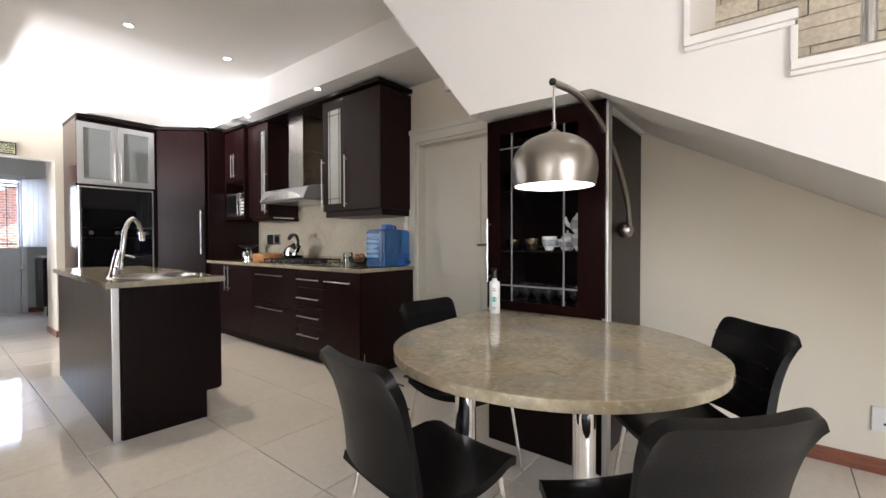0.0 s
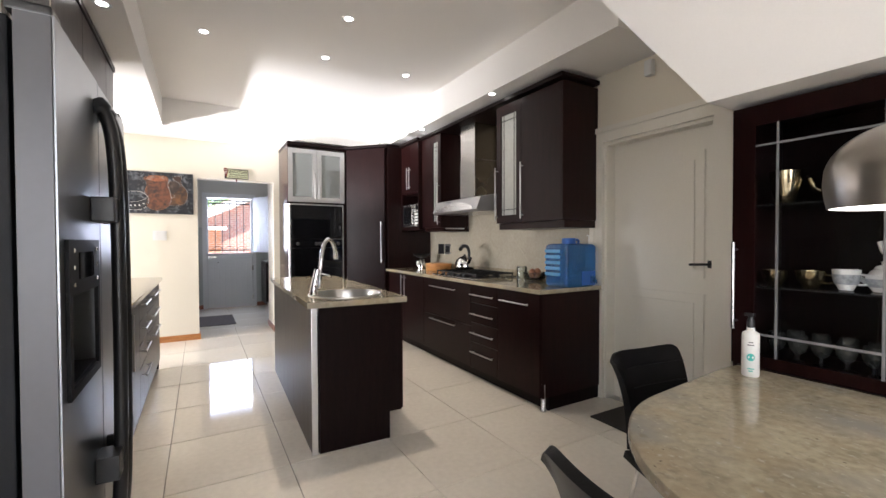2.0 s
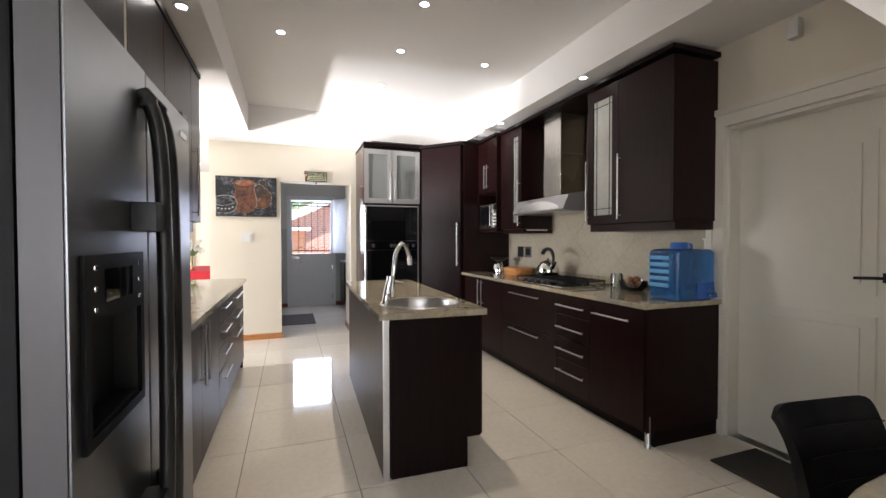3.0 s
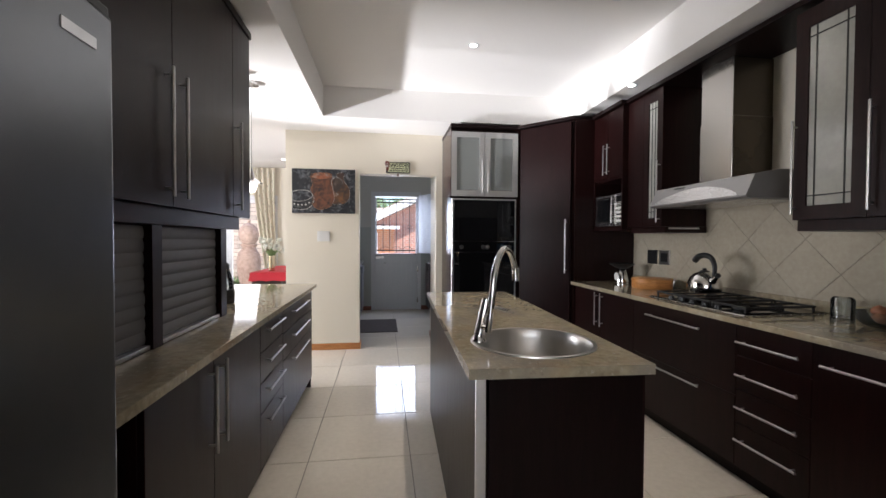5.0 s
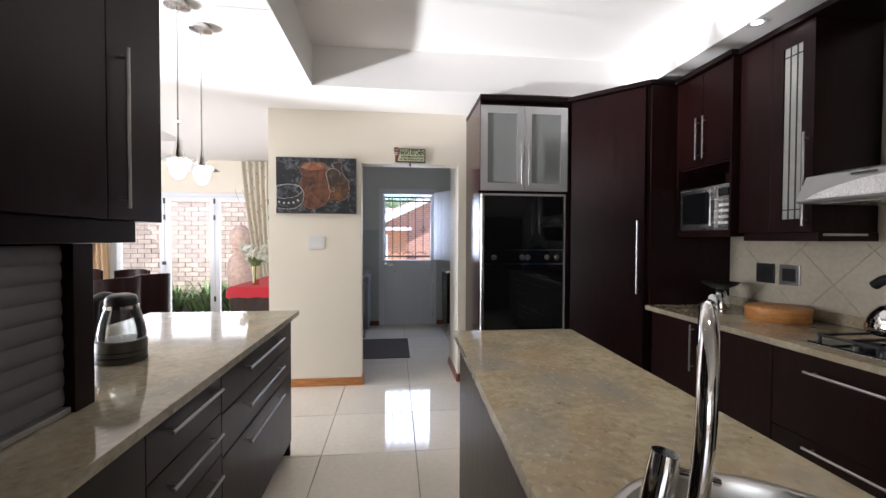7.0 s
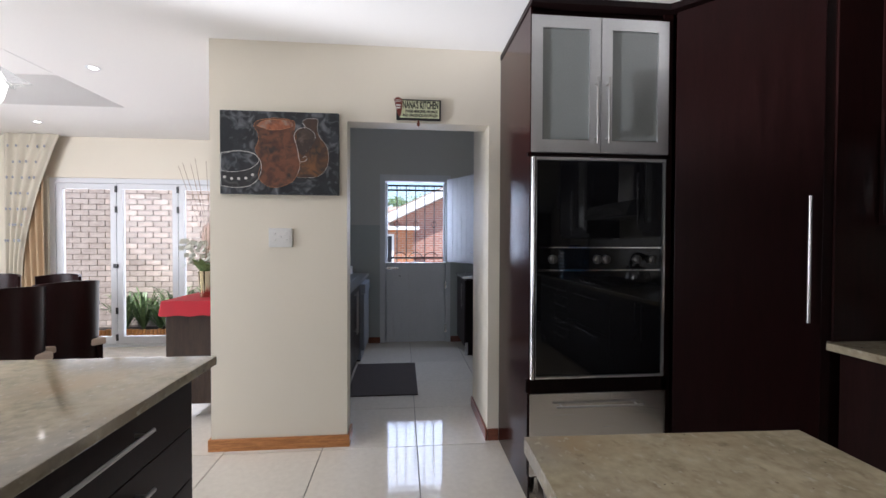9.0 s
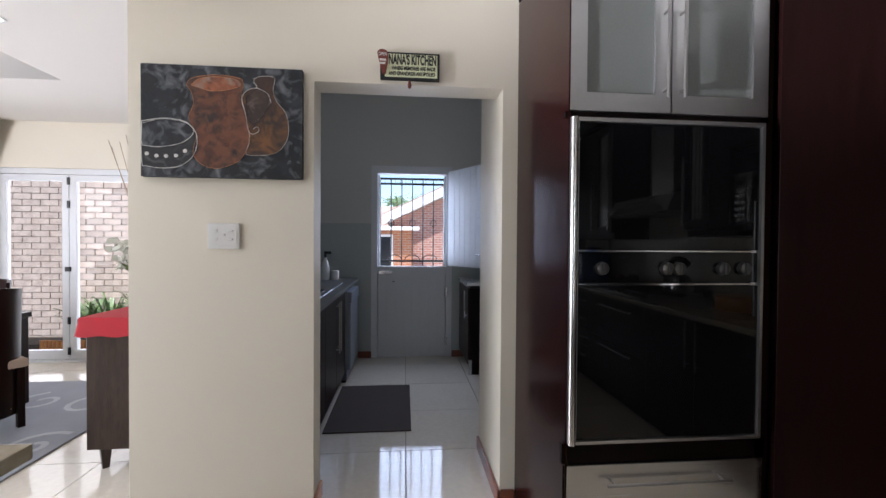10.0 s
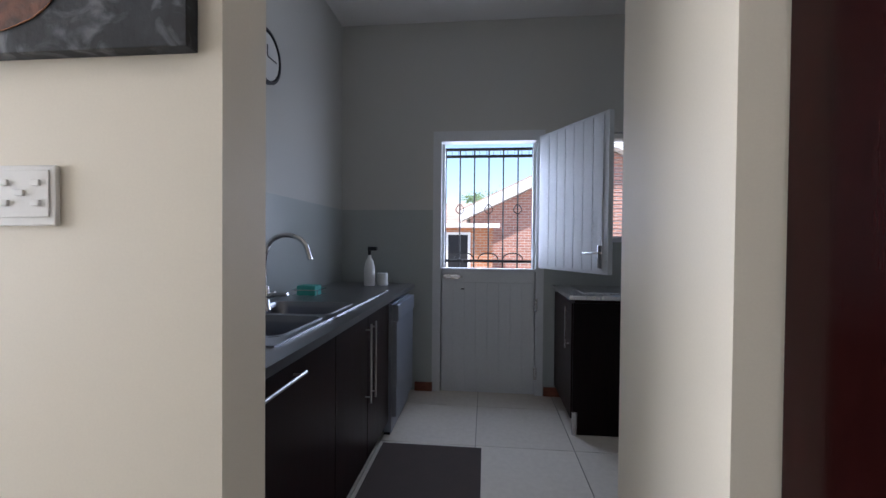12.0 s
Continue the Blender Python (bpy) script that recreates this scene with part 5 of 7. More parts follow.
for y0, y1, lab in ((2.118, 3.17, 0), (3.17, 3.655, 1), (3.655, 4.72, 2)):
    u = thing("base_cabinet", (-0.4, (y0 + y1) / 2, 0), ("dark mahogany base cabinet with two doors", "dark mahogany base cabinet with four drawers", "dark mahogany base cabinet with three wide drawers")[lab], "cabinet", "peninsula base cabinets")
    part("body", box(-0.70 if lab < 2 else -0.80, y0 + 0.001, 0.1, -0.07, y1 - 0.001, 0.868), WOOD, u)
    part("plinth", box(-0.66, y0 + 0.001, -0.003, -0.12, y1 - 0.02, 0.1), BLACKWOOD, u)
    if lab == 0:
        for a, b, yh in ((2.12, 2.575, 2.528), (2.579, 3.168, 2.626)):
            door_front(u, "door", (-0.069, a, 0.1, -0.05, b, 0.865), WOOD, ((-0.02, yh, 0.53), (-0.02, yh, 0.85)), (-0.03, 0, 0))
    zs = {1: ((0.72, 0.865, 0.825), (0.56, 0.716, 0.66), (0.40, 0.556, 0.505), (0.1, 0.396, 0.34)), 2: ((0.71, 0.865, 0.812), (0.54, 0.706, 0.65), (0.1, 0.536, 0.488))}.get(lab, ())
    for z0, z1, zh in zs:
        ya, yb = (3.247, 3.594) if lab == 1 else (3.888, 4.453)
        door_front(u, "drawer", (-0.069, y0 + 0.002, z0, -0.05, y1 - 0.002, z1), WOOD, ((-0.02, ya, zh), (-0.02, yb, zh)), (-0.03, 0, 0))
    if lab == 2:
        part("end_panel", box(-0.80, 4.72, 0.0, -0.06, 4.738, 0.868, bevel=0.002), WOOD, u)
pen = prism([(-0.03, 1.87), (-0.03, 4.86), (-0.95, 4.86), (-0.95, 3.29), (-0.735, 3.29), (-0.735, 1.87)], "z", 0.87, 0.902, bevel=0.004)
solo("peninsula_worktop", pen, GRANITE, "polished cream granite top of the peninsula", "worktop")
pc = (-0.45, 3.745, 0.902)
pot = thing("glass_kettle", pc, "glass kettle with a gunmetal base and black lid", "kettle")
base = part("base", lathe([(0, 0.001), (0.082, 0.001), (0.084, 0.006), (0.084, 0.020), (0.081, 0.022), (0.081, 0.026), (0.084, 0.028), (0.084, 0.040), (0.081, 0.042), (0.081, 0.045), (0.084, 0.047), (0.083, 0.082), (0.079, 0.085), (0, 0.085)], pc, 40), GUNMETAL, pot, "gunmetal ringed base")
for z in (0.024, 0.0435):
    part("ring", lathe([(0.0805, z - 0.003), (0.0828, z - 0.002), (0.0828, z + 0.002), (0.0805, z + 0.003)], pc, 36), BLACK, base, "black rubber ring")
part("jug", lathe([(0.080, 0.086), (0.079, 0.11), (0.072, 0.15), (0.060, 0.19), (0.054, 0.207), (0.051, 0.207), (0.057, 0.19), (0.069, 0.15), (0.076, 0.11), (0.077, 0.088)], pc, 36), TABLEWARE, pot, "clear glass jug")
part("collar", lathe([(0.052, 0.200), (0.057, 0.202), (0.057, 0.215), (0.052, 0.217)], pc, 32), CHROME, pot, "steel collar")
part("lid", lathe([(0.053, 0.216), (0.054, 0.236), (0.047, 0.251), (0.028, 0.259), (0, 0.261)], pc, 32), BLACK, pot, "domed black lid")
hp = smooth_path([(-0.475, 3.745, 1.150), (-0.515, 3.748, 1.152), (-0.549, 3.752, 1.128), (-0.558, 3.754, 1.06), (-0.556, 3.754, 0.99), (-0.545, 3.752, 0.945), (-0.525, 3.75, 0.94)], 6)
part("handle", add_tube(shape(), hp, [0.013 + 0.006 * math.sin(math.pi * k / (len(hp) - 1)) for k in range(len(hp))], 12), BLACK, pot, "thick black handle")


# ---- dining nook under the stairs ----
vit = thing("display_cabinet", (2.65, 0.3, 0), "dark mahogany display cabinet with a leaded-glass door", "display cabinet")
VX = 2.215
for a in ((VX + 0.06, 0.042, 0.0, 3.085, 0.055, 1.795), (VX + 0.0215, -0.0115, 0.0, VX + 0.0545, 0.0545, 1.774), (VX + 0.02, 0.61, 0.0, 3.085, 0.628, 1.795), (VX + 0.021, 0.0555, 1.775, 3.085, 0.61, 1.795), (2.62, 0.0555, 0.0, 2.64, 0.61, 1.775), (VX + 0.0555, 0.0555, 0.745, 2.62, 0.61, 0.765), (VX + 0.0215, 0.0555, 0.0, VX + 0.0395, 0.61, 0.745)):
    part("panel", box(*a), BLACKWOOD, vit)
part("side_panel", box(VX + 0.056, 0.03, 0.0, 3.085, 0.041, 1.79, bevel=0.002), WOOD, vit)
part("corner_strip", box(VX + 0.002, -0.040, 0.0, VX + 0.055, -0.012, 1.78, bevel=0.004), ALU, vit, "satin aluminium corner strip")
vd = part("door", holed("x", VX, VX + 0.02, -0.01, 0.625, 0.755, 1.79, [(0.105, 0.545, 0.80, 1.71)]), WOOD_RED, vit, "mahogany door with leaded panes")
part("moulding", prism([(-0.028, 0.76), (-0.028, 1.79), (-0.010, 1.79), (-0.010, 0.76)], "x", VX - 0.004, VX + 0.02, bevel=0.004), WOOD_RED, vit)
vp = part("pane", box(VX + 0.008, 0.105, 0.80, VX + 0.012, 0.545, 1.71), PANE, vd)
vp.visible_shadow = False
lead = shape()
for y in (0.178, 0.472):
    add_box(lead, VX + 0.003, y - 0.004, 0.80, VX + 0.0075, y + 0.004, 1.71)
for z in (0.885, 1.63):
    add_box(lead, VX + 0.0025, 0.105, z - 0.004, VX + 0.007, 0.545, z + 0.004)
part("lead_strip", lead, SHUTTER, vd)
part("handle", handle_bar((VX - 0.03, 0.607, 0.90), (VX - 0.03, 0.607, 1.25), (0.03, 0, 0), 0.007), STEEL, vd, "brushed steel bar handle")
for z in (1.075, 1.40):
    part("shelf", box(VX + 0.03, 0.057, z - 0.008, 2.615, 0.608, z, bevel=0.001), TABLEWARE, vit, "clear glass shelf")


def wine_glass(x, y, z, s=1.0):
    g = thing("wine_glass", (x, y, z), "small clear stemmed glass on the cabinet floor", "glass", "glasses in the display cabinet")
    part("glass", lathe([(0, 0.001), (0.028 * s, 0.001), (0.026 * s, 0.004), (0.005, 0.008), (0.004, 0.05 * s), (0.02 * s, 0.062 * s), (0.031 * s, 0.085 * s), (0.028 * s, 0.125 * s), (0.026 * s, 0.125 * s), (0.028 * s, 0.085 * s), (0, 0.06 * s)], (x, y, z), 16), TABLEWARE, g)
    return g


g0 = wine_glass(2.30, 0.50, 0.766)
for x, y in ((2.30, 0.43), (2.30, 0.36), (2.30, 0.29), (2.30, 0.22), (2.30, 0.15), (2.39, 0.47), (2.39, 0.39), (2.39, 0.31), (2.39, 0.23), (2.39, 0.16)):
    copy_thing(g0, pose(x, y, 0.766))


def teapot(x, y, z, s, mat, label, group="tea things"):
    t = thing("teapot", (x, y, z), label, "teapot", group)
    c = (x, y, z)
    part("body", lathe([(0, 0.001), (0.035 * s, 0.001), (0.055 * s, 0.03 * s), (0.058 * s, 0.06 * s), (0.045 * s, 0.095 * s), (0.03 * s, 0.105 * s), (0, 0.107 * s)], c, 24), mat, t)
    part("lid", lathe([(0.032 * s, 0.106 * s), (0.025 * s, 0.12 * s), (0.006 * s, 0.126 * s), (0.009 * s, 0.14 * s), (0, 0.145 * s)], c, 18), mat, t)
    part("spout", add_tube(shape(), smooth_path([(x, y + 0.05 * s, z + 0.04 * s), (x, y + 0.08 * s, z + 0.06 * s), (x, y + 0.095 * s, z + 0.10 * s)]), [0.014 * s - 0.0004 * s * k for k in range(13)], 10), mat, t)
    if mat is CERAMIC:
        part("glaze_band", lathe([(0.0555 * s, 0.028 * s), (0.0592 * s, 0.045 * s), (0.0592 * s, 0.060 * s), (0.053 * s, 0.078 * s)], c, 24), PATTERN, t, "grey-blue glazed band")
    part("handle", tube(smooth_path([(x, y - 0.045 * s, z + 0.085 * s), (x, y - 0.085 * s, z + 0.08 * s), (x, y - 0.085 * s, z + 0.04 * s), (x, y - 0.05 * s, z + 0.025 * s)]), 0.005 * s, 8), mat, t)
    return t


def bowl_cup(name, x, y, z, r, h, mat, label, handle=False):
    t = thing(name, (x, y, z), label, name.replace("_", " "), "tea things")
    part("bowl", lathe([(0, 0.001), (r * 0.5, 0.001), (r * 0.55, 0.006), (r * 0.9, h * 0.5), (r, h), (r * 0.94, h), (r * 0.82, h * 0.5), (0, 0.008)], (x, y, z), 22), mat, t)
    if mat is CERAMIC:
        part("glaze_band", lathe([(r * 0.80, h * 0.30), (r * 0.93, h * 0.5), (r * 0.985, h * 0.78)], (x, y, z), 22), PATTERN, t, "grey-blue glazed band")
    if handle:
        part("handle", tube(smooth_path([(x, y - r * 0.9, z + h * 0.8), (x, y - r * 1.5, z + h * 0.7), (x, y - r * 1.4, z + h * 0.35), (x, y - r * 0.8, z + h * 0.3)]), 0.004, 8), mat, t)
    return t


bowl_cup("sugar_bowl", 2.33, 0.52, 1.076, 0.045, 0.06, SILVER, "small silver bowl on a glass shelf")
bowl_cup("milk_jug", 2.33, 0.405, 1.076, 0.048, 0.065, SILVER, "small silver jug on a glass shelf", True)
bowl_cup("teacup", 2.32, 0.30, 1.076, 0.04, 0.075, CERAMIC, "white patterned porcelain mug", True)
bowl_cup("sugar_bowl", 2.34, 0.215, 1.076, 0.042, 0.06, CERAMIC, "white porcelain bowl with grey pattern")
teapot(2.36, 0.215, 1.076, 0.75, CERAMIC, "white porcelain pot with grey pattern")
bowl_cup("teacup_stack", 2.33, 0.135, 1.076, 0.046, 0.085, CERAMIC, "white porcelain cup below the teapot")
teapot(2.33, 0.132, 1.162, 0.9, CERAMIC, "white porcelain teapot with grey pattern on top")
bowl_cup("silver_goblet", 2.34, 0.49, 1.402, 0.055, 0.13, SILVER, "polished silver goblet on the upper shelf")
teapot(2.36, 0.33, 1.402, 0.95, SILVER, "polished silver teapot on the upper shelf", "silver pots")

# granite table: a rounded end that runs into the cabinet's front
def hull(points):
    pts = sorted(set(points))
    def half(seq):
        out = []
        for p in seq:
            while len(out) > 1 and (out[-1][0] - out[-2][0]) * (p[1] - out[-2][1]) - (out[-1][1] - out[-2][1]) * (p[0] - out[-2][0]) <= 0:
                out.pop()
            out.append(p)
        return out
    a, b = half(pts), half(pts[::-1])
    return a[:-1] + b[:-1]


TC, TR = (1.655, 0.0), 0.568
rim = hull([(round(TC[0] + TR * math.cos(math.tau * k / 72), 4), round(TC[1] + TR * math.sin(math.tau * k / 72), 4)) for k in range(72)] + [(2.208, 0.60), (2.208, -0.20), (2.10, 0.605)])
table = thing("dining_table", (1.66, 0.0, 0), "round-ended cream granite table on chrome tube legs", "table")
part("tabletop", prism(rim, "z", 0.717, 0.75, bevel=0.006), GRANITE, table, "polished cream granite top")
for x, y in ((1.44, 0.22), (1.60, -0.155)):
    part("leg", lathe([(0, 0.0), (0.055, 0.0), (0.055, 0.006), (0.038, 0.010), (0.038, 0.708), (0.07, 0.712), (0.07, 0.7165), (0, 0.7165)], (x, y, -0.002), 28), CHROME, table, "chrome tube leg")
bot = thing("spray_bottle", (2.09, 0.50, 0.75), "white spray bottle with a teal label on the table", "bottle")
bc = (2.09, 0.50, 0.75)
part("bottle", lathe([(0, 0.0005), (0.026, 0.0005), (0.028, 0.005), (0.028, 0.152), (0.026, 0.162), (0.013, 0.170), (0.013, 0.182), (0, 0.183)], bc, 28), PLASTER_WHITE, bot)
spot = shape()
rim_s = [spot.verts.new((bc[0] + 0.0284 * math.cos(radians(205) + 0.46 * math.cos(a)), bc[1] + 0.0284 * math.sin(radians(205) + 0.46 * math.cos(a)), bc[2] + 0.075 + 0.014 * math.sin(a))) for a in [math.tau * k / 20 for k in range(20)]]
mid_s = spot.verts.new((bc[0] + 0.0284 * math.cos(radians(205)), bc[1] + 0.0284 * math.sin(radians(205)), bc[2] + 0.075))
for k in range(20):
    spot.faces.new((rim_s[k], rim_s[(k + 1) % 20], mid_s))
part("label_spot", spot, TEAL, bot, "round teal label spot")
for z, n in ((0.128, 2), (0.118, 3), (0.030, 3), (0.022, 2)):
    bm = sheet(lambda u, v: (bc[0] + 0.0285 * math.cos(radians(205 + 14 * n * (u - 0.5))), bc[1] + 0.0285 * math.sin(radians(205 + 14 * n * (u - 0.5))), bc[2] + z + 0.004 * v), 8, 1, 0.0003)
    part("text_line", bm, TEAL if z < 0.1 else SHUTTER, bot)
part("trigger", add_box(lathe([(0, 0.182), (0.013, 0.182), (0.013, 0.205), (0.009, 0.215), (0.009, 0.228), (0, 0.228)], bc, 16), 2.081, 0.487, 0.972, 2.099, 0.520, 0.985, bevel=0.003), BLACK, bot, "black spray head")


# shell chairs: local front is +y
def chair():
    c = thing("dining_chair", (0, 0, 0), "black leather shell chair with chrome legs at the granite table", "chair", "chairs round the granite table")
    def shell_back(u, v):
        s = 2 * u - 1
        w = 0.172 + 0.016 * (v ** 3) - 0.010 * math.sin(math.pi * v)
        y = -0.185 - 0.02 * v - 0.05 * v * v + 0.035 * s * s * (1 - 0.4 * v) - 0.035 * max(0, v - 0.75) * 4 * 0.25
        return (w * s, y, 0.47 + 0.345 * v + 0.012 * v * s * s - 0.040 * v ** 4 * abs(s) ** 9)
    def shell_seat(u, v):
        s = 2 * u - 1
        w = 0.19 + 0.022 * math.sin(math.pi * v) - 0.012 * v
        y = -0.175 + 0.40 * v
        z = 0.452 - 0.022 * math.sin(math.pi * min(1, v * 1.1)) + 0.012 * s * s - 0.03 * max(0, v - 0.85) / 0.15 * 0.6
        return (w * s, y, z)
    part("backrest", sheet(shell_back, 24, 16, 0.026), LEATHER, c, "", 75)
    part("seat", sheet(shell_seat, 14, 12, 0.026), LEATHER, c, "", 60)
    for k in range(4):
        z = 0.55 + 0.07 * k
        v = (z - 0.47) / 0.345
        pts = [Vector(shell_back(0.06 + 0.88 * t / 10, v)) + Vector((0, 0.0225, 0)) for t in range(11)]
        part("stitch_line", tube(pts, 0.002, 6), LEATHER, c)
    for sx in (-1, 1):
        for y0, y1 in ((-0.12, -0.21), (0.14, 0.21)):
            part("leg", tube(smooth_path([(sx * 0.10, y0 * 0.6, 0.425), (sx * 0.155, y0, 0.422), (sx * 0.172, y0 * 1.12, 0.39), (sx * 0.205, y1, 0.0)], 5), 0.0085, 10), CHROME, c, "thin chrome leg")
    part("cross_frame", add_tube(tube([(-0.11, -0.07, 0.424), (0.11, -0.07, 0.424)], 0.009), [(-0.11, 0.085, 0.424), (0.11, 0.085, 0.424)], 0.009), CHROME, c)
    return c


def chair_at(x, y, fx, fy):
    """Pose of a chair whose back's top stands at (x, y) and which faces (fx, fy)."""
    a = math.degrees(math.atan2(-fx, fy))
    d = Vector((fx, fy)).normalized()
    return pose(x + d.x * 0.26, y + d.y * 0.26, 0, 0, 0, a)


ch = chair()
ch.matrix_basis = chair_at(0.93, 0.232, 1, -0.16)
copy_thing(ch, chair_at(1.89, 0.80, -0.13, -1))
copy_thing(ch, chair_at(1.115, -0.615, 0.664, 0.747))
copy_thing(ch, chair_at(2.16, -0.605, -0.64, 0.77))

# arched wall lamp
arc = thing("arched_wall_lamp", (2.58, -0.03, 1.17), "brushed nickel arched lamp with a lit dome shade", "lamp")
part("wall_ball", lathe([(0, -0.045), (0.03, -0.035), (0.045, 0), (0.03, 0.035), (0, 0.045)], (2.58, -0.015, 1.185), 24), NICKEL, arc)
part("arm", tube(smooth_path([(2.575, -0.04, 1.20), (2.50, -0.04, 1.36), (2.355, -0.03, 1.535), (2.165, -0.015, 1.67), (1.95, 0.0, 1.735), (1.725, 0.015, 1.730)], 8), 0.0135, 14), NICKEL, arc)
part("arm_tip", lathe([(0, -0.015), (0.011, -0.010), (0.0145, 0), (0.011, 0.010), (0, 0.015)], (1.722, 0.015, 1.730), 16), BLACK_IRON, arc)
part("rod", tube([(1.735, 0.015, 1.722), (1.735, 0.015, 1.53)], 0.005, 10), CHROME, arc)
part("collar", lathe([(0.0, 0.0), (0.03, 0.0), (0.022, 0.015), (0.009, 0.022), (0.009, 0.05), (0, 0.05)], (1.735, 0.015, 1.53), 20), NICKEL, arc)
prof = [(0.020 + 0.0, 0.202)] + [(0.160 * math.sin(a), 0.202 - 0.0 - 0.125 * (1 - math.cos(a))) for a in [radians(10 + 8 * k) for k in range(1, 11)]] + [(0.161, 0.06), (0.158, 0.03), (0.152, 0.0)]
shade = part("shade", lathe(prof + [(r - 0.003, z - 0.001) for r, z in prof[::-1]][:-1], (1.735, 0.015, 1.335), 56), NICKEL, arc, "brushed nickel dome shade", 60)
part("inner_lining", lathe([(r - 0.005, z) for r, z in prof[3:]][::-1] + [(0, 0.19)], (1.735, 0.015, 1.335), 48), PLASTER_WHITE, shade, "white inside of the shade", 60)
part("diffuser", lathe([(0, 0.006), (0.145, 0.006), (0.145, 0.010), (0, 0.010)], (1.735, 0.015, 1.335), 48), SHADE_GLOW, shade, "glowing white lamp face")
sock = thing("wall_socket", (3.095, -1.0, 0.32), "white wall socket above the skirting", "socket")
part("plate", box(3.088, -1.09, 0.27, 3.0995, -0.97, 0.39, bevel=0.004), PLASTER_WHITE, sock)
for dy, dz in ((-1.03, 0.35), (-1.045, 0.31), (-1.015, 0.31)):
    part("hole", box(3.0865, dy - 0.005, dz - 0.005, 3.088, dy + 0.005, dz + 0.005), BLACK, sock)
sock.location = (3.095, -1.048, 0.255)
solo("door_mat", box(2.70, 1.27, 0.0, 3.09, 1.765, 0.012, bevel=0.004), RUBBER, "thin black mat before the pantry door", "mat")
det = thing("alarm_sensor", (3.08, 1.57, 2.45), "small white alarm sensor high on the wall", "sensor")
part("casing", box(3.045, 1.54, 2.42, 3.095, 1.60, 2.53, bevel=0.01), PLASTER_WHITE, det)
part("lens_window", box(3.042, 1.55, 2.44, 3.046, 1.59, 2.49, bevel=0.002), PLASTER_WHITE, det)

# ---- recessed ceiling lights ----
def downlight(x, y, z, lit=True):
    d = thing("downlight", (x, y, z), "small round recessed ceiling light, lit", "ceiling light", "recessed ceiling lights")
    part("ring", lathe([(0.028, -0.002), (0.044, -0.004), (0.046, -0.001), (0.028, 0.0)], (x, y, z - 0.001), 24), ALU_WHITE, d)
    part("bulb", lathe([(0, -0.002), (0.027, -0.002), (0.027, -0.0005), (0, -0.0005)], (x, y, z - 0.001), 20), LAMP_GLOW, d)
    return d


dl = downlight(1.285, 3.46, TRAY)
for x, y, z in ((1.265, 2.73, TRAY), (0.352, 3.46, TRAY), (2.07, 3.475, TRAY), (1.29, 4.28, TRAY), (2.575, 2.755, LOW), (2.57, 4.11, LOW), (-0.14, 2.67, LOW), (-0.45, 5.47, LOW), (-1.59, 6.55, LOW), (-1.0, 7.9, LOW), (-3.2, 8.1, LOW)):
    copy_thing(dl, pose(x, y, z))
for x, y, z, w in ((1.265, 2.73, TRAY, 20), (1.285, 3.46, TRAY, 5), (0.352, 3.46, TRAY, 4), (2.07, 3.475, TRAY, 3), (1.29, 4.28, TRAY, 7), (2.575, 2.755, LOW, 1.4), (2.57, 4.11, LOW, 1)):
    lamp("downlight_beam", "SPOT", w, look((x, y, z - 0.02), (x, y + 0.01, 0)), (1, 0.87, 0.7), 0.03, None, 72)

# ---- end wall ----
pic = thing("canvas_painting", (-0.123, 5.98, 1.63), "unframed still life of clay pots on a charcoal canvas", "painting")
part("canvas", box(-0.474, 5.965, 1.629, 0.228, 5.998, 2.124, bevel=0.002), CANVAS, pic)


brush = random.Random(12)


def stroke(points, mat, y, r=0.0016):
    """A hand-drawn line of paint with an uneven width."""
    pts = [(-0.474 + q.x, y, 1.629 + q.z) for q in smooth_path([(px, 0, pz) for px, pz in points], 6)]
    pts = [(x + brush.uniform(-0.0008, 0.0008), yy, z + brush.uniform(-0.0008, 0.0008)) for x, yy, z in pts]
    part("brush_line", add_tube(shape(), pts, [r * brush.uniform(0.35, 1.2) for q in pts], 6), mat, pic)


def painted(points, mat, name, y, line=None, r=0.0016):
    """A painted shape on the canvas, outlined by hand; points in metres from the canvas' lower left."""
    pts = smooth_path([(px, 0, pz) for px, pz in points] + [(points[0][0], 0, points[0][1])], 5)[:-1]
    part(name, prism([(-0.474 + q.x, 1.629 + q.z) for q in pts], "y", y, y + 0.0015), mat, pic)
    if line:
        stroke(points + points[:1], line, y - 0.0004, r)


painted([(0.196, 0.405), (0.22, 0.436), (0.317, 0.455), (0.424, 0.445), (0.441, 0.416), (0.435, 0.366), (0.448, 0.302), (0.467, 0.213), (0.462, 0.143), (0.424, 0.077), (0.336, 0.041), (0.269, 0.052), (0.232, 0.086), (0.225, 0.125), (0.238, 0.185), (0.206, 0.263), (0.225, 0.318), (0.22, 0.367)], POT_PAINT, "painted_jug", 5.9632, ORANGE_LINE, 0.0012)
painted([(0.216, 0.406), (0.249, 0.434), (0.317, 0.447), (0.404, 0.439), (0.428, 0.41), (0.346, 0.385), (0.278, 0.387)], RIM_PAINT, "painted_rim", 5.9624, ORANGE_LINE, 0.0012)
painted([(0.486, 0.443), (0.52, 0.456), (0.578, 0.452), (0.573, 0.397), (0.588, 0.347), (0.627, 0.299), (0.643, 0.229), (0.627, 0.158), (0.578, 0.112), (0.501, 0.102), (0.453, 0.108), (0.467, 0.153), (0.468, 0.208), (0.453, 0.282), (0.435, 0.351), (0.462, 0.392), (0.501, 0.404)], POT_PAINT_B, "painted_flask", 5.9628, CHALK, 0.0009)
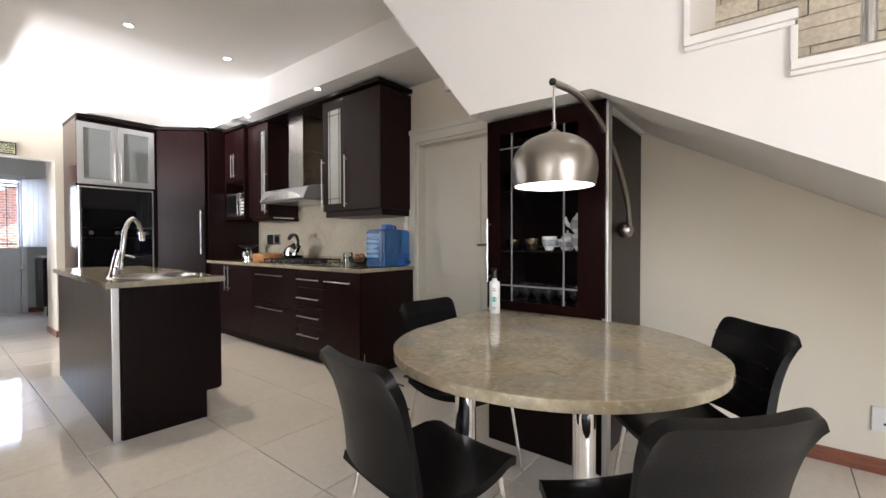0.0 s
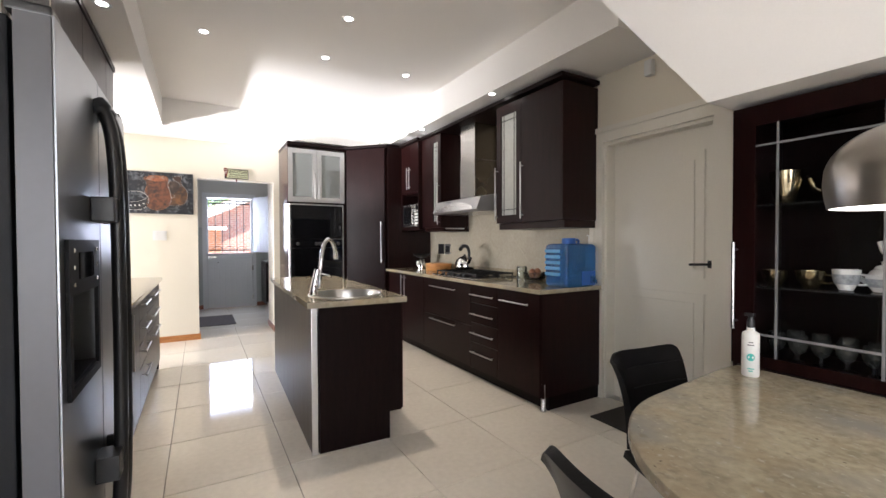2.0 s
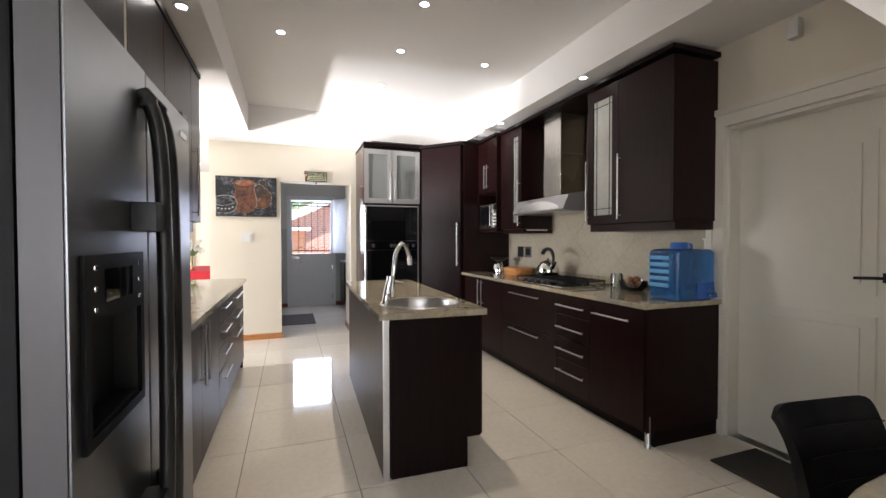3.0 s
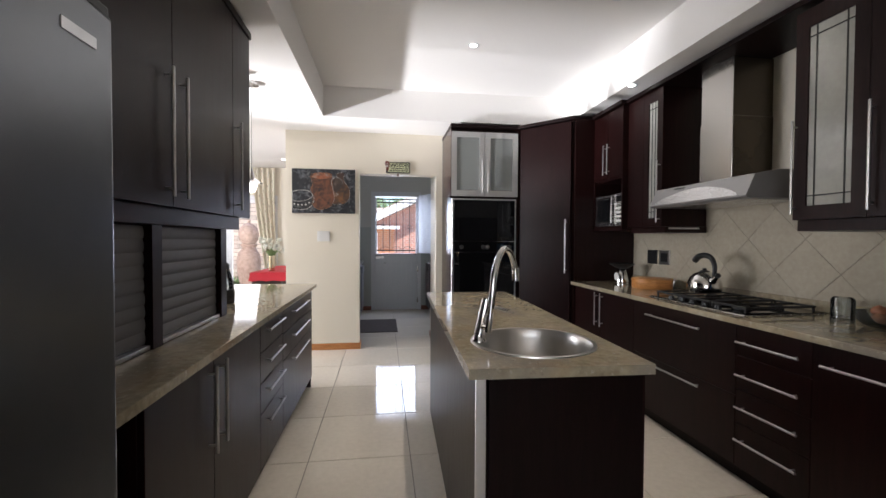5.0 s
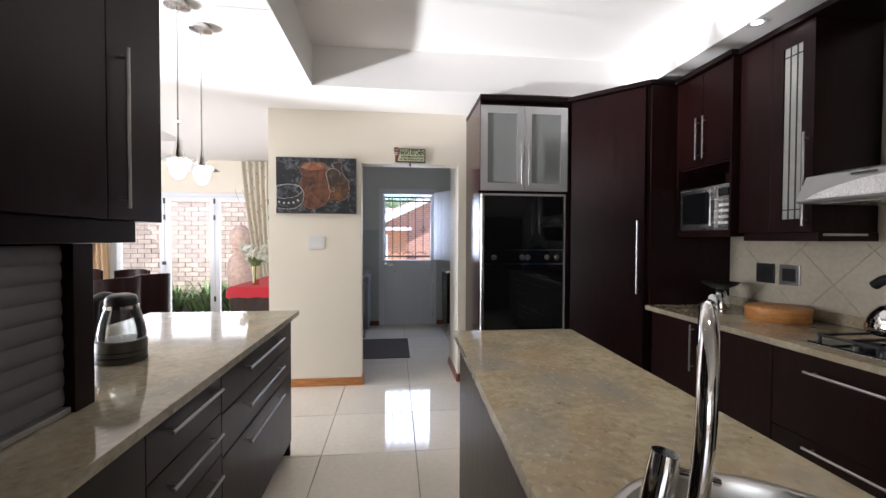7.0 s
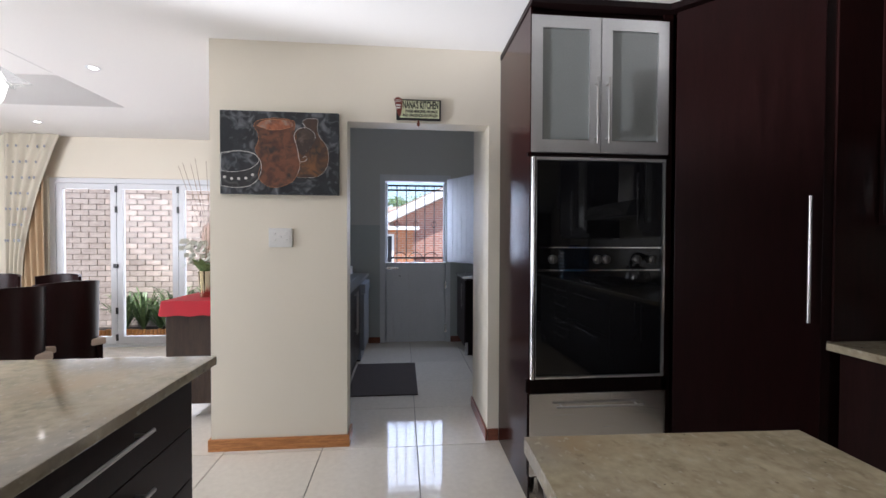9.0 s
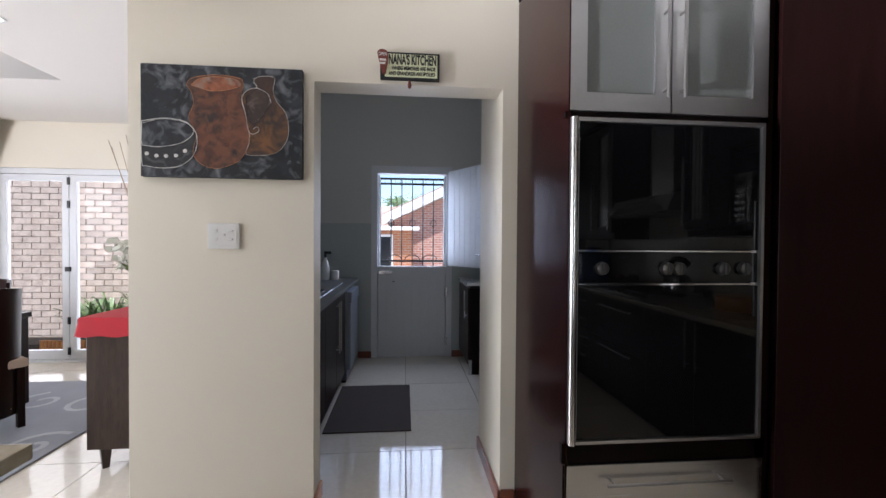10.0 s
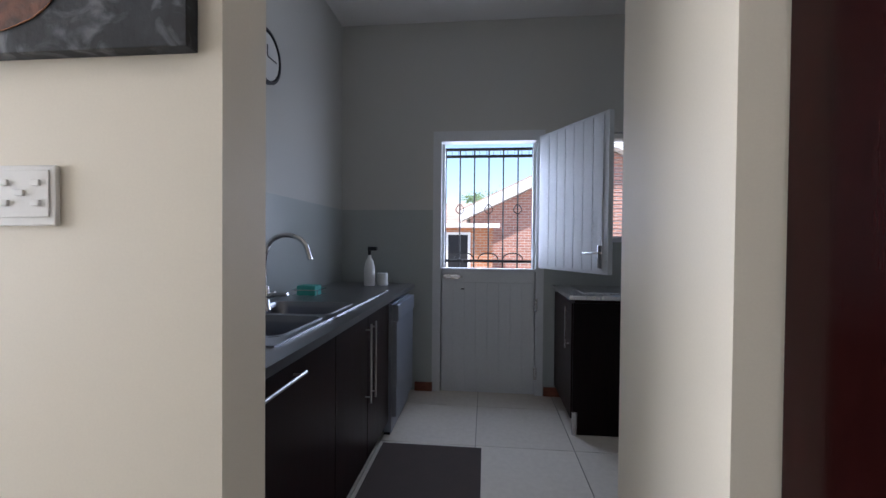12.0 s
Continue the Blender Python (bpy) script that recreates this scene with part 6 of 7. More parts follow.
painted([(0.453, 0.357), (0.501, 0.396), (0.549, 0.376), (0.564, 0.341), (0.53, 0.285), (0.501, 0.249), (0.477, 0.243), (0.46, 0.292)], BROWN_PAINT, "painted_handle", 5.9622, POT_PAINT_C, 0.0016)
painted([(0.006, 0.24), (0.095, 0.256), (0.182, 0.247), (0.225, 0.214), (0.242, 0.165), (0.225, 0.095), (0.172, 0.049), (0.095, 0.037), (0.027, 0.045), (0.006, 0.064)], POT_PAINT_C, "painted_bowl", 5.9626, CHALK, 0.0020)
painted([(0.006, 0.231), (0.095, 0.253), (0.191, 0.24), (0.227, 0.199), (0.182, 0.153), (0.095, 0.131), (0.027, 0.133), (0.006, 0.147)], CANVAS, "painted_bowl_mouth", 5.9618, CHALK, 0.0018)
stroke([(0.486, 0.428), (0.501, 0.406), (0.462, 0.394), (0.436, 0.356), (0.453, 0.282), (0.465, 0.213), (0.486, 0.197), (0.511, 0.212), (0.501, 0.23), (0.487, 0.221)], CHALK, 5.9616, 0.0016)
stroke([(0.501, 0.404), (0.549, 0.381), (0.565, 0.341)], CHALK, 5.9616, 0.0014)
for dx, dz in [(0.027, 0.099), (0.068, 0.09), (0.109, 0.09), (0.151, 0.093), (0.19, 0.114)]:
    part("paint_dab", lathe([(0, -0.009), (0.007, -0.006), (0.0095, 0), (0.007, 0.006), (0, 0.009)], (-0.474 + dx, 5.9622, 1.629 + dz), 10, 1, 0.15), CHALK, pic)
pic.matrix_basis = Matrix.Translation((-0.117, 5.98, 1.612)) @ Matrix.Diagonal((1.018, 1, 1.034, 1))
sign = thing("wooden_sign", (0.735, 5.985, 2.1), "small green painted sign lettered NANA'S KITCHEN", "sign")
part("board", box(0.610, 5.978, 2.108, 0.863, 5.998, 2.222, bevel=0.003), SIGN_INK, sign)
part("face", box(0.630, 5.975, 2.118, 0.853, 5.978, 2.213), SIGN_FACE, sign)
for txt, size, x, z, wide in (("NANA'S KITCHEN", 0.056, 0.747, 2.188, 0.200), ("WHERE MEMORIES ARE MADE", 0.021, 0.752, 2.1535, 0.185), ("AND GRANDKIDS ARE SPOILED", 0.021, 0.745, 2.1315, 0.196)):
    writing("lettering", txt, size, pose(x, 5.9742, z, 90, 0, 0), SIGN_INK, sign, width=wide).data.offset = size * 0.035
part("tag", prism([(0.602, 2.195), (0.598, 2.215), (0.608, 2.226), (0.622, 2.229), (0.638, 2.222), (0.645, 2.205), (0.642, 2.170), (0.634, 2.128), (0.620, 2.126)], "y", 5.968, 5.9735), SIGN_RED, sign, "brown cone-shaped tag")
writing("lettering", "OPEN", 0.020, pose(0.621, 5.9675, 2.207, 90, 0, 0), CHALK, sign, width=0.034)
for dz in (0.0, 0.014):
    part("print_bar", box(0.608, 5.9672, 2.180 - dz, 0.635 - dz * 0.2, 5.9679, 2.188 - dz), CHALK, sign)
part("knob_charm", lathe([(0, -0.035), (0.006, -0.03), (0.009, -0.02), (0.004, 0), (0, 0)], (0.735, 5.982, 2.106), 10), SIGN_RED, sign)
sign.matrix_basis = Matrix.Translation((0.742, 5.985, 2.092)) @ Matrix.Diagonal((1.13, 1, 1.15, 1))
sw = thing("light_switch", (-0.145, 5.99, 1.29), "white five-lever light switch plate on the end wall", "light switch")
part("plate", box(-0.217, 5.988, 1.285, -0.072, 5.9985, 1.405, bevel=0.004), PLASTER_WHITE, sw)
part("inner_plate", box(-0.205, 5.985, 1.302, -0.084, 5.988, 1.395, bevel=0.002), PLASTER_WHITE, sw)
for x, z in ((-0.18, 1.37), (-0.11, 1.37), (-0.145, 1.35), (-0.18, 1.33), (-0.11, 1.33)):
    part("lever", box(x - 0.010, 5.980, z - 0.006, x + 0.010, 5.985, z + 0.006, bevel=0.002), PLASTER_WHITE, sw)

sw.location = (-0.124, 5.99, 1.286)

# ---- scullery ----
su = thing("scullery_cabinet", (-0.13, 7.0, 0), "dark base cabinets below the scullery sink", "cabinet")
part("body", box(-0.43, 6.16, 0.1, 0.155, 7.88, 0.74), WOOD, su)
part("front_rail", box(0.10, 6.16, 0.741, 0.155, 7.88, 0.888), WOOD, su)
part("plinth", box(-0.42, 6.16, -0.003, 0.10, 7.88, 0.1), BLACKWOOD, su)
for y0, y1, h in ((6.16, 6.92, ((0.205, 6.22, 0.825), (0.205, 6.57, 0.825))), (6.925, 7.40, ((0.205, 7.36, 0.42), (0.205, 7.36, 0.83))), (7.405, 7.875, ((0.205, 7.45, 0.42), (0.205, 7.45, 0.83)))):
    door_front(su, "door", (0.156, y0, 0.1, 0.175, y1, 0.865), WOOD, h, (-0.03, 0, 0))
stop = shape()
for a in ((-0.44, 6.16, 0.215, 6.62), (-0.44, 6.62, -0.34, 7.44), (0.08, 6.62, 0.215, 7.44), (-0.34, 7.02, 0.08, 7.06), (-0.44, 7.44, 0.215, 8.62)):
    add_box(stop, a[0], a[1], 0.89, a[2], a[3], 0.92)
solo("scullery_worktop", stop, TROUGH_STEEL, "satin steel-edged scullery worktop", "worktop")
ss = thing("scullery_sink", (-0.12, 7.3, 0.8), "double stainless sink with a draining board", "sink")
rimb = shape()
for a in ((-0.39, 6.5, 0.13, 6.62), (-0.39, 7.02, 0.13, 7.06), (-0.39, 7.44, 0.13, 7.50), (-0.39, 6.62, -0.34, 7.44), (0.08, 6.62, 0.13, 7.44), (-0.39, 7.5, 0.13, 8.05)):
    add_box(rimb, a[0], a[1], 0.9205, a[2], a[3], 0.926)
part("rim", rimb, TROUGH_STEEL, ss)
for y0, y1 in ((6.62, 7.02), (7.06, 7.44)):
    part("basin", stack([(slab_round(-0.34 + g, y0 + g, 0.08 - g, y1 - g, 0.05), z) for g, z in ((0.03, 0.76), (0.012, 0.775), (0.0, 0.9), (-0.004, 0.9225), (-0.012, 0.9245), (-0.012, 0.9275), (0.0, 0.9275), (0.008, 0.90), (0.02, 0.785), (0.04, 0.768))]), TROUGH_STEEL, ss)
for k in range(7):
    part("drain_rib", box(-0.36 + 0.07 * k, 6.175, 0.9205, -0.345 + 0.07 * k, 6.48, 0.929, bevel=0.002), SINK_STEEL, ss)
st = thing("scullery_tap", (-0.30, 7.1, 0.9), "tall chrome gooseneck tap at the scullery sink", "tap")
part("base", lathe([(0.030, 0), (0.030, 0.01), (0.024, 0.02), (0.022, 0.10), (0.018, 0.12), (0, 0.122)], (-0.26, 7.15, 0.92), 20), CHROME, st)
part("spout", tube(smooth_path([(-0.26, 7.15, 1.02), (-0.265, 7.15, 1.15), (-0.235, 7.15, 1.25), (-0.155, 7.15, 1.285), (-0.07, 7.15, 1.255), (-0.035, 7.15, 1.17)]), 0.012, 12), CHROME, st)
part("lever", add_box(tube([(-0.25, 7.15, 0.99), (-0.20, 7.14, 1.005)], 0.014), -0.205, 7.128, 0.995, -0.14, 7.152, 1.012, bevel=0.004), CHROME, st)
rack = thing("dish_rack", (-0.1, 6.75, 0.9), "white wire cutlery rack on the draining board", "dish rack")
for k in range(11):
    part("wire", tube(smooth_path([(-0.30, 6.42 + 0.03 * k, 1.0), (-0.28, 6.42 + 0.03 * k, 0.932), (-0.06, 6.42 + 0.03 * k, 0.932), (-0.04, 6.42 + 0.03 * k, 1.0)], 3), 0.003, 6), PLASTER_WHITE, rack)
for x in (-0.30, -0.04):
    part("rail", tube([(x, 6.40, 1.0), (x, 6.68, 1.0)], 0.004, 6), PLASTER_WHITE, rack)
caddy = thing("sponge_caddy", (-0.30, 7.75, 0.9), "wire caddy holding a turquoise sponge", "caddy")
part("basket", add_tube(add_tube(tube([(-0.38, 7.68, 0.925), (-0.22, 7.68, 0.925), (-0.22, 7.82, 0.925), (-0.38, 7.82, 0.925), (-0.38, 7.68, 0.925)], 0.003, 6), [(-0.38, 7.68, 0.96), (-0.22, 7.68, 0.96), (-0.22, 7.82, 0.96), (-0.38, 7.82, 0.96), (-0.38, 7.68, 0.96)], 0.003, 6), [(-0.22, 7.68, 0.925), (-0.22, 7.68, 0.96)], 0.003, 6), CHROME, caddy)
part("sponge", box(-0.36, 7.70, 0.91, -0.24, 7.80, 0.985, bevel=0.008), TEAL, caddy, "turquoise sponge")
spb = thing("spray_bottle", (-0.10, 8.40, 0.92), "white spray bottle with a black trigger at the sink", "bottle")
part("bottle", lathe([(0, 0.0), (0.04, 0.0), (0.042, 0.01), (0.042, 0.13), (0.03, 0.19), (0.014, 0.215), (0.014, 0.235), (0, 0.236)], (-0.10, 8.40, 0.92), 20), PLASTER_WHITE, spb)
part("trigger", add_box(tube([(-0.10, 8.40, 1.15), (-0.10, 8.40, 1.19)], 0.013), -0.112, 8.38, 1.19, -0.04, 8.42, 1.22, bevel=0.006), BLACK, spb, "black spray trigger")
tub = thing("soap_tub", (-0.01, 8.45, 0.92), "small white tub beside the spray bottle", "tub")
part("tub", lathe([(0, 0), (0.04, 0), (0.042, 0.09), (0.038, 0.095), (0, 0.096)], (-0.01, 8.45, 0.92), 18), PLASTER_WHITE, tub)
dw = thing("dishwasher", (-0.1, 8.2, 0), "grey freestanding dishwasher at the end of the worktop", "dishwasher")
part("casing", box(-0.42, 7.90, 0.02, 0.19, 8.50, 0.855, bevel=0.004), DISHWASHER, dw)
part("door", box(0.19, 7.905, 0.12, 0.225, 8.495, 0.74, bevel=0.006), DISHWASHER, dw)
part("control_panel", box(0.19, 7.905, 0.745, 0.235, 8.495, 0.85, bevel=0.008), DISHWASHER, dw)
part("foot_panel", box(0.14, 7.91, 0.0, 0.18, 8.49, 0.115), BLACK, dw)
ru = thing("laundry_cabinet", (1.7, 8.4, 0), "dark base cabinet with a steel wash trough", "cabinet")
part("body", box(1.375, 8.07, 0.1, 2.1, 8.74, 0.888), WOOD, ru)
part("plinth", box(1.44, 8.09, -0.003, 2.1, 8.74, 0.1), BLACKWOOD, ru)
part("end_panel", box(1.365, 8.055, 0.0, 2.1, 8.069, 0.868, bevel=0.002), BLACKWOOD, ru)
part("door", box(1.356, 8.075, 0.1, 1.374, 8.738, 0.865, bevel=0.002), WOOD, ru)
part("leg", tube([(1.38, 8.06, 0.0), (1.38, 8.06, 0.15)], 0.018, 12), STEEL, ru)
part("handle", handle_bar((1.33, 8.15, 0.55), (1.33, 8.15, 0.83), (0.026, 0, 0)), STEEL, ru)
wt = thing("wash_trough", (1.75, 8.4, 0.87), "stainless steel wash trough top with a basin", "sink")
part("top", box(1.335, 8.04, 0.8895, 2.1, 8.745, 0.918, bevel=0.004), STEEL, wt)
part("basin_rim", box(1.45, 8.16, 0.9185, 1.95, 8.6, 0.925, bevel=0.003), STEEL, wt)
clock = thing("wall_clock", (-0.44, 7.47, 2.13), "round wall clock with a black rim and white face", "clock")
ck = lathe([(0, 0), (0.135, 0), (0.15, 0.01), (0.15, 0.03), (0.135, 0.034), (0.130, 0.022), (0, 0.022)], (0, 0, 0), 40)
bmesh.ops.rotate(ck, verts=ck.verts[:], cent=(0, 0, 0), matrix=Matrix.Rotation(radians(90), 3, "Y"))
bmesh.ops.translate(ck, verts=ck.verts[:], vec=(-0.4495, 7.47, 2.28))
part("rim", ck, BLACK, clock)
cf = lathe([(0, 0), (0.128, 0), (0.128, 0.002), (0, 0.002)], (0, 0, 0), 36)
bmesh.ops.rotate(cf, verts=cf.verts[:], cent=(0, 0, 0), matrix=Matrix.Rotation(radians(90), 3, "Y"))
bmesh.ops.translate(cf, verts=cf.verts[:], vec=(-0.426, 7.47, 2.28))
part("face", cf, PLASTER_WHITE, clock)
part("hour_hand", box(-0.4236, 7.465, 2.28, -0.4230, 7.475, 2.345), BLACK, clock)
part("minute_hand", box(-0.4228, 7.47, 2.276, -0.4222, 7.57, 2.284), BLACK, clock)
mat = solo("floor_mat", box(0.165, 6.85, 0.0, 0.775, 7.79, 0.009, bevel=0.003), MAT_BROWN, "brown ribbed mat on the scullery floor", "mat")

# ---- dining room ----
def pendant(x, y):
    p = thing("pendant_lamp", (x, y, 1.68), "star-shaped glass pendant on a thin rod, lit", "pendant lamp", "pendants over the peninsula")
    part("ceiling_rose", lathe([(0, LOW - 0.001), (0.062, LOW - 0.001), (0.06, LOW - 0.022), (0.012, LOW - 0.038), (0, LOW - 0.038)], (x, y, 0), 28), STEEL, p)
    part("rod", tube([(x, y, LOW - 0.03), (x, y, 1.87)], 0.004, 8), STEEL, p)
    part("cone", lathe([(0.006, 1.90), (0.010, 1.88), (0.035, 1.785), (0.031, 1.785), (0.004, 1.87)], (x, y, 0), 20), CHROME, p)
    star = shape()
    n = 12
    ring = lambda r, z: [star.verts.new((x + r * (1 if k % 2 else 0.62) * math.cos(math.tau * k / n), y + r * (1 if k % 2 else 0.62) * math.sin(math.tau * k / n), z + (0.012 if k % 2 else 0))) for k in range(n)]
    a, b = ring(0.03, 1.79), ring(0.095, 1.752)
    for k in range(n):
        star.faces.new((a[k], a[(k + 1) % n], b[(k + 1) % n], b[k]))
    bmesh.ops.solidify(star, geom=star.faces[:], thickness=0.003)
    part("star_shade", star, TABLEWARE, p)
    part("glass_cup", lathe([(0.03, 1.775), (0.045, 1.752), (0.036, 1.712), (0.02, 1.686), (0, 1.68)], (x, y, 0), 18), PENDANT_GLASS, p, "glowing frosted glass cup")
    return p


pd = pendant(-0.49, 4.53)
copy_thing(pd, pose(-0.50, 4.29, 1.68))
sb = thing("sideboard", (-0.83, 7.2, 0), "dark wooden sideboard on short tapered legs", "sideboard")
part("body", box(-1.06, 6.46, 0.13, -0.575, 8.0, 0.85, bevel=0.003), WALNUT, sb)
part("top", box(-1.085, 6.43, 0.85, -0.57, 8.03, 0.88, bevel=0.004), WALNUT, sb)
for y in (6.52, 7.94):
    for x in (-1.0, -0.63):
        lg = lathe([(0.022, 0.0), (0.038, 0.13), (0, 0.13)], (x, y, 0), 4)
        part("leg", lg, WALNUT, sb)
for k in range(3):
    part("drawer", box(-1.072, 6.48 + 0.51 * k, 0.16, -1.061, 6.97 + 0.51 * k, 0.84, bevel=0.002), WALNUT, sb)
def runner(u, v):
    drop = max(0.0, 0.08 - v) / 0.08
    side = max(0.0, 0.04 - u) / 0.04
    return (-1.093 + 0.52 * u, 6.424 + 1.5 * max(0.0, v - 0.08) - 0.006 * drop, 0.886 - (0.105 + 0.004 * math.sin(19 * u)) * drop * (1 - side) - 0.10 * side + 0.002 * math.sin(9 * v))


solo("red_runner", sheet(runner, 50, 50, 0.002), RED, "red cloth runner over the sideboard", "table runner")
vs = thing("flower_vase", (-0.87, 6.64, 0.887), "silver beaker of white flowers and dry twigs", "vase")
part("vase", lathe([(0, 0.0), (0.035, 0.0), (0.045, 0.16), (0.05, 0.20), (0.046, 0.20), (0.04, 0.1), (0, 0.01)], (-0.87, 6.64, 0.889), 22), SILVER, vs)
rng = random.Random(4)
for k in range(9):
    c = Vector((-0.87 + rng.uniform(-0.12, 0.12), 6.64 + rng.uniform(-0.12, 0.12), 1.17 + rng.uniform(-0.04, 0.12)))
    fl = shape()
    for q in range(16):
        d = Vector((rng.gauss(0, 1), rng.gauss(0, 1), rng.gauss(0, 1) + 0.4)).normalized()
        s = d.orthogonal().normalized() * 0.022
        p = c + d * 0.035
        fl.faces.new([fl.verts.new(v) for v in (c + d * 0.01, p + s, p + d * 0.018, p - s)])
    part("blossom", fl, PETAL, vs, "white blossom")
for k in range(14):
    a = math.tau * k / 14
    pts = smooth_path([(-0.87, 6.64, 1.05), (-0.87 + 0.08 * math.cos(a), 6.64 + 0.08 * math.sin(a), 1.15), (-0.87 + 0.16 * math.cos(a), 6.64 + 0.16 * math.sin(a), 1.16 + 0.05 * math.sin(3 * a))], 4)
    lf = sheet(lambda u, v: tuple(pts[min(int(u * 8), 8)] + Vector((math.sin(a), -math.cos(a), 0)) * (v - 0.5) * 0.045 * math.sin(math.pi * min(u + 0.08, 1))), 8, 2, 0.001)
    part("leaf", lf, LEAF, vs)
for k in range(6):
    a = rng.uniform(0, math.tau)
    part("twig", tube(smooth_path([(-0.87, 6.64, 1.05), (-0.88 + 0.05 * math.cos(a), 6.64 + 0.05 * math.sin(a), 1.4), (-0.9 + 0.16 * math.cos(a) - 0.1, 6.64 + 0.2 * math.sin(a), 1.85 + 0.1 * rng.random())], 4), 0.0016, 5), TWIG, vs)


def dining_chair():
    c = thing("barrel_chair", (0, 0, 0), "dark wooden dining chair with a curved plank back", "chair", "dark chairs round the dining table")
    part("backrest", sheet(lambda u, v: (0.235 * math.sin(radians(-62 + 124 * u)) * (1 + 0.06 * v), -0.235 * math.cos(radians(-62 + 124 * u)) * (1 + 0.05 * v) + 0.02, 0.10 + 0.86 * v + 0.02 * v * math.cos(math.pi * (u - 0.5))), 18, 8, 0.022), WOOD, c, "", 60)
    part("seat", box(-0.225, -0.19, 0.42, 0.225, 0.25, 0.48, bevel=0.015), SEAT_CREAM, c, "cream cloth seat")
    for x in (-0.20, 0.20):
        part("leg", prism([(0.215, 0.0), (0.245, 0.0), (0.25, 0.42), (0.205, 0.42)], "x", x - 0.02, x + 0.02, bevel=0.003), WOOD, c)
        part("leg", prism([(-0.17, 0.0), (-0.13, 0.0), (-0.115, 0.42), (-0.165, 0.42)], "x", x * 0.95 - 0.02, x * 0.95 + 0.02, bevel=0.003), WOOD, c)
        part("stud", lathe([(0.008, 0), (0.005, 0.004), (0, 0.005)], (x * 0.6, -0.215, 0.16), 8), SILVER, c)
    return c


dc = dining_chair()
dc.matrix_basis = pose(-2.17, 7.02, 0.012, 0, 0, 58)
for x, y, a in ((-2.22, 6.54, 58), (-2.66, 7.52, 176), (-3.22, 7.54, 182)):
    copy_thing(dc, pose(x, y, 0.012, 0, 0, a))
dt = thing("dining_table", (-3.0, 6.85, 0), "square dark wooden dining table on slab legs", "table")
part("tabletop", box(-3.75, 6.10, 0.70, -2.27, 7.60, 0.74, bevel=0.004), WOOD, dt)
for x0, x1 in ((-3.74, -3.60), (-2.42, -2.28)):
    for y0, y1 in ((6.12, 6.26), (7.44, 7.58)):
        part("leg", box(x0, y0, 0.012, x1, y1, 0.70, bevel=0.004), WOOD, dt)
solo("table_runner", sheet(lambda u, v: (-3.70 + 1.38 * u, 6.98 + 0.36 * v, 0.742 + 0.002 * math.sin(14 * u)), 24, 8, 0.002), RED, "red cloth runner across the dining table", "table runner")
rug = solo("rug", prism([(x, y) for x, y in ((-4.1, 5.6), (-1.45, 5.6), (-1.45, 8.1), (-4.1, 8.1))], "z", 0.0, 0.012, bevel=0.003), RUG_GREY, "grey rug with pale swirls below the dining table", "rug")
for k, (x, y, r) in enumerate(((-1.75, 7.5, 0.28), (-1.62, 6.8, 0.2), (-2.2, 7.6, 0.22), (-1.7, 5.6, 0.25), (-2.6, 7.3, 0.3))):
    sp = [(x + r * (1 - 0.055 * q) * math.cos(0.45 * q + k), y + r * (1 - 0.055 * q) * math.sin(0.45 * q + k), 0.011) for q in range(17)]
    ob = part("swirl", add_tube(shape(), sp, [0.02] * len(sp), 6), RUG_PALE, rug)
    for v in ob.data.vertices:
        v.co.z = 0.0125 + (v.co.z - 0.011) * 0.08


def curtain(name, x_top, x_bot, mat, label, wide_top, wide_bot, y=8.70, sprigs=0):
    """A hanging cloth in folds, drawn to one side."""
    fall = lambda u, v: (x_top + (x_bot - x_top) * (1 - v) ** 1.5 + (u - 0.5) * (wide_bot + (wide_top - wide_bot) * v), y - 0.035 - 0.028 * math.sin(26 * u + 2 * v), 0.02 + 2.53 * v)
    cloth = solo(name, sheet(fall, 60, 14, 0.002), mat, label, "curtain", soft=80)
    for k in range(sprigs):
        u, v = 0.06 + 0.88 * ((k * 0.618) % 1), 0.40 + 0.58 * k / max(1, sprigs - 1)
        p = Vector(fall(u, v)) + Vector((0, -0.004, 0))
        bm = lathe([(0, -0.026), (0.009, -0.012), (0.012, 0), (0.008, 0.014), (0, 0.028)], p, 8, 1, 0.15)
        add_tube(bm, smooth_path([p - Vector((0, 0, 0.02)), p + Vector((0.012, 0, -0.045)), p + Vector((0.004, 0, -0.08))], 3), 0.002, 5)
        part("woven_sprig", bm, SPRIG, cloth, "woven grey-brown sprig")


curtain("sheer_curtain", -1.51, -1.30, CURTAIN, "cream patterned sheer curtain tied to one side", 0.38, 0.14, sprigs=34)
curtain("curtain", -3.75, -3.70, CURTAIN_TAN, "tan lined curtain beside the glass doors", 0.34, 0.26)
sheet2 = sheet(lambda u, v: (-3.98 + 0.02 + u * (0.16 + 0.42 * v ** 1.6), 8.60 - 0.02 * math.sin(24 * u), 0.9 + 1.66 * v), 40, 14, 0.002)
sc2 = solo("sheer_curtain", sheet2, CURTAIN, "cream spotted sheer curtain over the tan curtain", "curtain", soft=80)
for j in range(7):
    for k in range(5):
        v, u = 0.25 + 0.11 * j, 0.12 + 0.19 * k + (0.09 if j % 2 else 0)
        if u < 0.95:
            part("woven_spot", lathe([(0, -0.02), (0.012, -0.008), (0.014, 0), (0.012, 0.008), (0, 0.02)], (-3.96 + u * (0.16 + 0.42 * v ** 1.6), 8.577 - 0.02 * math.sin(24 * u), 0.9 + 1.66 * v), 8, 1, 0.15), RUG_GREY, sc2)

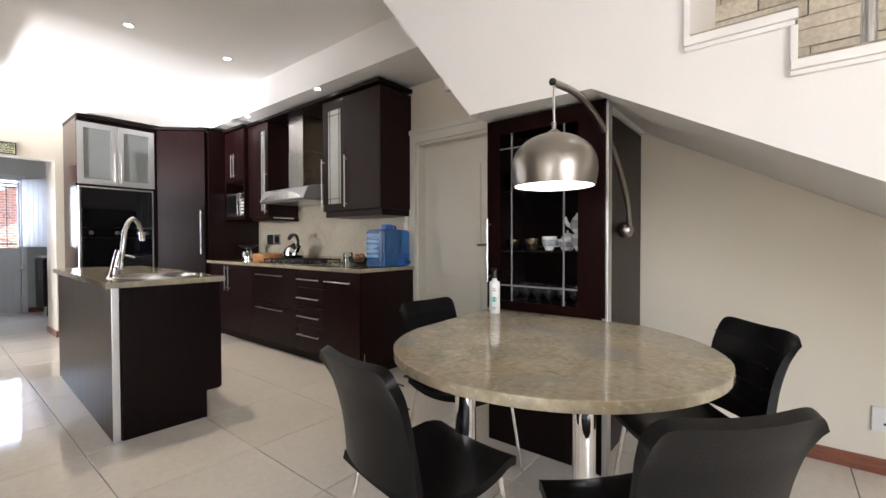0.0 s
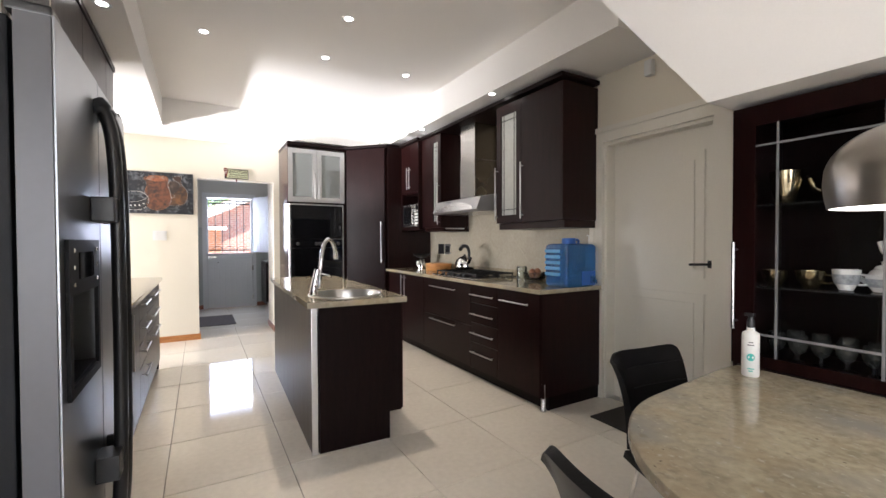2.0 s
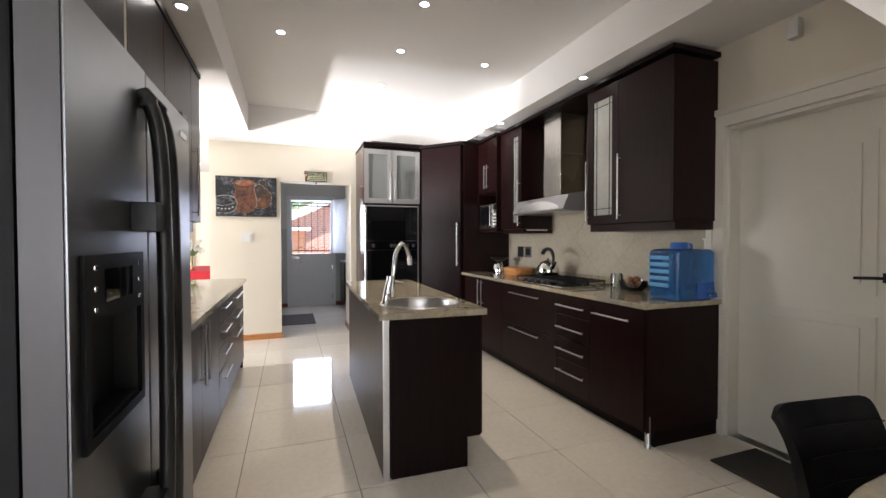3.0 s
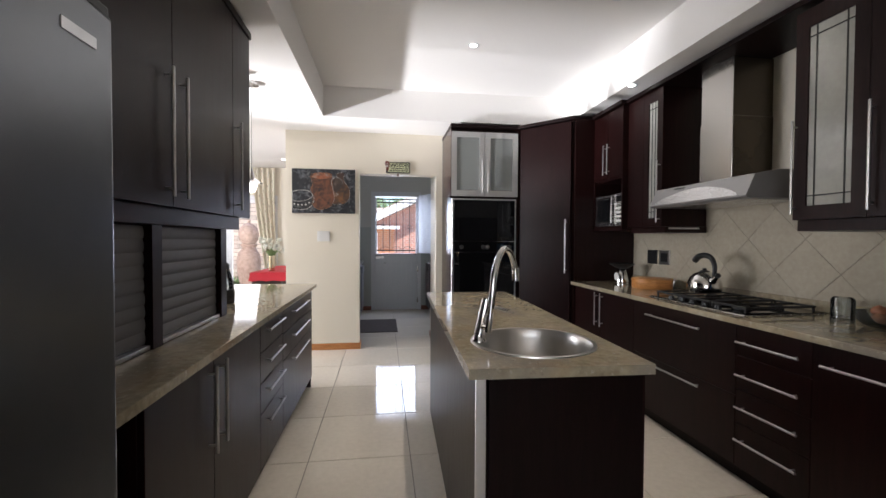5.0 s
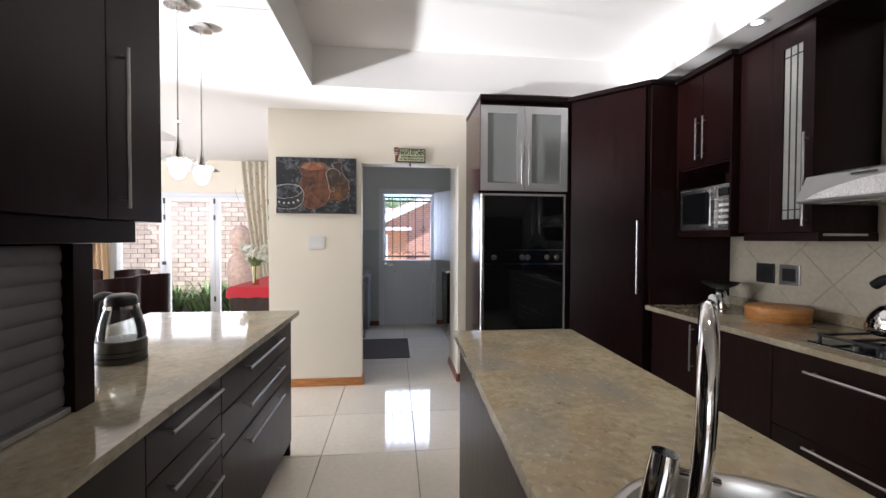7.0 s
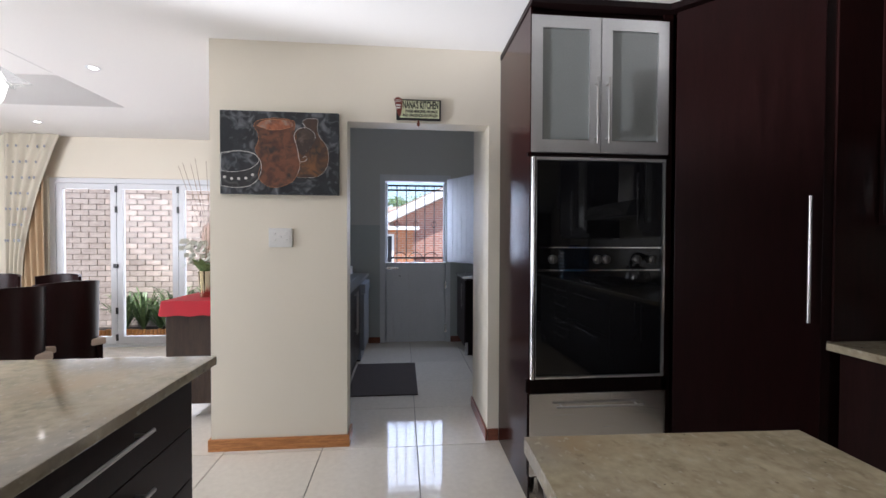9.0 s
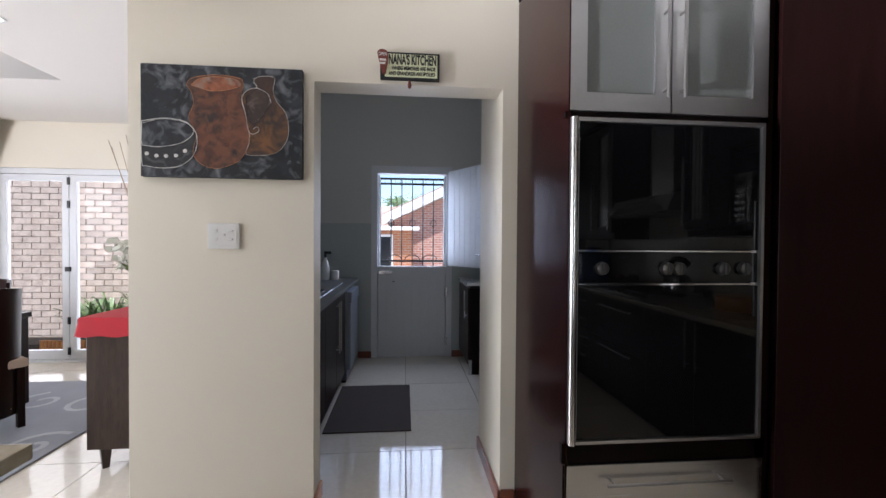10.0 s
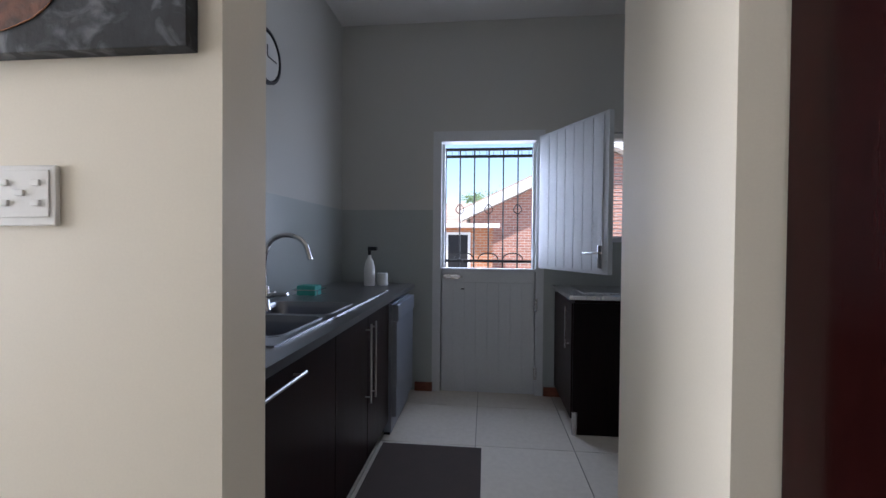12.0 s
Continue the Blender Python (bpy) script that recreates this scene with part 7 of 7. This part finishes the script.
# ---- garden beyond the glass doors ----
garden = structure("garden_bed", box(-6.0, 9.75, -0.12, -0.6, 10.24, -0.03), material("garden_soil", (0.06, 0.045, 0.03), 0.95, 0, 0.3, 8, 60, 0.1), "planted bed along the garden wall", "ground")
edge_b = thing("bamboo_edging", (-2.4, 9.74, -0.12), "low bamboo edging along the flower bed", "edging")
for k in range(60):
    x = -3.9 + 0.05 * k
    part("cane", tube([(x, 9.73, -0.125), (x, 9.73, 0.02 + 0.015 * rng.random())], 0.022, 8), BEECH, edge_b)


def strap_plant(x, y, s, seed):
    r = random.Random(seed)
    p = thing("strap_leaf_plant", (x, y, -0.05), "clump of green strap-leaved plants in the bed", "plant", "garden bed plants")
    for part_no in range(2):
        bm = shape()
        for k in range(24):
            a, l, h = r.uniform(0, math.tau), r.uniform(0.25, 0.5) * s, r.uniform(0.3, 0.55) * s
            d, w = Vector((math.cos(a), math.sin(a), 0)), r.uniform(0.010, 0.018)
            sd = Vector((-d.y, d.x, 0))
            prev = None
            for q in range(6):
                t = q / 5
                c = Vector((x, y, -0.04)) + d * l * t + Vector((0, 0, h * math.sin(t * 2.0) * 1.05))
                ww = w * (1 - t ** 3) + 0.001
                cur = (bm.verts.new(c - sd * ww), bm.verts.new(c + sd * ww))
                if prev:
                    bm.faces.new((prev[0], prev[1], cur[1], cur[0]))
                prev = cur
        ob = part("leaves", bm, LEAF, p)
    return p


for k, (x, s) in enumerate(((-3.5, 1.0), (-3.05, 0.8), (-2.75, 1.2), (-2.45, 1.1), (-2.15, 0.9), (-1.3, 0.8), (-1.0, 1.0), (-3.3, 1.1), (-2.9, 0.9), (-2.6, 1.0), (-2.3, 1.2), (-1.75, 0.9), (-1.55, 1.1))):
    strap_plant(x, 9.95 + 0.1 * (k % 2), s, 20 + k)
urn = thing("garden_urn", (-2.03, 9.55, -0.12), "large weathered terracotta urn in the garden", "urn")
part("pot", lathe([(0, 0.30), (0.14, 0.30), (0.15, 0.36), (0.25, 0.75), (0.275, 0.98), (0.24, 1.14), (0.16, 1.22), (0.15, 1.27), (0.19, 1.29), (0.19, 1.31), (0.14, 1.33)], (-2.03, 9.55, -0.12), 36, 0.82, 0.82), TERRACOTTA, urn, "", 60)
part("ball_top", lathe([(0.13, 1.33), (0.20, 1.40), (0.225, 1.52), (0.19, 1.64), (0.10, 1.71), (0.03, 1.73), (0.02, 1.78), (0, 1.79)], (-2.03, 9.55, -0.12), 36, 0.82, 0.82), TERRACOTTA, urn, "", 60)
part("plinth", box(-2.16, 9.42, -0.125, -1.90, 9.68, 0.18, bevel=0.01), TERRACOTTA, urn)

# ---- neighbour's house beyond the back door ----
nh = thing("neighbour_house", (3.5, 19.0, -0.12), "red brick house with a gabled tiled roof", "house")
part("gable_wall", prism([(0.3, -0.12), (9.0, -0.12), (9.0, 2.0), (4.6, 4.1), (0.3, 2.05)], "y", 18.6, 18.9), RED_BRICK, nh)
part("barge_board", prism([(0.0, 1.95), (4.6, 4.15), (9.2, 1.95), (9.2, 2.25), (4.6, 4.45), (0.0, 2.25)], "y", 18.2, 18.6), WHITE, nh, "white sloping fascia board")
part("soffit", prism([(0.0, 1.93), (4.6, 4.13), (4.6, 4.16), (0.0, 1.96)], "y", 18.2, 18.9), WHITE, nh)
part("roof", prism([(0.0, 2.25), (4.6, 4.45), (9.2, 2.25), (9.2, 2.3), (4.6, 4.5), (0.0, 2.3)], "y", 18.2, 26), ROOF, nh)
part("side_wall", box(-0.9, 18.0, -0.12, 1.0, 18.2, 1.72), ORANGE_BRICK, nh, "orange brick wall of the porch")
part("porch_roof", box(-1.1, 17.7, 1.72, 1.2, 18.2, 1.84), WHITE, nh)
part("doorway", box(-0.35, 17.985, -0.1, 0.25, 18.0, 1.5), BLACK, nh, "dark doorway")
part("door_surround", holed("y", 17.97, 18.0, -0.43, 0.33, -0.12, 1.58, [(-0.35, 0.25, -0.2, 1.5)]), WHITE, nh)
nh2 = thing("neighbour_outbuilding", (-4, 22, -0.12), "low white building with a tiled roof", "house")
part("wall", box(-8, 21.5, -0.12, 0.6, 24, 1.7), WHITE, nh2)
part("roof", prism([(21.2, 1.65), (24, 2.9), (24, 3.0), (21.2, 1.75)], "x", -8.3, 0.9), ROOF, nh2)
for k in range(18):
    part("tile_course", prism([(21.2 + 0.155 * k, 1.752 + 0.069 * k), (21.36 + 0.155 * k, 1.825 + 0.069 * k), (21.36 + 0.155 * k, 1.84 + 0.069 * k), (21.2 + 0.155 * k, 1.785 + 0.069 * k)], "x", -8.3, 0.9), ROOF, nh2)


def tree(x, y, h, seed):
    r = random.Random(seed)
    t = thing("tree", (x, y, -0.12), "leafy green garden tree behind the neighbour's roof", "tree", "garden trees")
    tr = add_tube(shape(), smooth_path([(x, y, -0.12), (x + 0.1, y, h * 0.3), (x - 0.05, y, h * 0.6)], 4), [0.2 - 0.013 * k for k in range(9)], 10)
    tips = []
    for k in range(7):
        a = math.tau * k / 7 + r.uniform(-0.3, 0.3)
        e = (x + 1.3 * math.cos(a) * r.uniform(0.6, 1), y + 1.3 * math.sin(a) * r.uniform(0.6, 1), h * r.uniform(0.84, 0.93))
        add_tube(tr, smooth_path([(x, y, h * 0.45), ((x + e[0]) / 2, (y + e[1]) / 2, h * 0.62), e], 3), [0.08 - 0.01 * q for q in range(7)], 6)
        tips.append(Vector(e))
    part("trunk", tr, TWIG, t)
    cr = shape()
    for k in range(1500):
        c = r.choice(tips) + Vector((r.gauss(0, 0.32), r.gauss(0, 0.32), r.gauss(0, 0.14)))
        d = Vector((r.gauss(0, 1), r.gauss(0, 1), r.gauss(0, 0.6))).normalized() * 0.11
        s = d.orthogonal().normalized() * 0.055
        cr.faces.new([cr.verts.new(v) for v in (c, c + d * 0.5 + s, c + d, c + d * 0.5 - s)])
    part("crown", cr, LEAF, t)


tree(1.1, 27.0, 3.9, 5)
tree(-5.5, 28.0, 4.4, 6)
structure("wall_yard", box(-5.2, 12.0, -0.12, -0.3, 12.2, 1.6), WHITE, "white yard wall beyond the scullery", "wall")

# ---- pieces of the setting ----
# floor tiles
def shared(name, bm, mat):
    return finish(name, bm, mat, None)


PX, PY, G = 0.60, 0.627, 0.0025
tile_mesh = shared("tile", box(G, G, -0.009, PX - G, PY - G, 0.0, bevel=0.0012), TILE)
i0, i1, j0, j1 = -8, 5, -13, 8
for i in range(i0, i1):
    for j in range(j0, j1):
        x, y = 0.137 + PX * i, 4.07 + PY * j
        if x + PX < -4.6 or x > 3.1 or y > 8.75 or y + PY < -4.2 or y < -4.3:
            continue
        if y < -1.8 and x < -1.5:
            continue
        t = new("tile", tile_mesh)
        t.location = (x, y, 0)
        t.parent = floor
# splash tiles on the diagonal
D = 0.40
for a in range(-2, 9):
    for b in range(-2, 5):
        cy, cz = 2.111 + D * (a + 0.5 * (b % 2)), 0.923 + D * 0.5 * b
        pts = [(cy, cz - D / 2 + 0.0015), (cy + D / 2 - 0.0015, cz), (cy, cz + D / 2 - 0.0015), (cy - D / 2 + 0.0015, cz)]
        lo_y, hi_y, lo_z, hi_z = 1.996, 4.858, 0.966, 1.56
        # trim the lozenge to the tiled field
        def clip(poly, inside, cut):
            out = []
            for p, q in zip(poly, poly[1:] + poly[:1]):
                if inside(p):
                    out.append(p)
                if inside(p) != inside(q):
                    out.append(cut(p, q))
            return out
        for ax, v, sg in ((0, lo_y, 1), (0, hi_y, -1), (1, lo_z, 1), (1, hi_z, -1)):
            pts = clip(pts, lambda p: sg * (p[ax] - v) >= 0, lambda p, q: tuple(p[k] + (q[k] - p[k]) * (v - p[ax]) / (q[ax] - p[ax]) for k in (0, 1)))
            if len(pts) < 3:
                break
        if len(pts) < 3:
            continue
        ob = new("tile", finish("tile", prism(pts, "x", 3.0835, 3.0882), SPLASH, None))
        ob.parent = splash
# split stone on the stairwell wall
cladding = structure("stone_cladding", prism([(-1.9, soffit(-1.9) + 0.06), (-0.05, soffit(-0.05) + 0.06), (0.6, 2.0), (0.6, 3.4), (-1.9, 3.4)], "x", 3.0955, 3.0995), MORTAR, "split sandstone cladding beside the stairs", "wall")
sr = random.Random(8)
z = 1.35
while z < 3.0:
    h = sr.choice((0.05, 0.07, 0.09))
    y = -1.9 + sr.uniform(-0.2, 0)
    while y < 0.3:
        l = sr.uniform(0.22, 0.5)
        if z < soffit(min(y + l, 0.6)) + 0.06:
            y += l
            continue
        bm = box(3.073 - sr.uniform(0, 0.014), y + 0.002, z + 0.0015, 3.0955, y + l - 0.002, z + h - 0.0015, bevel=0.005)
        ob = new("stone", finish("stone", bm, STONE, None))
        ob.parent = cladding
        y += l
    z += h
# garden wall of clay bricks: those seen through the doors apart, the rest joined
gw = structure("wall_garden", box(-7.0, 10.26, -0.12, -0.4, 10.4, 2.45), MORTAR, "pale clay brick garden wall", "wall")
BW, BH = 0.235, 0.086
brick_mesh = shared("brick", box(0.005, 10.245, 0.005, BW - 0.005, 10.27, BH - 0.005, bevel=0.003), BRICK)
rest = shape()
count = 0
for r in range(29):
    for c in range(27):
        x, z = -6.9 + BW * (c + (0.5 if r % 2 else 0)), -0.1 + BH * r
        if x + BW > -0.4:
            continue
        if -4.0 < x < -1.55 and z > -0.02 and count < 300:
            ob = new("brick", brick_mesh)
            ob.location = (x, 0, z)
            ob.parent = gw
            count += 1
        else:
            add_box(rest, x + 0.005, 10.245, z + 0.005, x + BW - 0.005, 10.27, z + BH - 0.005)
ob = new("brick_rest", finish("brick_rest", rest, BRICK, None))
ob.parent = gw
tagged(ob, kind="stuff")
